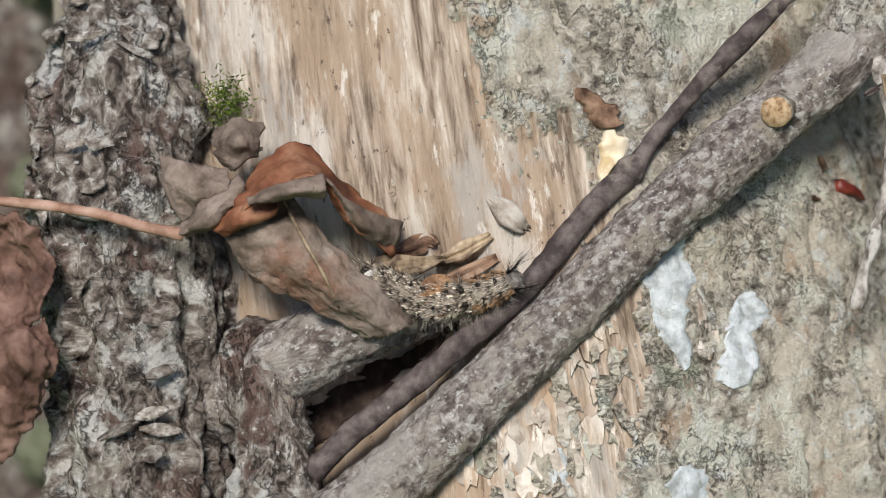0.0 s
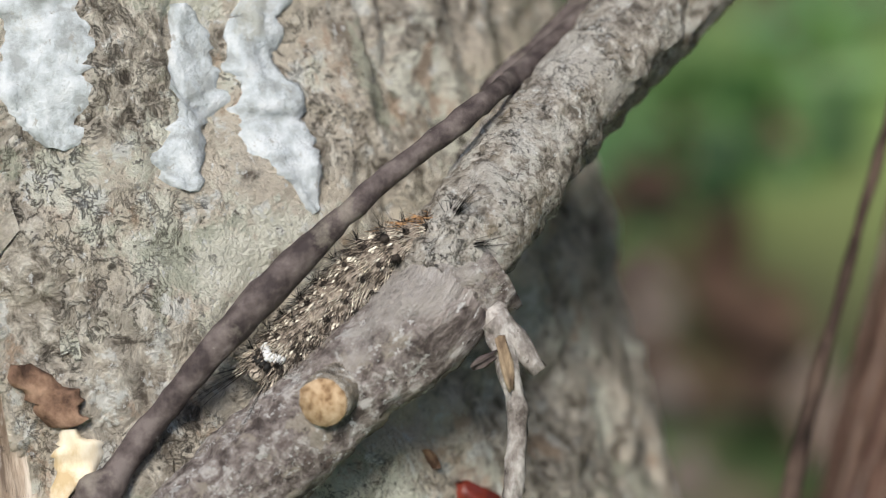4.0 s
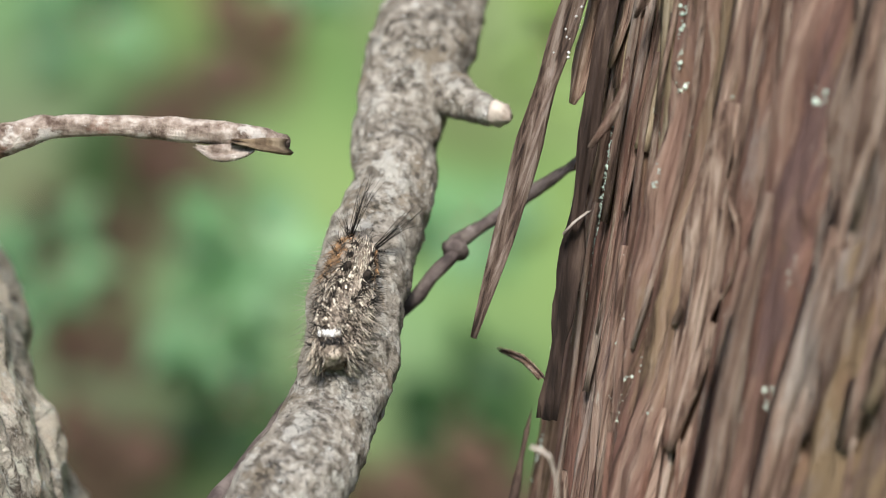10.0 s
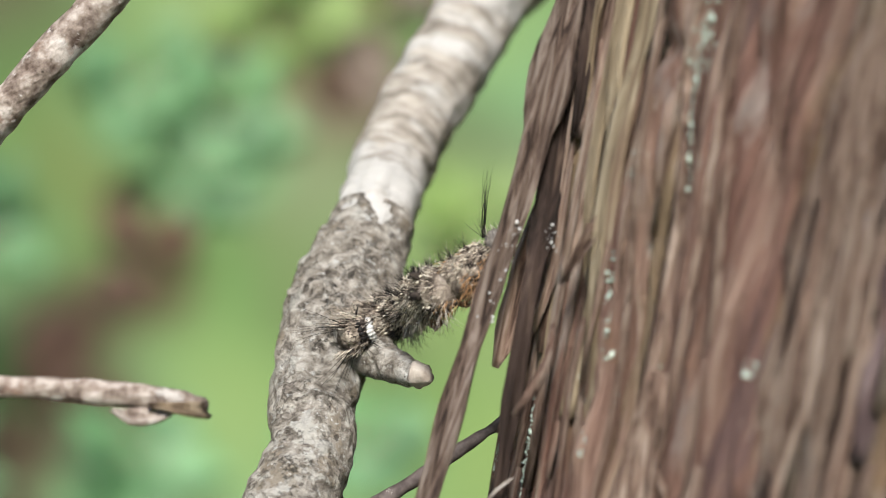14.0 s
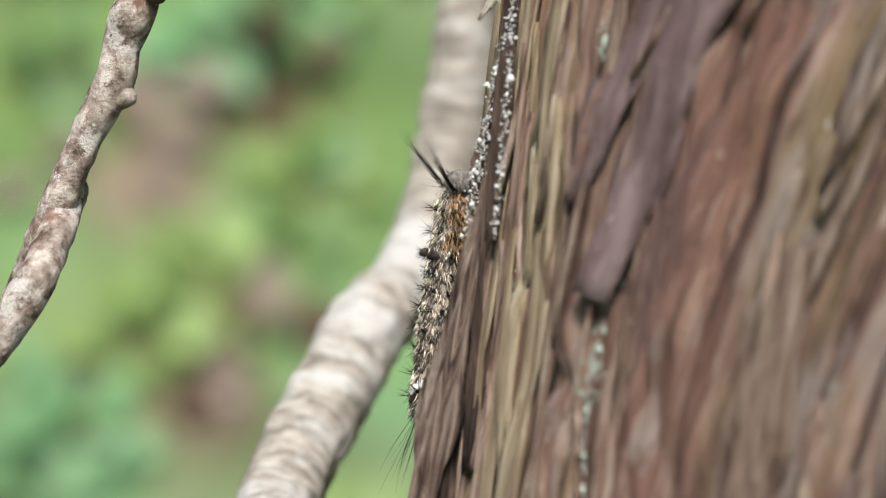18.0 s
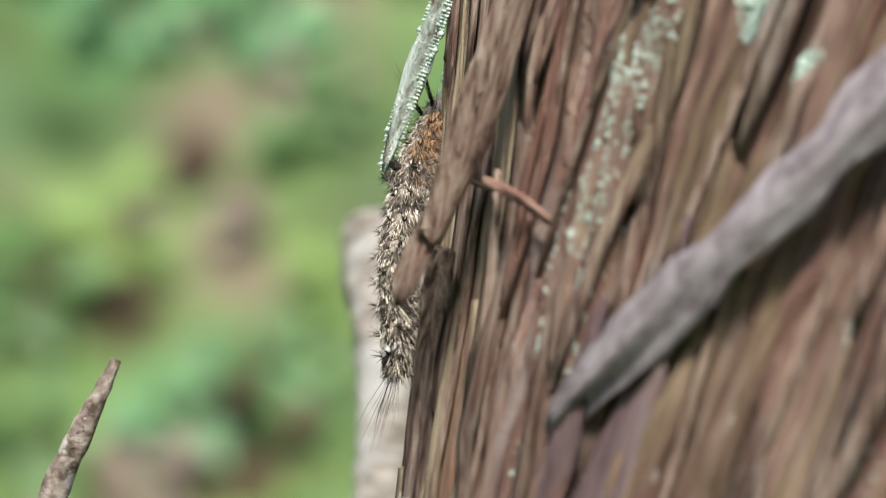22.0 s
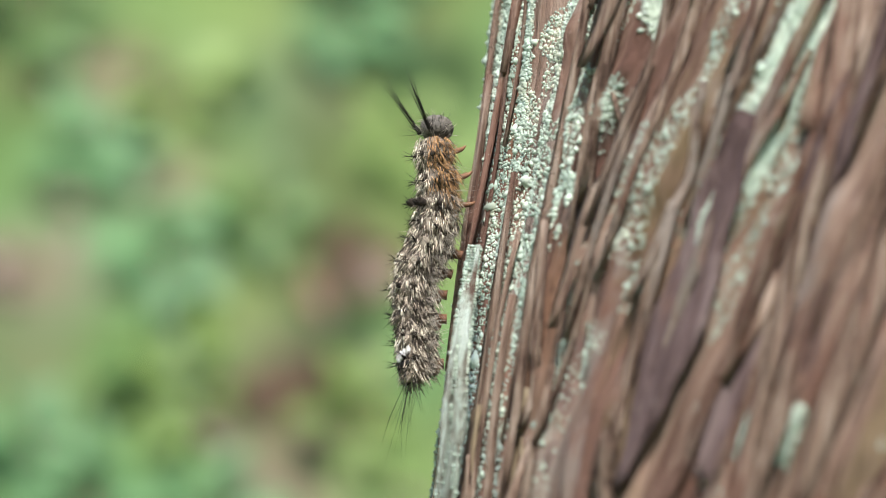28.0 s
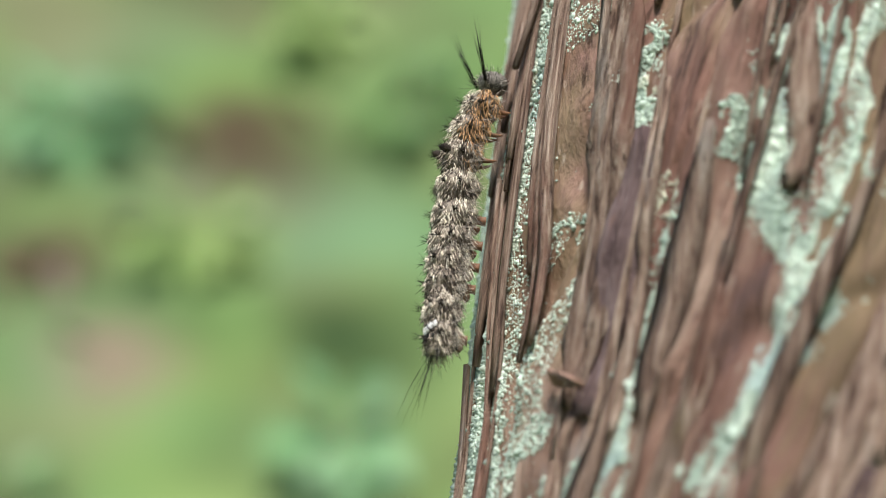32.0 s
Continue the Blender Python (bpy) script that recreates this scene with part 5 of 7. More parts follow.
    vein = smooth_noise(np.stack([u / 0.0042, h / 0.035, a * 0], -1)) + 0.6 * smooth_noise(np.stack([u / 0.0012, h / 0.006, a * 0 + 5], -1))
    keep = (vein > 0.84 - 3.0 * np.clip(h + 0.02, -0.01, 0.14)) & (relief_b(a, h, a) > -0.0008) & (rs.uniform(0, 1, n) < 0.9)
    A.append(a[keep]), H.append(h[keep]), S.append(0.00013 * rs.lognormal(0, 0.5, keep.sum()))
    # a dense crust in upright veins along the flank, from half way up
    n = 150000
    a, h = rs.uniform(-1.85, -1.12, n), rs.uniform(0.045, 0.26, n)
    u = grain_b(a, h)
    vein = smooth_noise(np.stack([u / 0.0028, h / 0.030, a * 0 + 31], -1)) + 0.5 * smooth_noise(np.stack([u / 0.0010, h / 0.005, a * 0 + 35], -1))
    keep = vein > 0.05 + 0.9 * np.clip((a + 1.75) / 0.6, 0, 1) - 0.25 * np.clip((h - 0.05) / 0.06, 0, 1)
    A.append(a[keep]), H.append(h[keep]), S.append(0.00014 * rs.lognormal(0, 0.5, keep.sum()))
    # the rim of the flank, crusted from the loose strip upwards
    n = 60000
    h = rs.uniform(-0.005, 0.24, n)
    a = -1.80 + 0.03 * np.sin(h * 60) + rs.normal(0, 0.06, n)
    u = grain_b(a, h)
    ok = smooth_noise(np.stack([u / 0.0016, h / 0.012, a * 0 + 51], -1)) + 0.5 * smooth_noise(np.stack([u / 0.0007, h / 0.003, a * 0 + 55], -1)) > -0.12
    A.append(a[ok]), H.append(h[ok]), S.append(0.00014 * rs.lognormal(0, 0.5, ok.sum()))
    A, H, S = (np.concatenate(x) for x in (A, H, S))
    keep = relief_b(A, H, A) > -0.0016
    A, H, S = A[keep], H[keep], S[keep]
    base, axis, front, side, r, k = trunk_axes(TRUNK_B)
    N = np.cos(A)[:, None] * np.array(front) + np.sin(A)[:, None] * np.array(side)
    P = np.array(base) + H[:, None] * np.array(axis) + N * (r + k * H + relief_b(A, H, A))[:, None]
    # grains on the loose strip
    q = spline(CRUSTED_WAY, 0.0004)
    run, across, out = frames_along(q[:, :3])
    j = rs.randint(0, len(q), 5200)
    b = rs.uniform(0, 2 * math.pi, len(j))
    rim = across[j] * np.cos(b)[:, None] + out[j] * np.sin(b)[:, None]
    face = np.array((-0.25, -0.95, 0.1))
    face = face - run[j] * (run[j] @ face)[:, None]
    face /= np.linalg.norm(face, axis=1)[:, None]
    flat = rim - face * (rim * face).sum(1)[:, None]
    dust = q[j, :3] + flat * q[j, 3:4] * 0.95 + face * 0.0005
    P, N, S = np.vstack([P, dust]), np.vstack([N, face]), np.concatenate([S, 0.00013 * rs.lognormal(0, 0.45, len(j))])
    ob = part("crust_lichen", *grains(P, N, S), M_CRUST)
    tagged(ob, "pale green and white crusty lichen on the shaggy bark", "lichen", kind="stuff")


def specks():
    """White dots of lichen along the loose strip and the cleft beside it."""
    rs = np.random.RandomState(9)
    P, S = [], []
    for a, b, n, w in (((0.13859, 0.32905, 0.53499), (0.13388, 0.32427, 0.50807), 170, 0.00025), ((0.13845, 0.33086, 0.53268), (0.13651, 0.33346, 0.52292), 80, 0.0003), ((0.13479, 0.33251, 0.51371), (0.13221, 0.33294, 0.49955), 30, 0.0003), ((0.12373, 0.32485, 0.47404), (0.12070, 0.32390, 0.46452), 14, 0.0007), ((0.13409, 0.33226, 0.51558), (0.13266, 0.33181, 0.50829), 60, 0.0003), ((0.13754, 0.33241, 0.52654), (0.13434, 0.33299, 0.51367), 130, 0.00035), ((0.14106, 0.33563, 0.52708), (0.13843, 0.33605, 0.51402), 60, 0.0004),
                       ((0.13995, 0.33416, 0.53064), (0.13850, 0.33480, 0.51577), 60, 0.0003), ((0.13555, 0.33238, 0.52100), (0.13473, 0.33270, 0.51487), 60, 0.0003), ((0.12429, 0.32575, 0.47397), (0.12334, 0.32566, 0.47246), 14, 0.0006), ((0.12787, 0.32499, 0.47429), (0.12748, 0.32454, 0.47128), 16, 0.0004),
                       ((0.13961, 0.33261, 0.53793), (0.13736, 0.33313, 0.53399), 60, 0.0005)):
        n = int(1.9 * n)
        t = rs.uniform(0, 1, (n, 1))
        P.append(np.array(a) * (1 - t) + np.array(b) * t + rs.normal(0, w, (n, 3)))
        S.append(0.000085 * rs.lognormal(0, 0.6, n))
    P, S = np.vstack(P), np.concatenate(S)
    ob = part("lichen_specks", *grains(P, P, S), M_PALESPOT)
    tagged(ob, "tiny white lichen dots along the loose bark strip", "lichen", kind="stuff")


def surface_patch(name, trunk, relief, rows, material, label, category, raised=0.0004, parent=None, seed=0, partof=None):
    """An irregular thin crust that follows a trunk's face: rows of place and half width in metres."""
    pts = np.array([(*where_on(trunk, p), w) for p, w in rows])
    q = spline(np.column_stack([pts[:, 0] * trunk[2], pts[:, 1], pts[:, 1] * 0, pts[:, 2]]), 0.0005)
    u, h, w = q[:, 0], q[:, 1], q[:, 3]
    cols = np.linspace(-1, 1, 13)
    L = np.arange(len(u)) * 0.0005
    ragged_l = 1 + 0.6 * fbm(np.stack([L / 0.0035, L * 0 + seed, L * 0], -1), 5, 0.65)
    ragged_r = 1 + 0.6 * fbm(np.stack([L / 0.0035, L * 0 + seed + 9, L * 0], -1), 5, 0.65)
    wide = np.where(cols[None] < 0, ragged_l[:, None], ragged_r[:, None]) * cols[None] * w[:, None]
    U = u[:, None] + wide
    H = h[:, None] + 0.0012 * fbm(np.stack([U / 0.004, U * 0 + L[:, None] / 0.004, U * 0 + seed], -1), 2)
    A = U / trunk[2]
    lift = raised * (1 - np.abs(cols[None]) ** 6 * 1.9) + 0.0001
    base, axis, front, side, r, k = trunk_axes(trunk)
    R = r + k * H + relief(A, H, A) + lift
    v = np.array(base) + H[..., None] * np.array(axis) + (np.cos(A) * R)[..., None] * np.array(front) + (np.sin(A) * R)[..., None] * np.array(side)
    n, m = A.shape
    f = [(i * m + j, i * m + j + 1, (i + 1) * m + j + 1, (i + 1) * m + j) for i in range(n - 1) for j in range(m - 1)]
    ob = part(name, v.reshape(-1, 3), f, material, partof)
    if partof is None:
        tagged(ob, label, category)
    return ob


def trunk_a_details():
    lich = [
        [((0.02497, 0.24944, 0.36987), 0.0026), ((0.02495, 0.24641, 0.36520), 0.0036), ((0.02521, 0.24294, 0.35972), 0.0032), ((0.02649, 0.24010, 0.35496), 0.0018), ((0.02741, 0.23832, 0.35172), 0.0006)],
        [((0.03873, 0.24962, 0.36011), 0.0010), ((0.03820, 0.24712, 0.35724), 0.0032), ((0.03652, 0.24321, 0.35306), 0.0036), ((0.03497, 0.24011, 0.34951), 0.0024), ((0.03437, 0.23848, 0.34780), 0.0008)],
        [((0.01234, 0.28441, 0.42963), 0.0034), ((0.01231, 0.27950, 0.42192), 0.0040), ((0.01281, 0.27586, 0.41613), 0.0038), ((0.01377, 0.27368, 0.41258), 0.0026), ((0.01427, 0.27259, 0.41059), 0.0008)],
        [((0.02677, 0.28641, 0.42213), 0.0016), ((0.02787, 0.28327, 0.41683), 0.0022), ((0.02822, 0.28033, 0.41229), 0.0036), ((0.02760, 0.27740, 0.40861), 0.0044), ((0.02729, 0.27520, 0.40586), 0.0026), ((0.02706, 0.27440, 0.40481), 0.0006)],
        [((0.03318, 0.28878, 0.41941), 0.0018), ((0.03367, 0.28543, 0.41415), 0.0024), ((0.03539, 0.28300, 0.40931), 0.0028), ((0.03803, 0.28128, 0.40412), 0.0020), ((0.03999, 0.27939, 0.39942), 0.0006)],
        [((0.03439, 0.29610, 0.42764), 0.0016), ((0.03540, 0.29165, 0.42062), 0.0030), ((0.03483, 0.28688, 0.41514), 0.0022), ((0.03718, 0.28346, 0.40783), 0.0026), ((0.03904, 0.28031, 0.40168), 0.0016), ((0.03999, 0.27903, 0.39910), 0.0006)],
        [((0.00682, 0.22833, 0.34203), 0.0010), ((0.00542, 0.22686, 0.33969), 0.0024), ((0.00680, 0.22496, 0.33654), 0.0018)],
        [((0.02736, 0.22983, 0.33889), 0.0014), ((0.02781, 0.22792, 0.33572), 0.0030), ((0.02825, 0.22558, 0.33174), 0.0030)],
    ]
    for i, rows in enumerate(lich):
        surface_patch("lichen_patch", TRUNK_A, relief_a, rows, M_LICHEN, "smooth white lichen patch on the grey bark", "lichen", 0.0005, seed=i * 3.1)
    surface_patch("bark_chip", TRUNK_A, relief_a, [((0.01513, 0.25761, 0.38704), 0.0010), ((0.01549, 0.25599, 0.38451), 0.0024), ((0.01510, 0.25420, 0.38166), 0.0020), ((0.01458, 0.25260, 0.37957), 0.0008)], M_CREAM, "cream-coloured wood exposed under lifted bark", "bark", 0.0008, seed=40)
    surface_patch("bark_chip", TRUNK_A, relief_a, [((0.01110, 0.26017, 0.39252), 0.0012), ((0.01220, 0.25890, 0.39021), 0.0026), ((0.01550, 0.25832, 0.38793), 0.0022), ((0.01698, 0.25813, 0.38716), 0.0008)], M_CHIPDARK, "lifted reddish-brown flake of bark", "bark", 0.0016, seed=41)
    surface_patch("red_leaf", TRUNK_A, relief_a, [((0.05513, 0.27137, 0.36992), 0.0004), ((0.05658, 0.27193, 0.36847), 0.0016), ((0.05820, 0.27230, 0.36665), 0.0018), ((0.05983, 0.27280, 0.36466), 0.0005)], M_RED, "small glossy dark red leaf stuck to the bark", "leaf", 0.0012, seed=42)
    surface_patch("bud_scale", TRUNK_A, relief_a, [((0.05013, 0.26618, 0.37042), 0.0006), ((0.05092, 0.26639, 0.36956), 0.0008), ((0.05155, 0.26643, 0.36879), 0.0004)], M_CHIPDARK, "tiny brown bud scale stuck to the bark", "bud scale", 0.0008, seed=43)
    surface_patch("bud_scale", TRUNK_A, relief_a, [((0.05099, 0.27019, 0.37440), 0.0005), ((0.05194, 0.27050, 0.37330), 0.0009), ((0.05257, 0.27046, 0.37241), 0.0004)], M_CHIPDARK, "tiny brown bud scale stuck to the bark", "bud scale", 0.0009, seed=44)
    # dark sheet paints the hollow's shade as well as its brown rotten bark
    surface_patch("rotten_bark", TRUNK_A, relief_a, [((-0.04125, 0.23895, 0.33361), 0.0040), ((-0.03133, 0.23819, 0.34416), 0.0060), ((-0.02178, 0.23875, 0.35256), 0.0055), ((-0.01337, 0.23930, 0.35762), 0.0030), ((-0.00874, 0.23974, 0.36004), 0.0010)], M_BARKANDSHADE, "dark sheet for shade and rotten bark in the hollow beside the branch", "bark", 0.0008, seed=45)
    # flakes of bark along the edge of the bared wood
    rng = random.Random(8)
    for i in range(70):
        h = rng.uniform(-0.11, 0.12)
        near = rng.random() < 0.65
        a = EDGE_A + (rng.gauss(-0.04, 0.10) if near else rng.uniform(0.0, 1.2))
        w = rng.uniform(0.0003, 0.0017) * (1 if near else 0.6)
        p = [on_trunk(TRUNK_A, a + rng.uniform(-0.02, 0.02), h + d * w) for d in (-1.3, 0.0, 1.3)]
        lift = rng.uniform(0.00005, 0.0002)
        flake(p, w, lift, rng.choice([M_FLAKE, M_GREYBARK, M_GREYBARK]), i, TRUNK)
    # the ragged patch below the branch
    for i in range(80):
        a0, h0 = where_on(TRUNK_A, rng.choice([(0.00230, 0.23101, 0.34657), (0.01056, 0.23553, 0.35346), (0.01517, 0.23845, 0.35705), (0.00780, 0.22971, 0.34415), (-0.00321, 0.22806, 0.34085)]))
        a, h, w = a0 + rng.gauss(0, 0.05), h0 + rng.gauss(0, 0.006), rng.uniform(0.0004, 0.0018)
        flake([on_trunk(TRUNK_A, a, h)] * 3, w, rng.uniform(0.0003, 0.0013), rng.choice([M_FLAKE, M_WOOD, M_GREYBARK, M_GREYBARK]), 500 + i, TRUNK)


M_CREAM = surface("cream_wood", [(0.50, 0.38, 0.22), (0.70, 0.60, 0.44), (0.76, 0.70, 0.58)], 240, (1, 1, 0.4), bump=0.4, depth=0.0003)


def flake(p, w, lift, material, seed, parent):
    """One ragged flake lying on the dead trunk."""
    rng = random.Random(seed)
    n = 9
    a0, h0 = where_on(TRUNK_A, p[1])
    ring = []
    for i in range(n):
        b = 2 * math.pi * i / n
        q = w * rng.uniform(0.4, 1.45)
        ring.append((a0 + q * math.cos(b) / TRUNK_A[2], h0 + 2.2 * q * math.sin(b)))
    tilt = rng.uniform(-0.5, 0.5)
    A = np.array([a0] + [r[0] for r in ring])
    H = np.array([h0] + [r[1] for r in ring])
    off = relief_a(A, H, A)
    up = off.max() * 0.5 + off * 0.5 + lift * np.concatenate([[1.25], np.array([1 + tilt * math.sin(2 * math.pi * i / n) for i in range(n)])])
    top = [on_trunk(TRUNK_A, a, h, o) for a, h, o in zip(A, H, up)]
    low = [on_trunk(TRUNK_A, a, h, o - 0.0006) for a, h, o in zip(A[1:], H[1:], off)]
    v = top + low
    f = [(0, 1 + i, 1 + (i + 1) % n) for i in range(n)] + [(1 + i, 1 + n + i, 1 + n + (i + 1) % n, 1 + (i + 1) % n) for i in range(n)]
    run = [(a * TRUNK_A[2] + seed, 0.01, h) for a, h in zip(list(A) + list(A[1:]), list(H) + list(H[1:]))]
    part("bark_flake", np.hstack([np.array([tuple(x) for x in v]), np.array(run)]), f, material, parent, smooth=False)


# ---- dead leaves, chips and moss by the rough branch ----
def sheet(grid, thick=0.00035, n=26, crumple=0.0006, ragged=0.05, seed=0.0):
    """A curved leaf blade through a net of places, with thickness and a ragged rim."""
    g = np.array(grid, dtype=float)
    lines = [spline(r, 0.0005) for r in g]
    def even(c, k):
        s = np.concatenate([[0], np.cumsum(np.linalg.norm(np.diff(c, axis=0), axis=1))])
        t = np.linspace(0, s[-1], k)
        return np.stack([np.interp(t, s, c[:, i]) for i in range(3)], -1)
    net = np.stack([even(c, n) for c in lines])
    net = np.stack([even(spline(net[:, j], 0.0005), n) for j in range(n)], 1)
    du, dv = np.gradient(net, axis=0), np.gradient(net, axis=1)
    nn = np.cross(du, dv)
    nn /= np.linalg.norm(nn, axis=2)[..., None] + 1e-12
    net = net + nn * (crumple * fbm(net / 0.0035 + seed, 5, 0.6))[..., None]
    rim = np.zeros((n, n))
    rim[[0, -1], :] = 1
    rim[:, [0, -1]] = 1
    mid = net.mean((0, 1))
    net = net + (net - mid) * (rim * ragged * fbm(net / 0.002 + seed, 3))[..., None]
    v = np.concatenate([(net + nn * thick / 2).reshape(-1, 3), (net - nn * thick / 2).reshape(-1, 3)])
    k = n * n
    f = []
    for i in range(n - 1):
        for j in range(n - 1):
            a = i * n + j
            f += [(a, a + 1, a + n + 1, a + n), (k + a + n, k + a + n + 1, k + a + 1, k + a)]
    edge = [j for j in range(n)] + [i * n + n - 1 for i in range(1, n)] + [(n - 1) * n + j for j in range(n - 2, -1, -1)] + [i * n for i in range(n - 2, 0, -1)]
    f += [(edge[i], k + edge[i], k + edge[(i + 1) % len(edge)], edge[(i + 1) % len(edge)]) for i in range(len(edge))]
    return v, f


def debris():
    leaf = thing("curled_leaf", (-0.04243, 0.24720, 0.36645), "curled dry brown leaf with a rusty underside", "leaf")
    part("blade", *sheet([[(-0.04839, 0.24618, 0.37518), (-0.03813, 0.24371, 0.38119), (-0.02969, 0.23914, 0.37473), (-0.01650, 0.23573, 0.36190)], [(-0.04744, 0.24003, 0.37426), (-0.03784, 0.23527, 0.37596), (-0.02903, 0.23326, 0.37006), (-0.02041, 0.23317, 0.36136)], [(-0.04381, 0.24035, 0.36847), (-0.03635, 0.23679, 0.36603), (-0.02995, 0.23507, 0.36280), (-0.02433, 0.23534, 0.35906)]], 0.0004, 40, 0.0008, 0.05, 1.0), M_LEAF, leaf)
    part("folded_hood", *sheet([[(-0.05069, 0.24672, 0.37407), (-0.04466, 0.24640, 0.38199), (-0.03651, 0.25126, 0.38687), (-0.02922, 0.24998, 0.38019), (-0.01927, 0.24947, 0.37284)], [(-0.04783, 0.23954, 0.37760), (-0.04236, 0.23908, 0.38314), (-0.03468, 0.24154, 0.38776), (-0.02847, 0.24082, 0.38001), (-0.01978, 0.24542, 0.37161)], [(-0.04348, 0.23705, 0.38357), (-0.03761, 0.23636, 0.38653), (-0.03076, 0.23793, 0.38735), (-0.02689, 0.23908, 0.37887), (-0.02073, 0.24517, 0.36902)]], 0.0004, 40, 0.0008, 0.04, 2.0), M_RUST, leaf, "rusty orange-brown folded blade")
    part("rolled_edge", *sheet([[(-0.04323, 0.23633, 0.38434), (-0.03755, 0.23563, 0.38729), (-0.03090, 0.23720, 0.38811)], [(-0.04288, 0.23368, 0.38468), (-0.03741, 0.23273, 0.38716), (-0.03055, 0.23436, 0.38704)], [(-0.04260, 0.23590, 0.38355), (-0.03716, 0.23543, 0.38479), (-0.03053, 0.23730, 0.38404)]], 0.0004, 24, 0.0004, 0.04, 3.0), M_LEAF, leaf)
    part("side_hood", *sheet([[(-0.03121, 0.23801, 0.38751), (-0.02529, 0.24091, 0.38017), (-0.01923, 0.24694, 0.37447)], [(-0.02956, 0.23636, 0.38653), (-0.02435, 0.23874, 0.37822), (-0.01940, 0.24475, 0.37249)], [(-0.02975, 0.23955, 0.38188), (-0.02537, 0.24143, 0.37476), (-0.02074, 0.24623, 0.36887)]], 0.0004, 24, 0.0005, 0.04, 3.5), M_LEAF, leaf)
    part("left_lobe", *sheet([[(-0.05883, 0.25228, 0.38452), (-0.05283, 0.24701, 0.38526), (-0.04697, 0.24658, 0.38446)], [(-0.05779, 0.24760, 0.38211), (-0.05165, 0.24227, 0.38274), (-0.04665, 0.24253, 0.38322)], [(-0.05475, 0.24503, 0.37515), (-0.05173, 0.24349, 0.37864), (-0.04807, 0.24465, 0.38082)]], 0.0004, 26, 0.0006, 0.05, 4.0), M_LEAF, leaf)
    part("top_curl", *sheet([[(-0.05048, 0.25556, 0.38643), (-0.04573, 0.25334, 0.39077), (-0.04212, 0.25609, 0.38742)], [(-0.04896, 0.24941, 0.38552), (-0.04483, 0.24620, 0.39012), (-0.04244, 0.25001, 0.38665)], [(-0.04691, 0.24991, 0.38219), (-0.04375, 0.24825, 0.38547), (-0.04125, 0.25245, 0.38485)]], 0.0004, 24, 0.0007, 0.10, 5.0), M_LEAF, leaf)
    part("twisted_base", *sheet([[(-0.05567, 0.24283, 0.37527), (-0.05083, 0.24222, 0.38052), (-0.04543, 0.24526, 0.38409)], [(-0.05438, 0.24071, 0.37555), (-0.04948, 0.23870, 0.38029), (-0.04419, 0.24283, 0.38378)], [(-0.05374, 0.24143, 0.37476), (-0.04855, 0.24051, 0.37730), (-0.04361, 0.24354, 0.38087)]], 0.0005, 22, 0.0006, 0.05, 6.0), M_LEAF, leaf)
    part("rust_patch", *sheet([[(-0.04982, 0.24149, 0.37700), (-0.04506, 0.23815, 0.38138), (-0.03868, 0.23811, 0.38343)], [(-0.04910, 0.23911, 0.37680), (-0.04405, 0.23597, 0.38048), (-0.03844, 0.23637, 0.38230)], [(-0.04764, 0.23966, 0.37569), (-0.04416, 0.23688, 0.37899), (-0.03886, 0.23676, 0.38088)]], 0.0004, 20, 0.0005, 0.06, 7.0), M_RUST, leaf)
    part("stalk", *tube([row((-0.09012, 0.24791, 0.37844), 0.00085), row((-0.07889, 0.24659, 0.37808), 0.0009), row((-0.06851, 0.24412, 0.37770), 0.0009), row((-0.06106, 0.24229, 0.37638), 0.0009), row((-0.05420, 0.24160, 0.37508), 0.0011)], 12, 0.001, 0.0001, 0.002), M_STALK, leaf, "thin brown leaf stalk")
    part("midrib", *tube([row((-0.03807, 0.24265, 0.38132), 0.0003), row((-0.03463, 0.23523, 0.37802), 0.0003), row((-0.03103, 0.23227, 0.37245), 0.00025), row((-0.02892, 0.23344, 0.36612), 0.0002)], 8, 0.001), M_CHIP, leaf)
    other = thing("shrivelled_leaf", (-0.08040, 0.23279, 0.34360), "shrivelled dark brown leaf hanging beside the branch", "leaf")
    part("upper_blade", *sheet([[(-0.08877, 0.24937, 0.37478), (-0.08088, 0.24648, 0.37575), (-0.07780, 0.24585, 0.37243)], [(-0.08850, 0.24852, 0.36467), (-0.08396, 0.24852, 0.36254), (-0.07567, 0.24062, 0.36686)], [(-0.08784, 0.24020, 0.35755), (-0.08073, 0.23630, 0.35872), (-0.07797, 0.23803, 0.36198)]], 0.0005, 40, 0.0013, 0.08, 8.0), M_LEAFDARK, other)
    part("lower_blade", *sheet([[(-0.08844, 0.23977, 0.36099), (-0.08043, 0.23521, 0.36093), (-0.07691, 0.23715, 0.36247)], [(-0.08777, 0.23198, 0.35486), (-0.07983, 0.22938, 0.35850), (-0.07456, 0.23318, 0.35713)], [(-0.08877, 0.23017, 0.33868), (-0.08288, 0.22935, 0.34139), (-0.07904, 0.23196, 0.34844)]], 0.0005, 40, 0.0013, 0.08, 9.0), M_LEAFDARK, other)
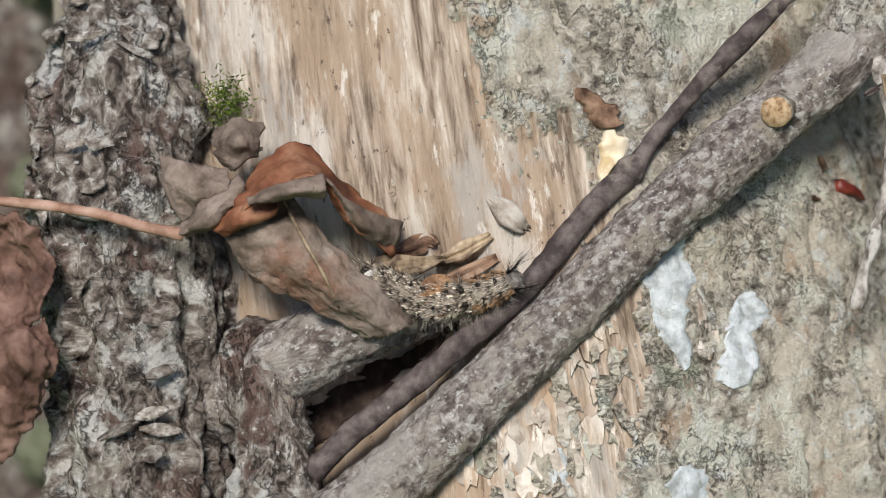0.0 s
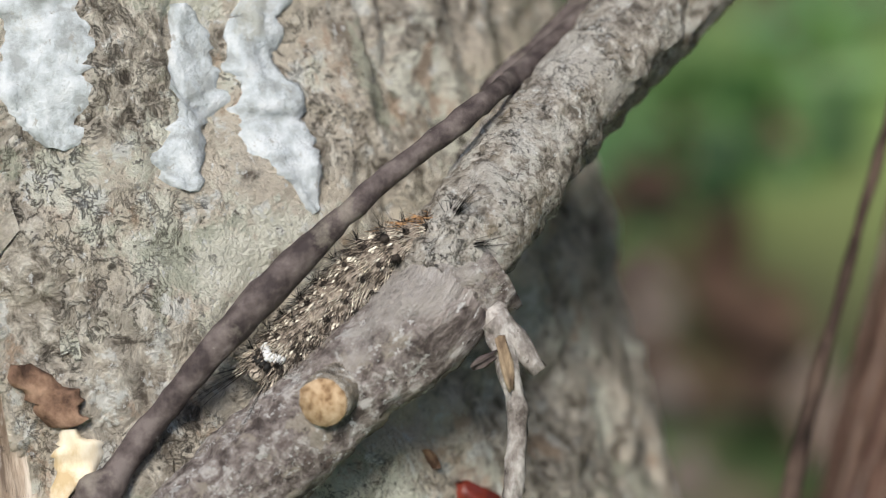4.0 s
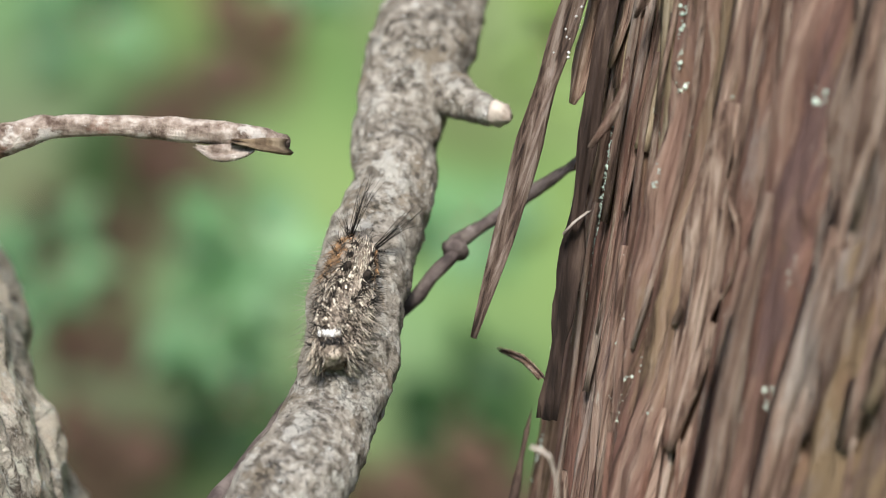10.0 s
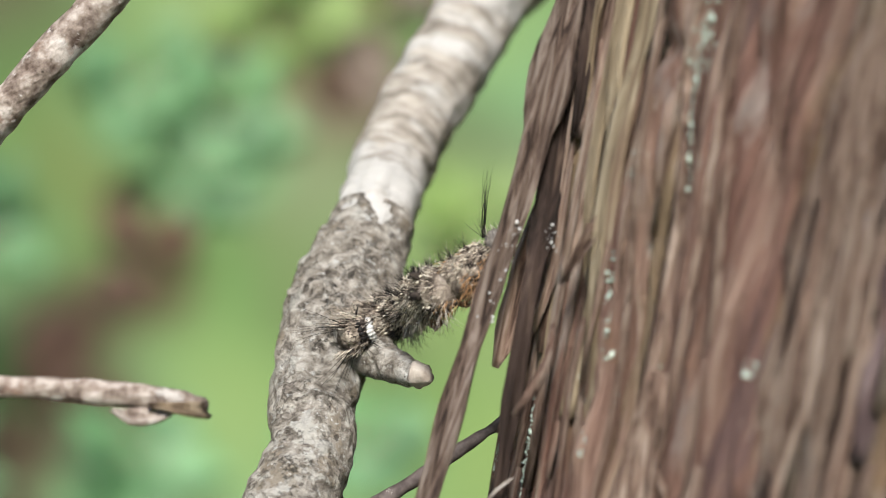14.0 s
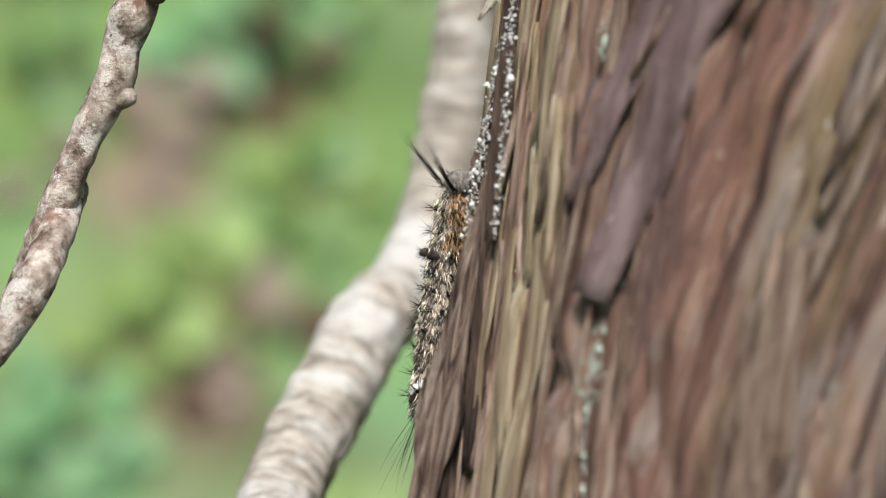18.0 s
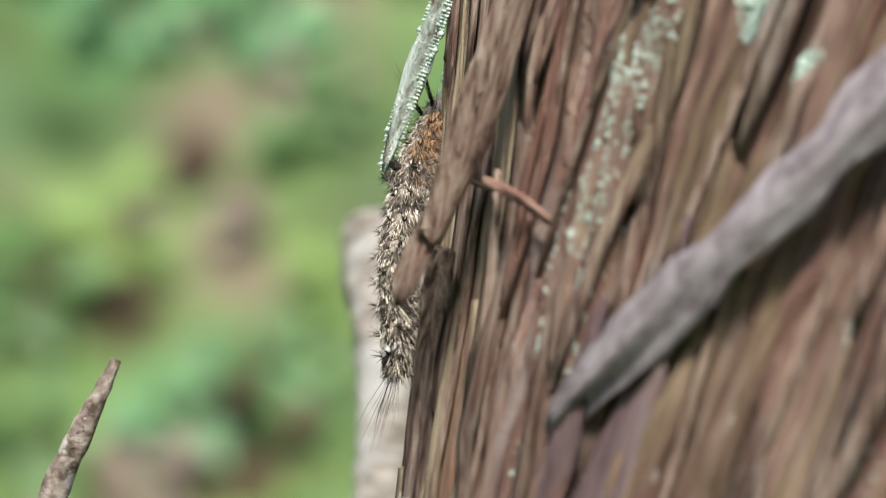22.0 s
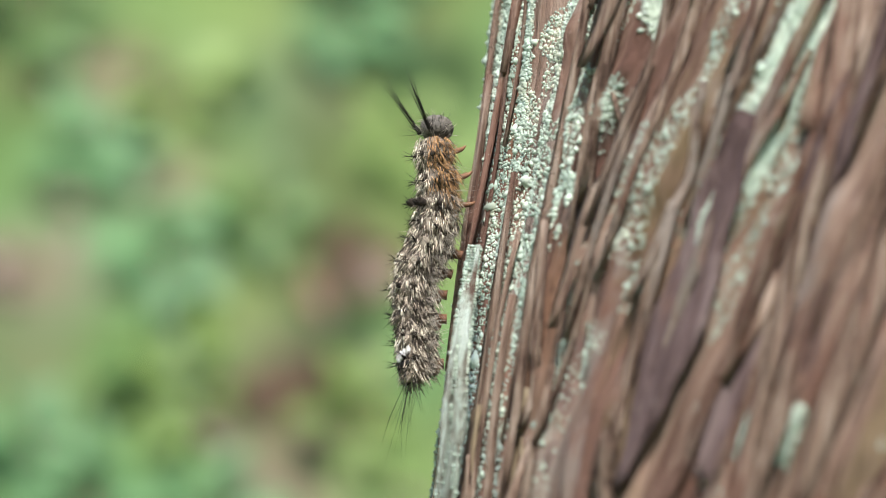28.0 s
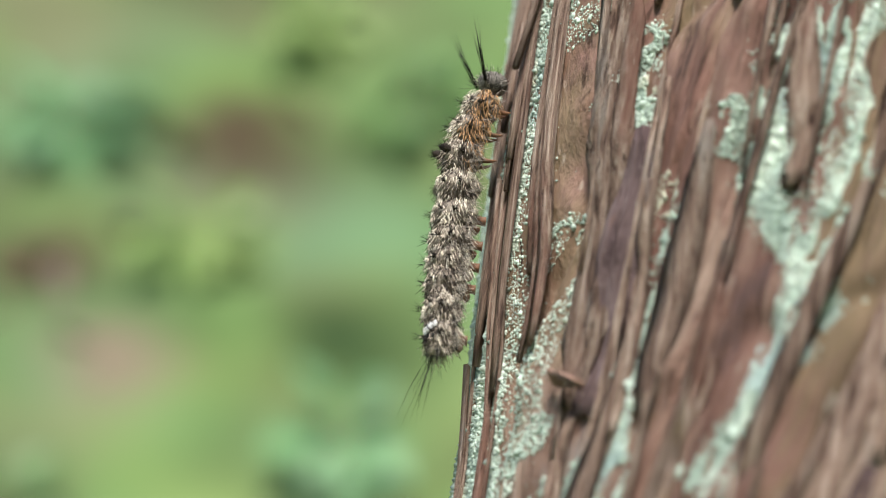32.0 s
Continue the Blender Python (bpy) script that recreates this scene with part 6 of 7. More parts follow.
    for rows, m, label, cat in (
        ([row((-0.02757, 0.24878, 0.36387), 0.0008), row((-0.02167, 0.24469, 0.36675), 0.0022), row((-0.01609, 0.24428, 0.36803), 0.0020), row((-0.01218, 0.24570, 0.36850), 0.0006)], M_CHIP, "tan splinter of wood lying beside the leaf", "wood chip"),
        ([row((-0.01788, 0.24053, 0.36331), 0.0018), row((-0.01453, 0.23817, 0.36522), 0.0030), row((-0.01119, 0.23949, 0.36551), 0.0026), row((-0.01008, 0.24144, 0.36490), 0.0010)], M_ORANGECHIP, "orange-brown chip of rotten wood", "wood chip"),
        ([row((-0.02198, 0.25051, 0.36695), 0.0006), row((-0.01814, 0.24923, 0.36874), 0.0016), row((-0.01490, 0.25000, 0.37011), 0.0020), row((-0.01332, 0.24942, 0.36905), 0.0010)], M_CHIPDARK, "small dark brown bark crumb", "bark"),
        ([row((-0.01351, 0.24799, 0.36645), 0.0006), row((-0.00880, 0.24707, 0.36888), 0.0016), row((-0.00418, 0.24842, 0.37130), 0.0008)], M_CHIP, "tan splinter of wood lying beside the leaf", "wood chip"),
        ([row((-0.01250, 0.24470, 0.36461), 0.0010), row((-0.00788, 0.24560, 0.36621), 0.0016), row((-0.00326, 0.24674, 0.36822), 0.0010)], M_CHIPDARK, "dark strip of rotten bark", "bark"),
        ([row((-0.00436, 0.25111, 0.37636), 0.0010), row((-0.00183, 0.24847, 0.37569), 0.0026), row((0.00000, 0.24759, 0.37407), 0.0020), row((0.00136, 0.24890, 0.37230), 0.0008)], M_FLAKE, "pale grey knob of bark on the bare wood", "bark"),
    ):
        ob = part("wood_chip", *ribbon(rows, (0.1, -0.85, 0.5), 0.0014, len(label), 0.0006, 8, 0.2), m)
        tagged(ob, label, cat)
    rs = np.random.RandomState(3)
    c = np.array((-0.04869, 0.26553, 0.38814))
    v, f = [], []
    pieces = []
    for i in range(420):
        p = c + rs.normal(0, 1, 3) * np.array([0.0020, 0.0012, 0.0022])
        d = rs.normal(0, 1, 3) + np.array([0, -0.6, 0.6])
        d /= np.linalg.norm(d)
        s = np.cross(d, (1, 0.2, 0.1))
        s /= np.linalg.norm(s)
        L, w = rs.uniform(0.0008, 0.0018), 0.00018
        pieces.append(([p - s * w, p + s * w, p + np.cross(s, d) * w, p + d * L], [(0, 1, 3), (1, 2, 3), (2, 0, 3), (0, 2, 1)]))
    ob = part("moss_tuft", *joined(pieces), M_MOSS)
    tagged(ob, "small tuft of green moss between branch and trunk", "moss", kind="stuff")


M_STALK = surface("leaf_stalk", [(0.14, 0.07, 0.045), (0.30, 0.18, 0.13), (0.42, 0.28, 0.22)], 160, bump=0.3, depth=0.0003, rough=0.6)
M_LEAFDARK = surface("dark_dry_leaf", [(0.06, 0.032, 0.024), (0.15, 0.085, 0.065), (0.24, 0.15, 0.12)], 110, bump=0.5, depth=0.0005, rough=0.6)
M_ORANGECHIP = surface("rotten_wood", [(0.13, 0.07, 0.04), (0.33, 0.19, 0.10), (0.47, 0.31, 0.19)], 320, bump=0.6, depth=0.0005)


# ---- the caterpillar ----
# Its way: the middle line of its body, and which way its back looks.
WAY = [
    ((-0.03301, 0.24602, 0.36867), (0.0, -0.8, 0.6)),
    ((-0.02462, 0.24352, 0.36611), (0.0, -0.8, 0.6)),
    ((-0.01256, 0.23903, 0.36405), (0.0, -0.8, 0.6)),
    ((0.00052, 0.23986, 0.36897), (-0.1, -0.85, 0.5)),
    ((0.01330, 0.24518, 0.37435), (-0.15, -0.85, 0.5)),
    ((0.02955, 0.25034, 0.38334), (-0.2, -0.85, 0.5)),
    ((0.03428, 0.25825, 0.38948), (-0.25, -0.85, 0.45)),
    ((0.04145, 0.26402, 0.39524), (-0.3, -0.85, 0.4)),
    ((0.04823, 0.26875, 0.40019), (-0.35, -0.85, 0.4)),
    ((0.05812, 0.26911, 0.40540), (-0.3, -0.9, 0.35)),
    ((0.06361, 0.27324, 0.40702), (-0.2, -0.95, 0.25)),
    ((0.06908, 0.28637, 0.41434), (-0.15, -0.95, 0.2)),
    ((0.07321, 0.29204, 0.41785), (-0.1, -0.95, 0.2)),
]
WAY += [
    ((0.08190, 0.30034, 0.41945), (-0.1, -0.95, 0.2)),
    ((0.08720, 0.30453, 0.42294), (-0.05, -0.95, 0.15)),
    ((0.09186, 0.30990, 0.42656), (0.0, -0.95, 0.15)),
    ((0.09610, 0.31538, 0.43277), (0.0, -0.95, 0.15)),
    ((0.09605, 0.32382, 0.43769), (0.0, -0.95, 0.15)),
    ((0.09857, 0.32886, 0.44186), (0.0, -0.95, 0.15)),
    ((0.10256, 0.33501, 0.44667), (0.0, -0.95, 0.15)),
    ((0.10468, 0.34210, 0.45703), (0.0, -0.95, 0.1)),
    ((0.10873, 0.34635, 0.45971), (0.1, -0.95, 0.1)),
    ((0.11591, 0.34879, 0.46115), (-0.1, -0.9, 0.3)),
    ((0.11748, 0.33346, 0.46598), (-0.4, -0.7, 0.5)),
    ((0.12147, 0.33519, 0.46859), (-0.7, -0.5, 0.3)),
    ((0.12516, 0.33597, 0.47225), (-0.98, -0.10, 0.1)),
    ((0.12703, 0.33663, 0.47842), (-0.98, -0.10, 0.1)),
    ((0.13066, 0.34197, 0.48947), (-0.98, -0.10, 0.1)),
]
WAY += [
    ((0.13335, 0.34224, 0.49952), (-0.98, -0.10, 0.1)),
    ((0.13462, 0.34031, 0.52102), (-0.98, -0.10, 0.1)),
    ((0.13750, 0.33972, 0.52914), (-0.98, -0.10, 0.1)),
    ((0.13994, 0.34008, 0.54709), (-0.98, -0.10, 0.1)),
    ((0.14220, 0.33874, 0.55424), (-0.98, -0.10, 0.1)),
    ((0.14314, 0.34237, 0.56593), (-0.98, -0.10, 0.1)),
    ((0.15035, 0.35172, 0.58286), (-0.98, -0.10, 0.1)),
    ((0.15232, 0.35234, 0.59227), (-0.98, -0.10, 0.1)),
    ((0.15350, 0.34899, 0.61654), (-0.98, -0.10, 0.1)),
    ((0.15436, 0.34698, 0.62905), (-0.98, -0.10, 0.1)),
    ((0.15609, 0.34988, 0.64794), (-0.98, -0.10, 0.1)),
    ((0.15860, 0.34803, 0.65874), (-0.98, -0.10, 0.1)),
    ((0.15856, 0.34683, 0.66869), (-0.98, -0.10, 0.1)),
    ((0.16331, 0.34796, 0.68334), (-0.98, -0.10, 0.1)),
    ((0.16319, 0.34854, 0.69158), (-0.98, -0.10, 0.1)),
]
WAY += [
    ((0.16998, 0.35008, 0.73021), (-0.98, -0.10, 0.1)),
    ((0.17447, 0.34910, 0.74512), (-0.98, -0.10, 0.1)),
    ((0.17762, 0.34826, 0.75801), (-0.98, -0.10, 0.1)),
]
# How far its tail and its head have come along the way, and how far they lean aside, in metres.
CRAWL = [
    (0, 0.0091, 0.0345, 0.0002, -0.0006),
    (0.5, 0.0185, 0.0417, 0.0017, -0.0002),
    (1, 0.0263, 0.0513, -0.0008, -0.0000),
    (1.5, 0.0370, 0.0593, 0.0007, 0.0009),
    (2, 0.0479, 0.0706, 0.0009, -0.0001),
    (2.5, 0.0586, 0.0830, 0.0019, -0.0027),
    (3, 0.0681, 0.0927, 0.0032, -0.0002),
    (3.5, 0.0777, 0.1029, 0.0025, -0.0016),
    (4, 0.0855, 0.1108, 0.0006, -0.0014),
    (4.5, 0.0958, 0.1192, -0.0005, -0.0029),
    (6.5, 0.1295, 0.1454, -0.0001, 0.0007),
    (7, 0.1354, 0.1542, 0.0017, 0.0016),
    (7.5, 0.1454, 0.1652, -0.0010, -0.0001),
    (8, 0.1560, 0.1732, -0.0001, 0.0001),
    (8.5, 0.1634, 0.1795, 0.0015, 0.0003),
    (9, 0.1707, 0.1820, 0.0022, -0.0044),
    (9.5, 0.1763, 0.1963, 0.0027, -0.0054),
    (10, 0.1850, 0.1994, 0.0026, 0.0009),
]
CRAWL += [
    (10.5, 0.1925, 0.2069, 0.0010, -0.0021),
    (11, 0.1982, 0.2099, -0.0002, -0.0026),
    (11.5, 0.2018, 0.2178, 0.0012, -0.0000),
    (12, 0.2099, 0.2234, 0.0028, 0.0015),
    (12.5, 0.2166, 0.2316, 0.0007, 0.0024),
    (13, 0.2213, 0.2420, -0.0011, 0.0007),
    (13.5, 0.2221, 0.2576, -0.0008, -0.0012),
    (15.5, 0.2464, 0.2694, -0.0030, 0.0002),
    (16.2, 0.2584, 0.2789, -0.0005, 0.0015),
    (17, 0.2661, 0.2921, -0.0000, -0.0001),
    (17.6, 0.2764, 0.3010, -0.0005, -0.0013),
    (18.3, 0.2870, 0.3114, -0.0001, -0.0022),
    (19, 0.2964, 0.3229, 0.0006, 0.0001),
    (19.6, 0.3058, 0.3323, -0.0011, -0.0016),
    (20.2, 0.3148, 0.3443, -0.0017, -0.0008),
    (20.8, 0.3257, 0.3537, 0.0006, -0.0009),
    (21.4, 0.3369, 0.3685, -0.0001, -0.0014),
    (22, 0.3483, 0.3802, 0.0016, -0.0018),
]
CRAWL += [
    (23, 0.3646, 0.3924, 0.0003, -0.0011),
    (23.4, 0.3739, 0.3991, 0.0004, -0.0015),
    (24.1, 0.3871, 0.4113, -0.0002, -0.0040),
    (24.8, 0.3984, 0.4242, -0.0020, -0.0031),
    (25.5, 0.4062, 0.4332, 0.0001, 0.0002),
    (27.5, 0.4306, 0.4592, 0.0034, 0.0001),
    (28, 0.4402, 0.4686, -0.0006, 0.0013),
    (28.5, 0.4492, 0.4761, -0.0003, 0.0003),
    (29, 0.4559, 0.4848, 0.0000, -0.0001),
    (29.5, 0.4641, 0.4941, 0.0001, -0.0019),
    (30, 0.4721, 0.5037, -0.0010, -0.0029),
    (30.5, 0.4813, 0.5141, 0.0016, -0.0030),
    (31, 0.4911, 0.5255, -0.0002, -0.0021),
    (31.5, 0.5012, 0.5370, 0.0013, 0.0003),
    (32, 0.5107, 0.5473, -0.0020, -0.0000),
]
SEGMENTS = 11


def hairs(rng, base, out, spread, count, length, width):
    """A tuft of tapered bristles from one place."""
    pieces = []
    out = Vector(out).normalized()
    for i in range(count):
        d = (out + Vector((rng.gauss(0, 1), rng.gauss(0, 1), rng.gauss(0, 1))) * spread).normalized()
        s = d.cross(Vector((0.31, 0.2, 0.93))).normalized()
        q = d.cross(s)
        L = length * rng.uniform(0.55, 1.15)
        b = Vector(base) + s * rng.gauss(0, width * 3) + q * rng.gauss(0, width * 3)
        bend = (d + Vector((0, 0, -0.35)) * rng.uniform(-0.3, 0.5) + s * rng.gauss(0, 0.2)).normalized()
        m, tip = b + d * L * 0.55, b + d * L * 0.55 + bend * L * 0.45
        w = width
        v = [b + s * w, b - s * 0.5 * w + q * 0.8 * w, b - s * 0.5 * w - q * 0.8 * w, m + s * 0.7 * w, m - s * 0.35 * w + q * 0.6 * w, m - s * 0.35 * w - q * 0.6 * w, tip]
        pieces.append(([tuple(x) for x in v], [(0, 1, 4, 3), (1, 2, 5, 4), (2, 0, 3, 5), (3, 4, 6), (4, 5, 6), (5, 3, 6), (2, 1, 0)]))
    return pieces


def bump_ball(centre, size, seed, n=10, m=14, rough=0.12):
    v, f = [], []
    rs = np.random.RandomState(seed)
    for i in range(n + 1):
        a = math.pi * i / n
        for j in range(m):
            b = 2 * math.pi * j / m
            k = 1 + rough * (rs.rand() - 0.5) * (0 < i < n)
            v.append((centre[0] + size[0] * math.cos(a) * k, centre[1] + size[1] * math.sin(a) * math.cos(b) * k, centre[2] + size[2] * math.sin(a) * math.sin(b) * k))
    f = [(i * m + j, (i + 1) * m + j, (i + 1) * m + (j + 1) % m, i * m + (j + 1) % m) for i in range(n) for j in range(m)]
    return v, f


def local_part(name, pieces, material, parent, label=""):
    v, f = joined(pieces)
    ob = new(name, mesh_of(name, v, f, material))
    ob.parent = parent
    if label:
        ob["label"] = label
    return ob


def caterpillar():
    """Segments along x (head end at +x), back towards +z."""
    body = thing("caterpillar", (0, 0, 0), "hairy grey-brown caterpillar with an orange collar and white tail spot", "caterpillar")
    parts = []
    rng = random.Random(2)
    for i in range(SEGMENTS):
        t = i / (SEGMENTS - 1)
        r = 0.0024 * (0.72 + 0.42 * math.sin(math.pi * (0.12 + 0.80 * t)))
        collar = i in (SEGMENTS - 3, SEGMENTS - 2)
        head = i == SEGMENTS - 1
        tail = i == 0
        if head:
            seg = local_part("head", [bump_ball((0.0004, 0, -0.0002), (0.0016, 0.0019, 0.0020), 70, 12, 18, 0.05)], M_HEAD, body, "round grey head")
        else:
            skin = [bump_ball((0, 0, 0), (0.0022, r, r), i, 12, 20, 0.16)]
            seg = local_part("segment", skin, M_BODY, body, "orange-brown collar segment" if collar else "")
            for a in (-1.15, -0.5, 0.5, 1.15):
                a += rng.uniform(-0.1, 0.1)
                q = rng.uniform(0.0002, 0.00042)
                wart = local_part("wart", [bump_ball((0, r * math.sin(a), r * math.cos(a)), (q, q, q), 90 + i, 6, 8, 0.3)], M_BODYDARK, seg)
            coats = {M_DARKHAIR: [], M_MIDHAIR: [], M_CREAMHAIR: [], M_ORANGEHAIR: []}
            for k in range(560):
                a, x = rng.uniform(-2.4, 2.4), rng.uniform(-0.0021, 0.0021)
                q = r * math.sqrt(max(0.05, 1 - (x / 0.0030) ** 2)) * 0.99
                mark = float(fbm(np.array([abs(a) * 1.7 + 7 * i, (x + i * 0.004) * 520, i * 0.37]), 2))
                if collar and abs(a) > 0.75:
                    m = rng.choice([M_ORANGEHAIR, M_ORANGEHAIR, M_ORANGEHAIR, M_DARKHAIR])
                elif i == SEGMENTS - 4 and abs(a) > 1.3:
                    m = rng.choice([M_ORANGEHAIR, M_MIDHAIR, M_DARKHAIR])
                elif mark > 0.24 and not (tail and x < 0):
                    m = rng.choice([M_CREAMHAIR, M_CREAMHAIR, M_MIDHAIR])
                elif mark > -0.12:
                    m = rng.choice([M_MIDHAIR, M_MIDHAIR, M_DARKHAIR, M_CREAMHAIR if abs(a) > 0.9 else M_DARKHAIR])
                else:
                    m = rng.choice([M_DARKHAIR, M_DARKHAIR, M_MIDHAIR])
                low = abs(a) > 0.85
                coats[m] += hairs(rng, (x, q * math.sin(a), q * math.cos(a)), (-0.95, 0.42 * math.sin(a), 0.35 * math.cos(a) - 0.3 * low), 0.17 if low else 0.24, 1, rng.uniform(0.0012, 0.0023) if low else rng.uniform(0.0007, 0.0014), rng.uniform(0.000035, 0.00007))
            flecks = []
            for k in range(30):
                a, x = rng.choice((-1, 1)) * rng.choice((rng.gauss(0.32, 0.16), rng.gauss(0.85, 0.2), rng.gauss(1.45, 0.22), rng.gauss(1.95, 0.2))), rng.gauss(0.0003, 0.0009)
                if collar:
                    a = math.copysign(abs(rng.gauss(1.5, 0.18)), a)
                if tail and x < 0.0008:
                    continue
                q = r * math.sqrt(max(0.05, 1 - (x / 0.0030) ** 2)) * 1.09
                w = rng.uniform(0.00005, 0.00017)
                flecks.append(bump_ball((x, q * math.sin(a), q * math.cos(a)), (w * rng.uniform(1.2, 2.6), w, w * 0.8), k, 4, 6, 0.5))
            local_part("fleck_cover", flecks, M_ORANGEHAIR if collar else M_CREAMHAIR, seg, "orange flecks" if collar else "cream flecks")["kind"] = "stuff"
            for m, label in ((M_DARKHAIR, "dark brown lying hair"), (M_MIDHAIR, "grey-brown lying hair"), (M_CREAMHAIR, "cream lying hair"), (M_ORANGEHAIR, "orange-brown lying hair")):
                if coats[m]:
                    local_part("hair_coat", coats[m], m, seg, label)["kind"] = "stuff"
            for s in (-1, 1):
                if i >= SEGMENTS - 4:
                    local_part("leg", [tube([(0.0003, s * r * 0.35, -r * 0.75, 0.0004), (0.0005, s * r * 0.45, -r * 1.25, 0.00028), (0.0010, s * r * 0.35, -r * 1.6, 0.0001)], 7, 0.0003)], M_LEGS, seg)
                elif 2 <= i <= 5 or i == 0:
                    local_part("leg", [tube([(0, s * r * 0.4, -r * 0.6, 0.0007), (0, s * r * 0.5, -r * 1.15, 0.00055), (0, s * r * 0.55, -r * 1.3, 0.00065)], 8, 0.0003)], M_LEGS, seg)
        grey, black = [], []
        if not head:
            for s in (-1, 1):
                for x in (-0.0012, 0, 0.0012):
                    grey += hairs(rng, (x, s * r * 0.93, -0.1 * r), (-0.25, s * 0.9, -0.65), 0.34, 11 if not collar else 4, 0.0034, 0.000028)
                    grey += hairs(rng, (x, s * r * 0.8, 0.5 * r), (-0.3, s * 0.8, 0.35), 0.5, 4, 0.0020, 0.00002)
                for a in (0.5, 1.15):
                    black += hairs(rng, (0, s * r * math.sin(a), r * math.cos(a)), (0, s * math.sin(a), math.cos(a)), 0.5, 12, 0.0020, 0.00004)
        else:
            for k in range(150):
                a, x = rng.uniform(-2.2, 2.2), rng.uniform(-0.0012, 0.0016)
                q = 0.0019 * math.sqrt(max(0.05, 1 - ((x - 0.0004) / 0.0018) ** 2))
                (grey if k % 5 < 3 else black).extend(hairs(rng, (x, q * math.sin(a), q * math.cos(a) - 0.0002), (0.5, math.sin(a), math.cos(a)), 0.4, 1, rng.uniform(0.0006, 0.0016), 0.000032))
            for s in (-1, 1):
                black += hairs(rng, (-0.0002, s * 0.0014, 0.0013), (0.85, s * 0.30, 0.62), 0.06, 16, 0.0082, 0.000045)
                black += hairs(rng, (-0.0002, s * 0.0014, 0.0010), (0.5, s * 0.8, 0.6), 0.15, 8, 0.0035, 0.00004)
        if tail:
            for s in (-1, 1):
                black += hairs(rng, (-0.0008, s * 0.0010, 0.0006), (-0.9, s * 0.35, 0.15), 0.12, 10, 0.0105, 0.000035)
            local_part("white_spot", [bump_ball((0.0003 + 0.0007 * abs(y), y * 0.0012, r * (1.08 - 0.30 * y * y)), (0.00055, 0.0003, 0.0003), 200 + k, 6, 8, 0.3) for k, y in enumerate((-1, -0.66, -0.33, 0, 0.33, 0.66, 1))], M_PALESPOT, seg, "white scaly tail spot")
            local_part("dark_patch", [bump_ball((-0.0006, y * 0.0010, r * (0.98 - 0.2 * y * y)), (0.00055, 0.0004, 0.00035), 210 + k, 6, 8, 0.3) for k, y in enumerate((-1, -0.5, 0, 0.5, 1))], M_BLACK, seg, "black patch behind the white spot")
            local_part("tail_tip", [bump_ball((-0.0017, 0, r * 0.55), (0.0007, 0.0009, 0.0006), 216, 8, 10, 0.2)], M_MIDHAIR, seg, "tan tail tip")
        if i == SEGMENTS - 4:
            for s in (-1, 1):
                black += hairs(rng, (0, s * 0.0012, r * 1.05), (-0.15, s * 0.45, 1), 0.5, 36, 0.0016, 0.00004)
            local_part("dark_hump", [bump_ball((0, s * 0.0012, r * 1.08), (0.0005, 0.0005, 0.0008), 220, 8, 10, 0.35) for s in (-1, 1)], M_BODYDARK, seg, "pair of black tufted humps")
        if grey:
            local_part("hair_fringe", grey, M_GREYHAIR, seg, "long pale grey side hair")["kind"] = "stuff"
        if black:
            local_part("bristle_tuft", black, M_BLACK, seg, "short black bristles")["kind"] = "stuff"
        parts.append(seg)
    return body, parts


M_BODYDARK = surface("dark_wart", [(0.02, 0.016, 0.014), (0.07, 0.055, 0.045)], 1500, bump=0.5, depth=0.0002)
M_LEGS = surface("fleshy_legs", [(0.16, 0.075, 0.045), (0.32, 0.17, 0.10)], 900, bump=0.2, depth=0.0002, rough=0.5)


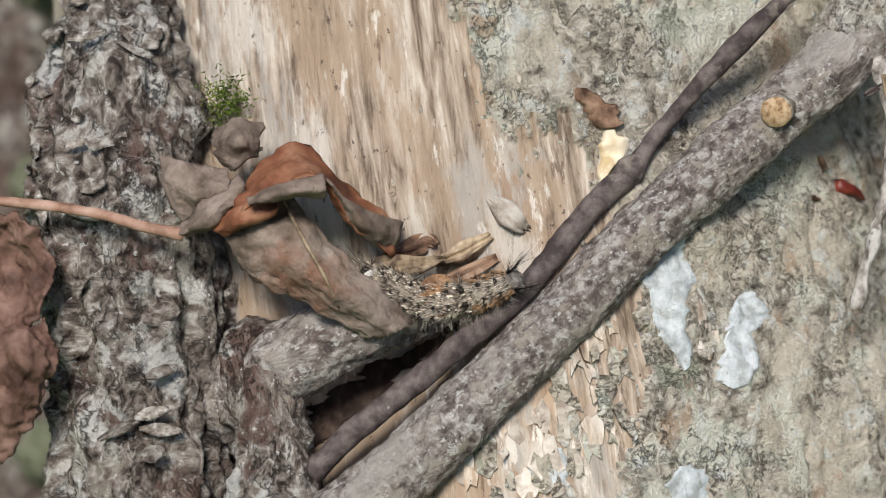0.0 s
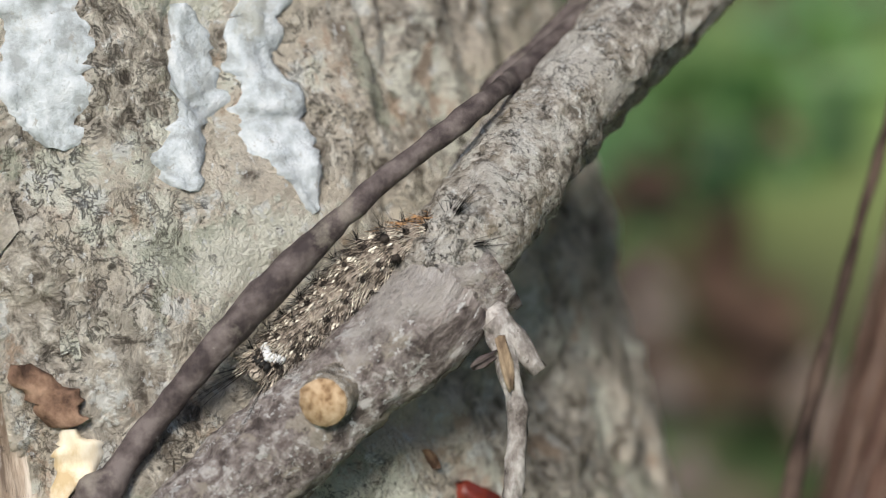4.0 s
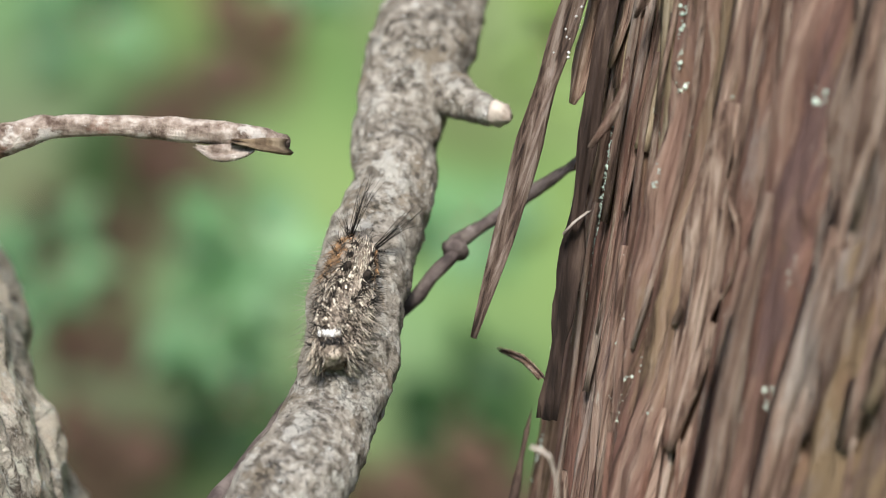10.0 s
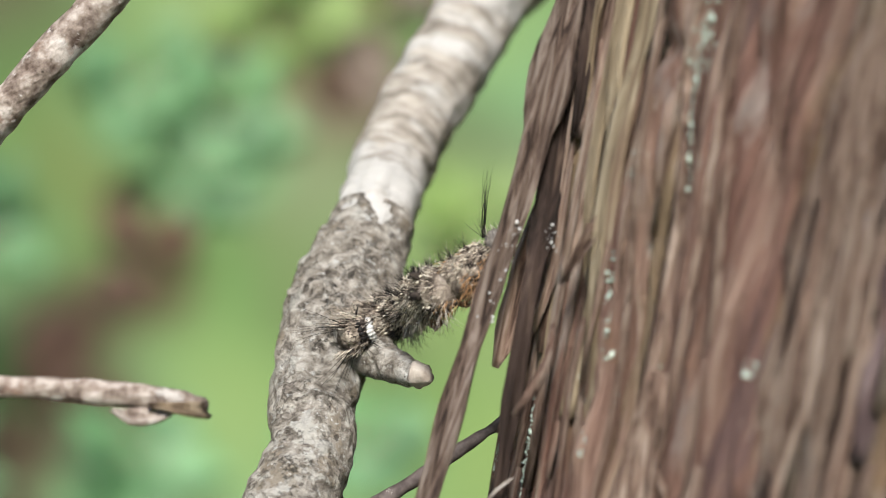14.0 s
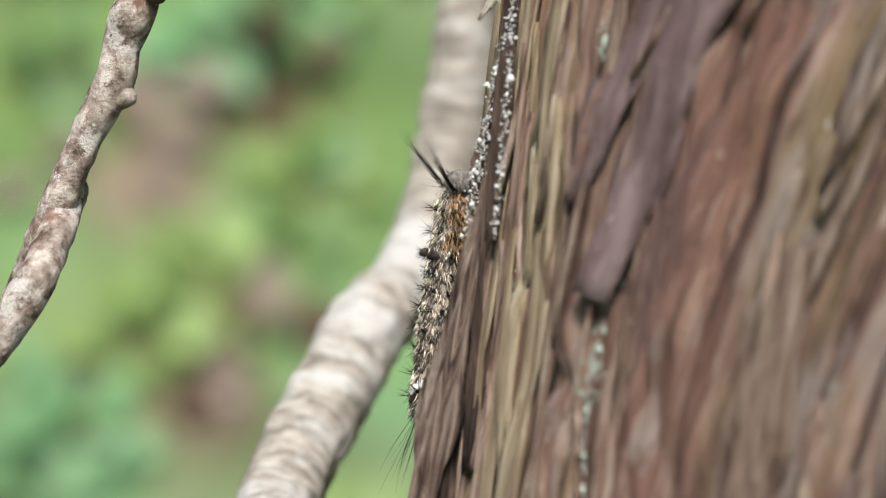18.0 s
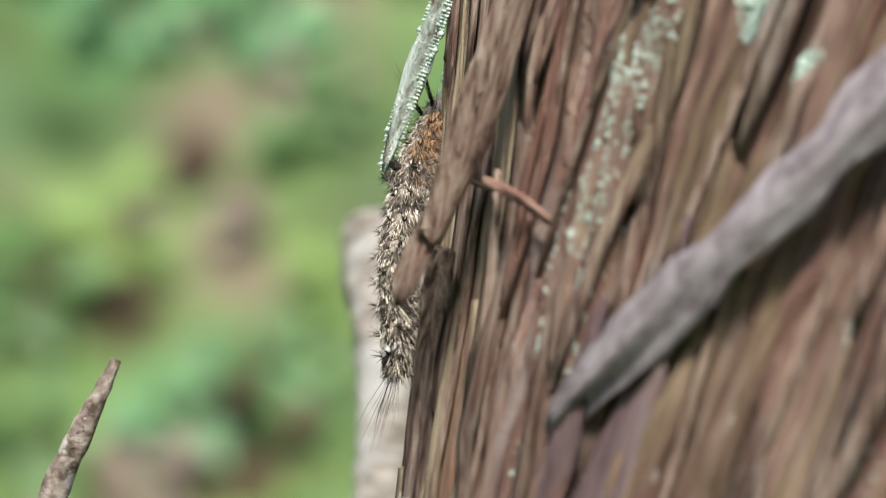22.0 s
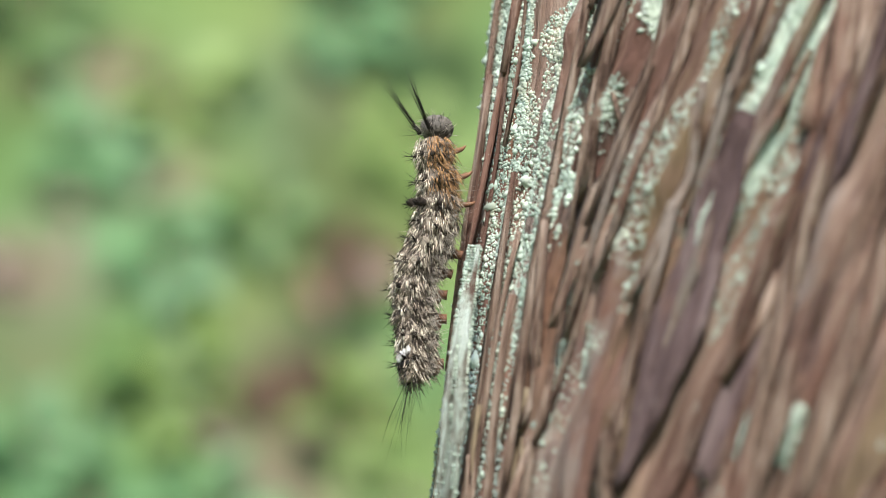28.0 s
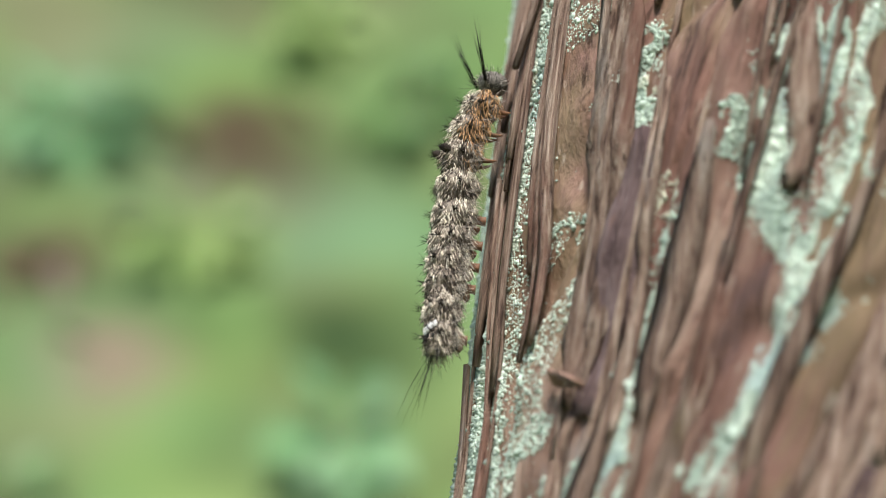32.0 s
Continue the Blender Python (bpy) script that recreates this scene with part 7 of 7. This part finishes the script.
def way_tools():
    pts = np.array([(*p, *n) for p, n in WAY])
    q = spline(pts, 0.0006)
    s = np.concatenate([[0], np.cumsum(np.linalg.norm(np.diff(q[:, :3], axis=0), axis=1))])

    def at(d):
        return np.array([np.interp(d, s, q[:, i]) for i in range(6)])

    return at, s[-1]


def body_pose(at, d, span=0.0016):
    here = at(d)
    run = Vector(at(d + span)[:3] - at(d - span)[:3]).normalized()
    up = Vector(here[3:])
    up = (up - run * up.dot(run)).normalized()
    side = up.cross(run)
    m = Matrix((run, side, up)).transposed().to_4x4()
    m.translation = here[:3]
    return m, up


def motions():
    """The caterpillar crawls: its body goes along the way, and a wave of stretching runs through its segments."""
    at, total = way_tools()
    body_rows, seg_rows = [], [[] for _ in SEGS]
    tt, tails, heads, tail_off, head_off = (np.array([r[i] for r in CRAWL]) for i in range(5))
    for k in range(65):
        t = k * 0.5
        a, b = np.interp(t, tt, tails), np.interp(t, tt, heads)
        root, up = body_pose(at, (a + b) / 2, 0.006)
        body_rows.append((t, root))
        for i in range(len(SEGS)):
            u = i / (len(SEGS) - 1)
            wave = 0.35 * math.sin(2 * math.pi * (u * 1.2 - t * 0.9)) * u * (1 - u)
            d = a + (b - a) * (u + 0.25 * wave)
            m, up = body_pose(at, d)
            lean = np.interp(t, tt, head_off) * max(0, 2 * u - 1) ** 1.5 + np.interp(t, tt, tail_off) * max(0, 1 - 2 * u) ** 1.5
            side = Vector(m.col[1][:3])
            m.translation = m.translation + side * lean
            m.translation = m.translation + up * (0.0007 * max(0, math.sin(2 * math.pi * (u * 1.4 - t * 0.9))) * 4 * u * (1 - u))
            seg_rows[i].append((t, root.inverted() @ m))
    walk(CATERPILLAR, body_rows)
    for seg, rows in zip(SEGS, seg_rows):
        walk(seg, rows)


# ---- building ----
ground()
undergrowth()
woods()
TRUNK, SHAGGY = trunks()
branches()
debris()
CATERPILLAR, SEGS = caterpillar()
cam.data.dof.focus_object = CATERPILLAR
loose_strips()
specks()
crusts()
trunk_a_details()
flank_plates()
random_strips()
motions()
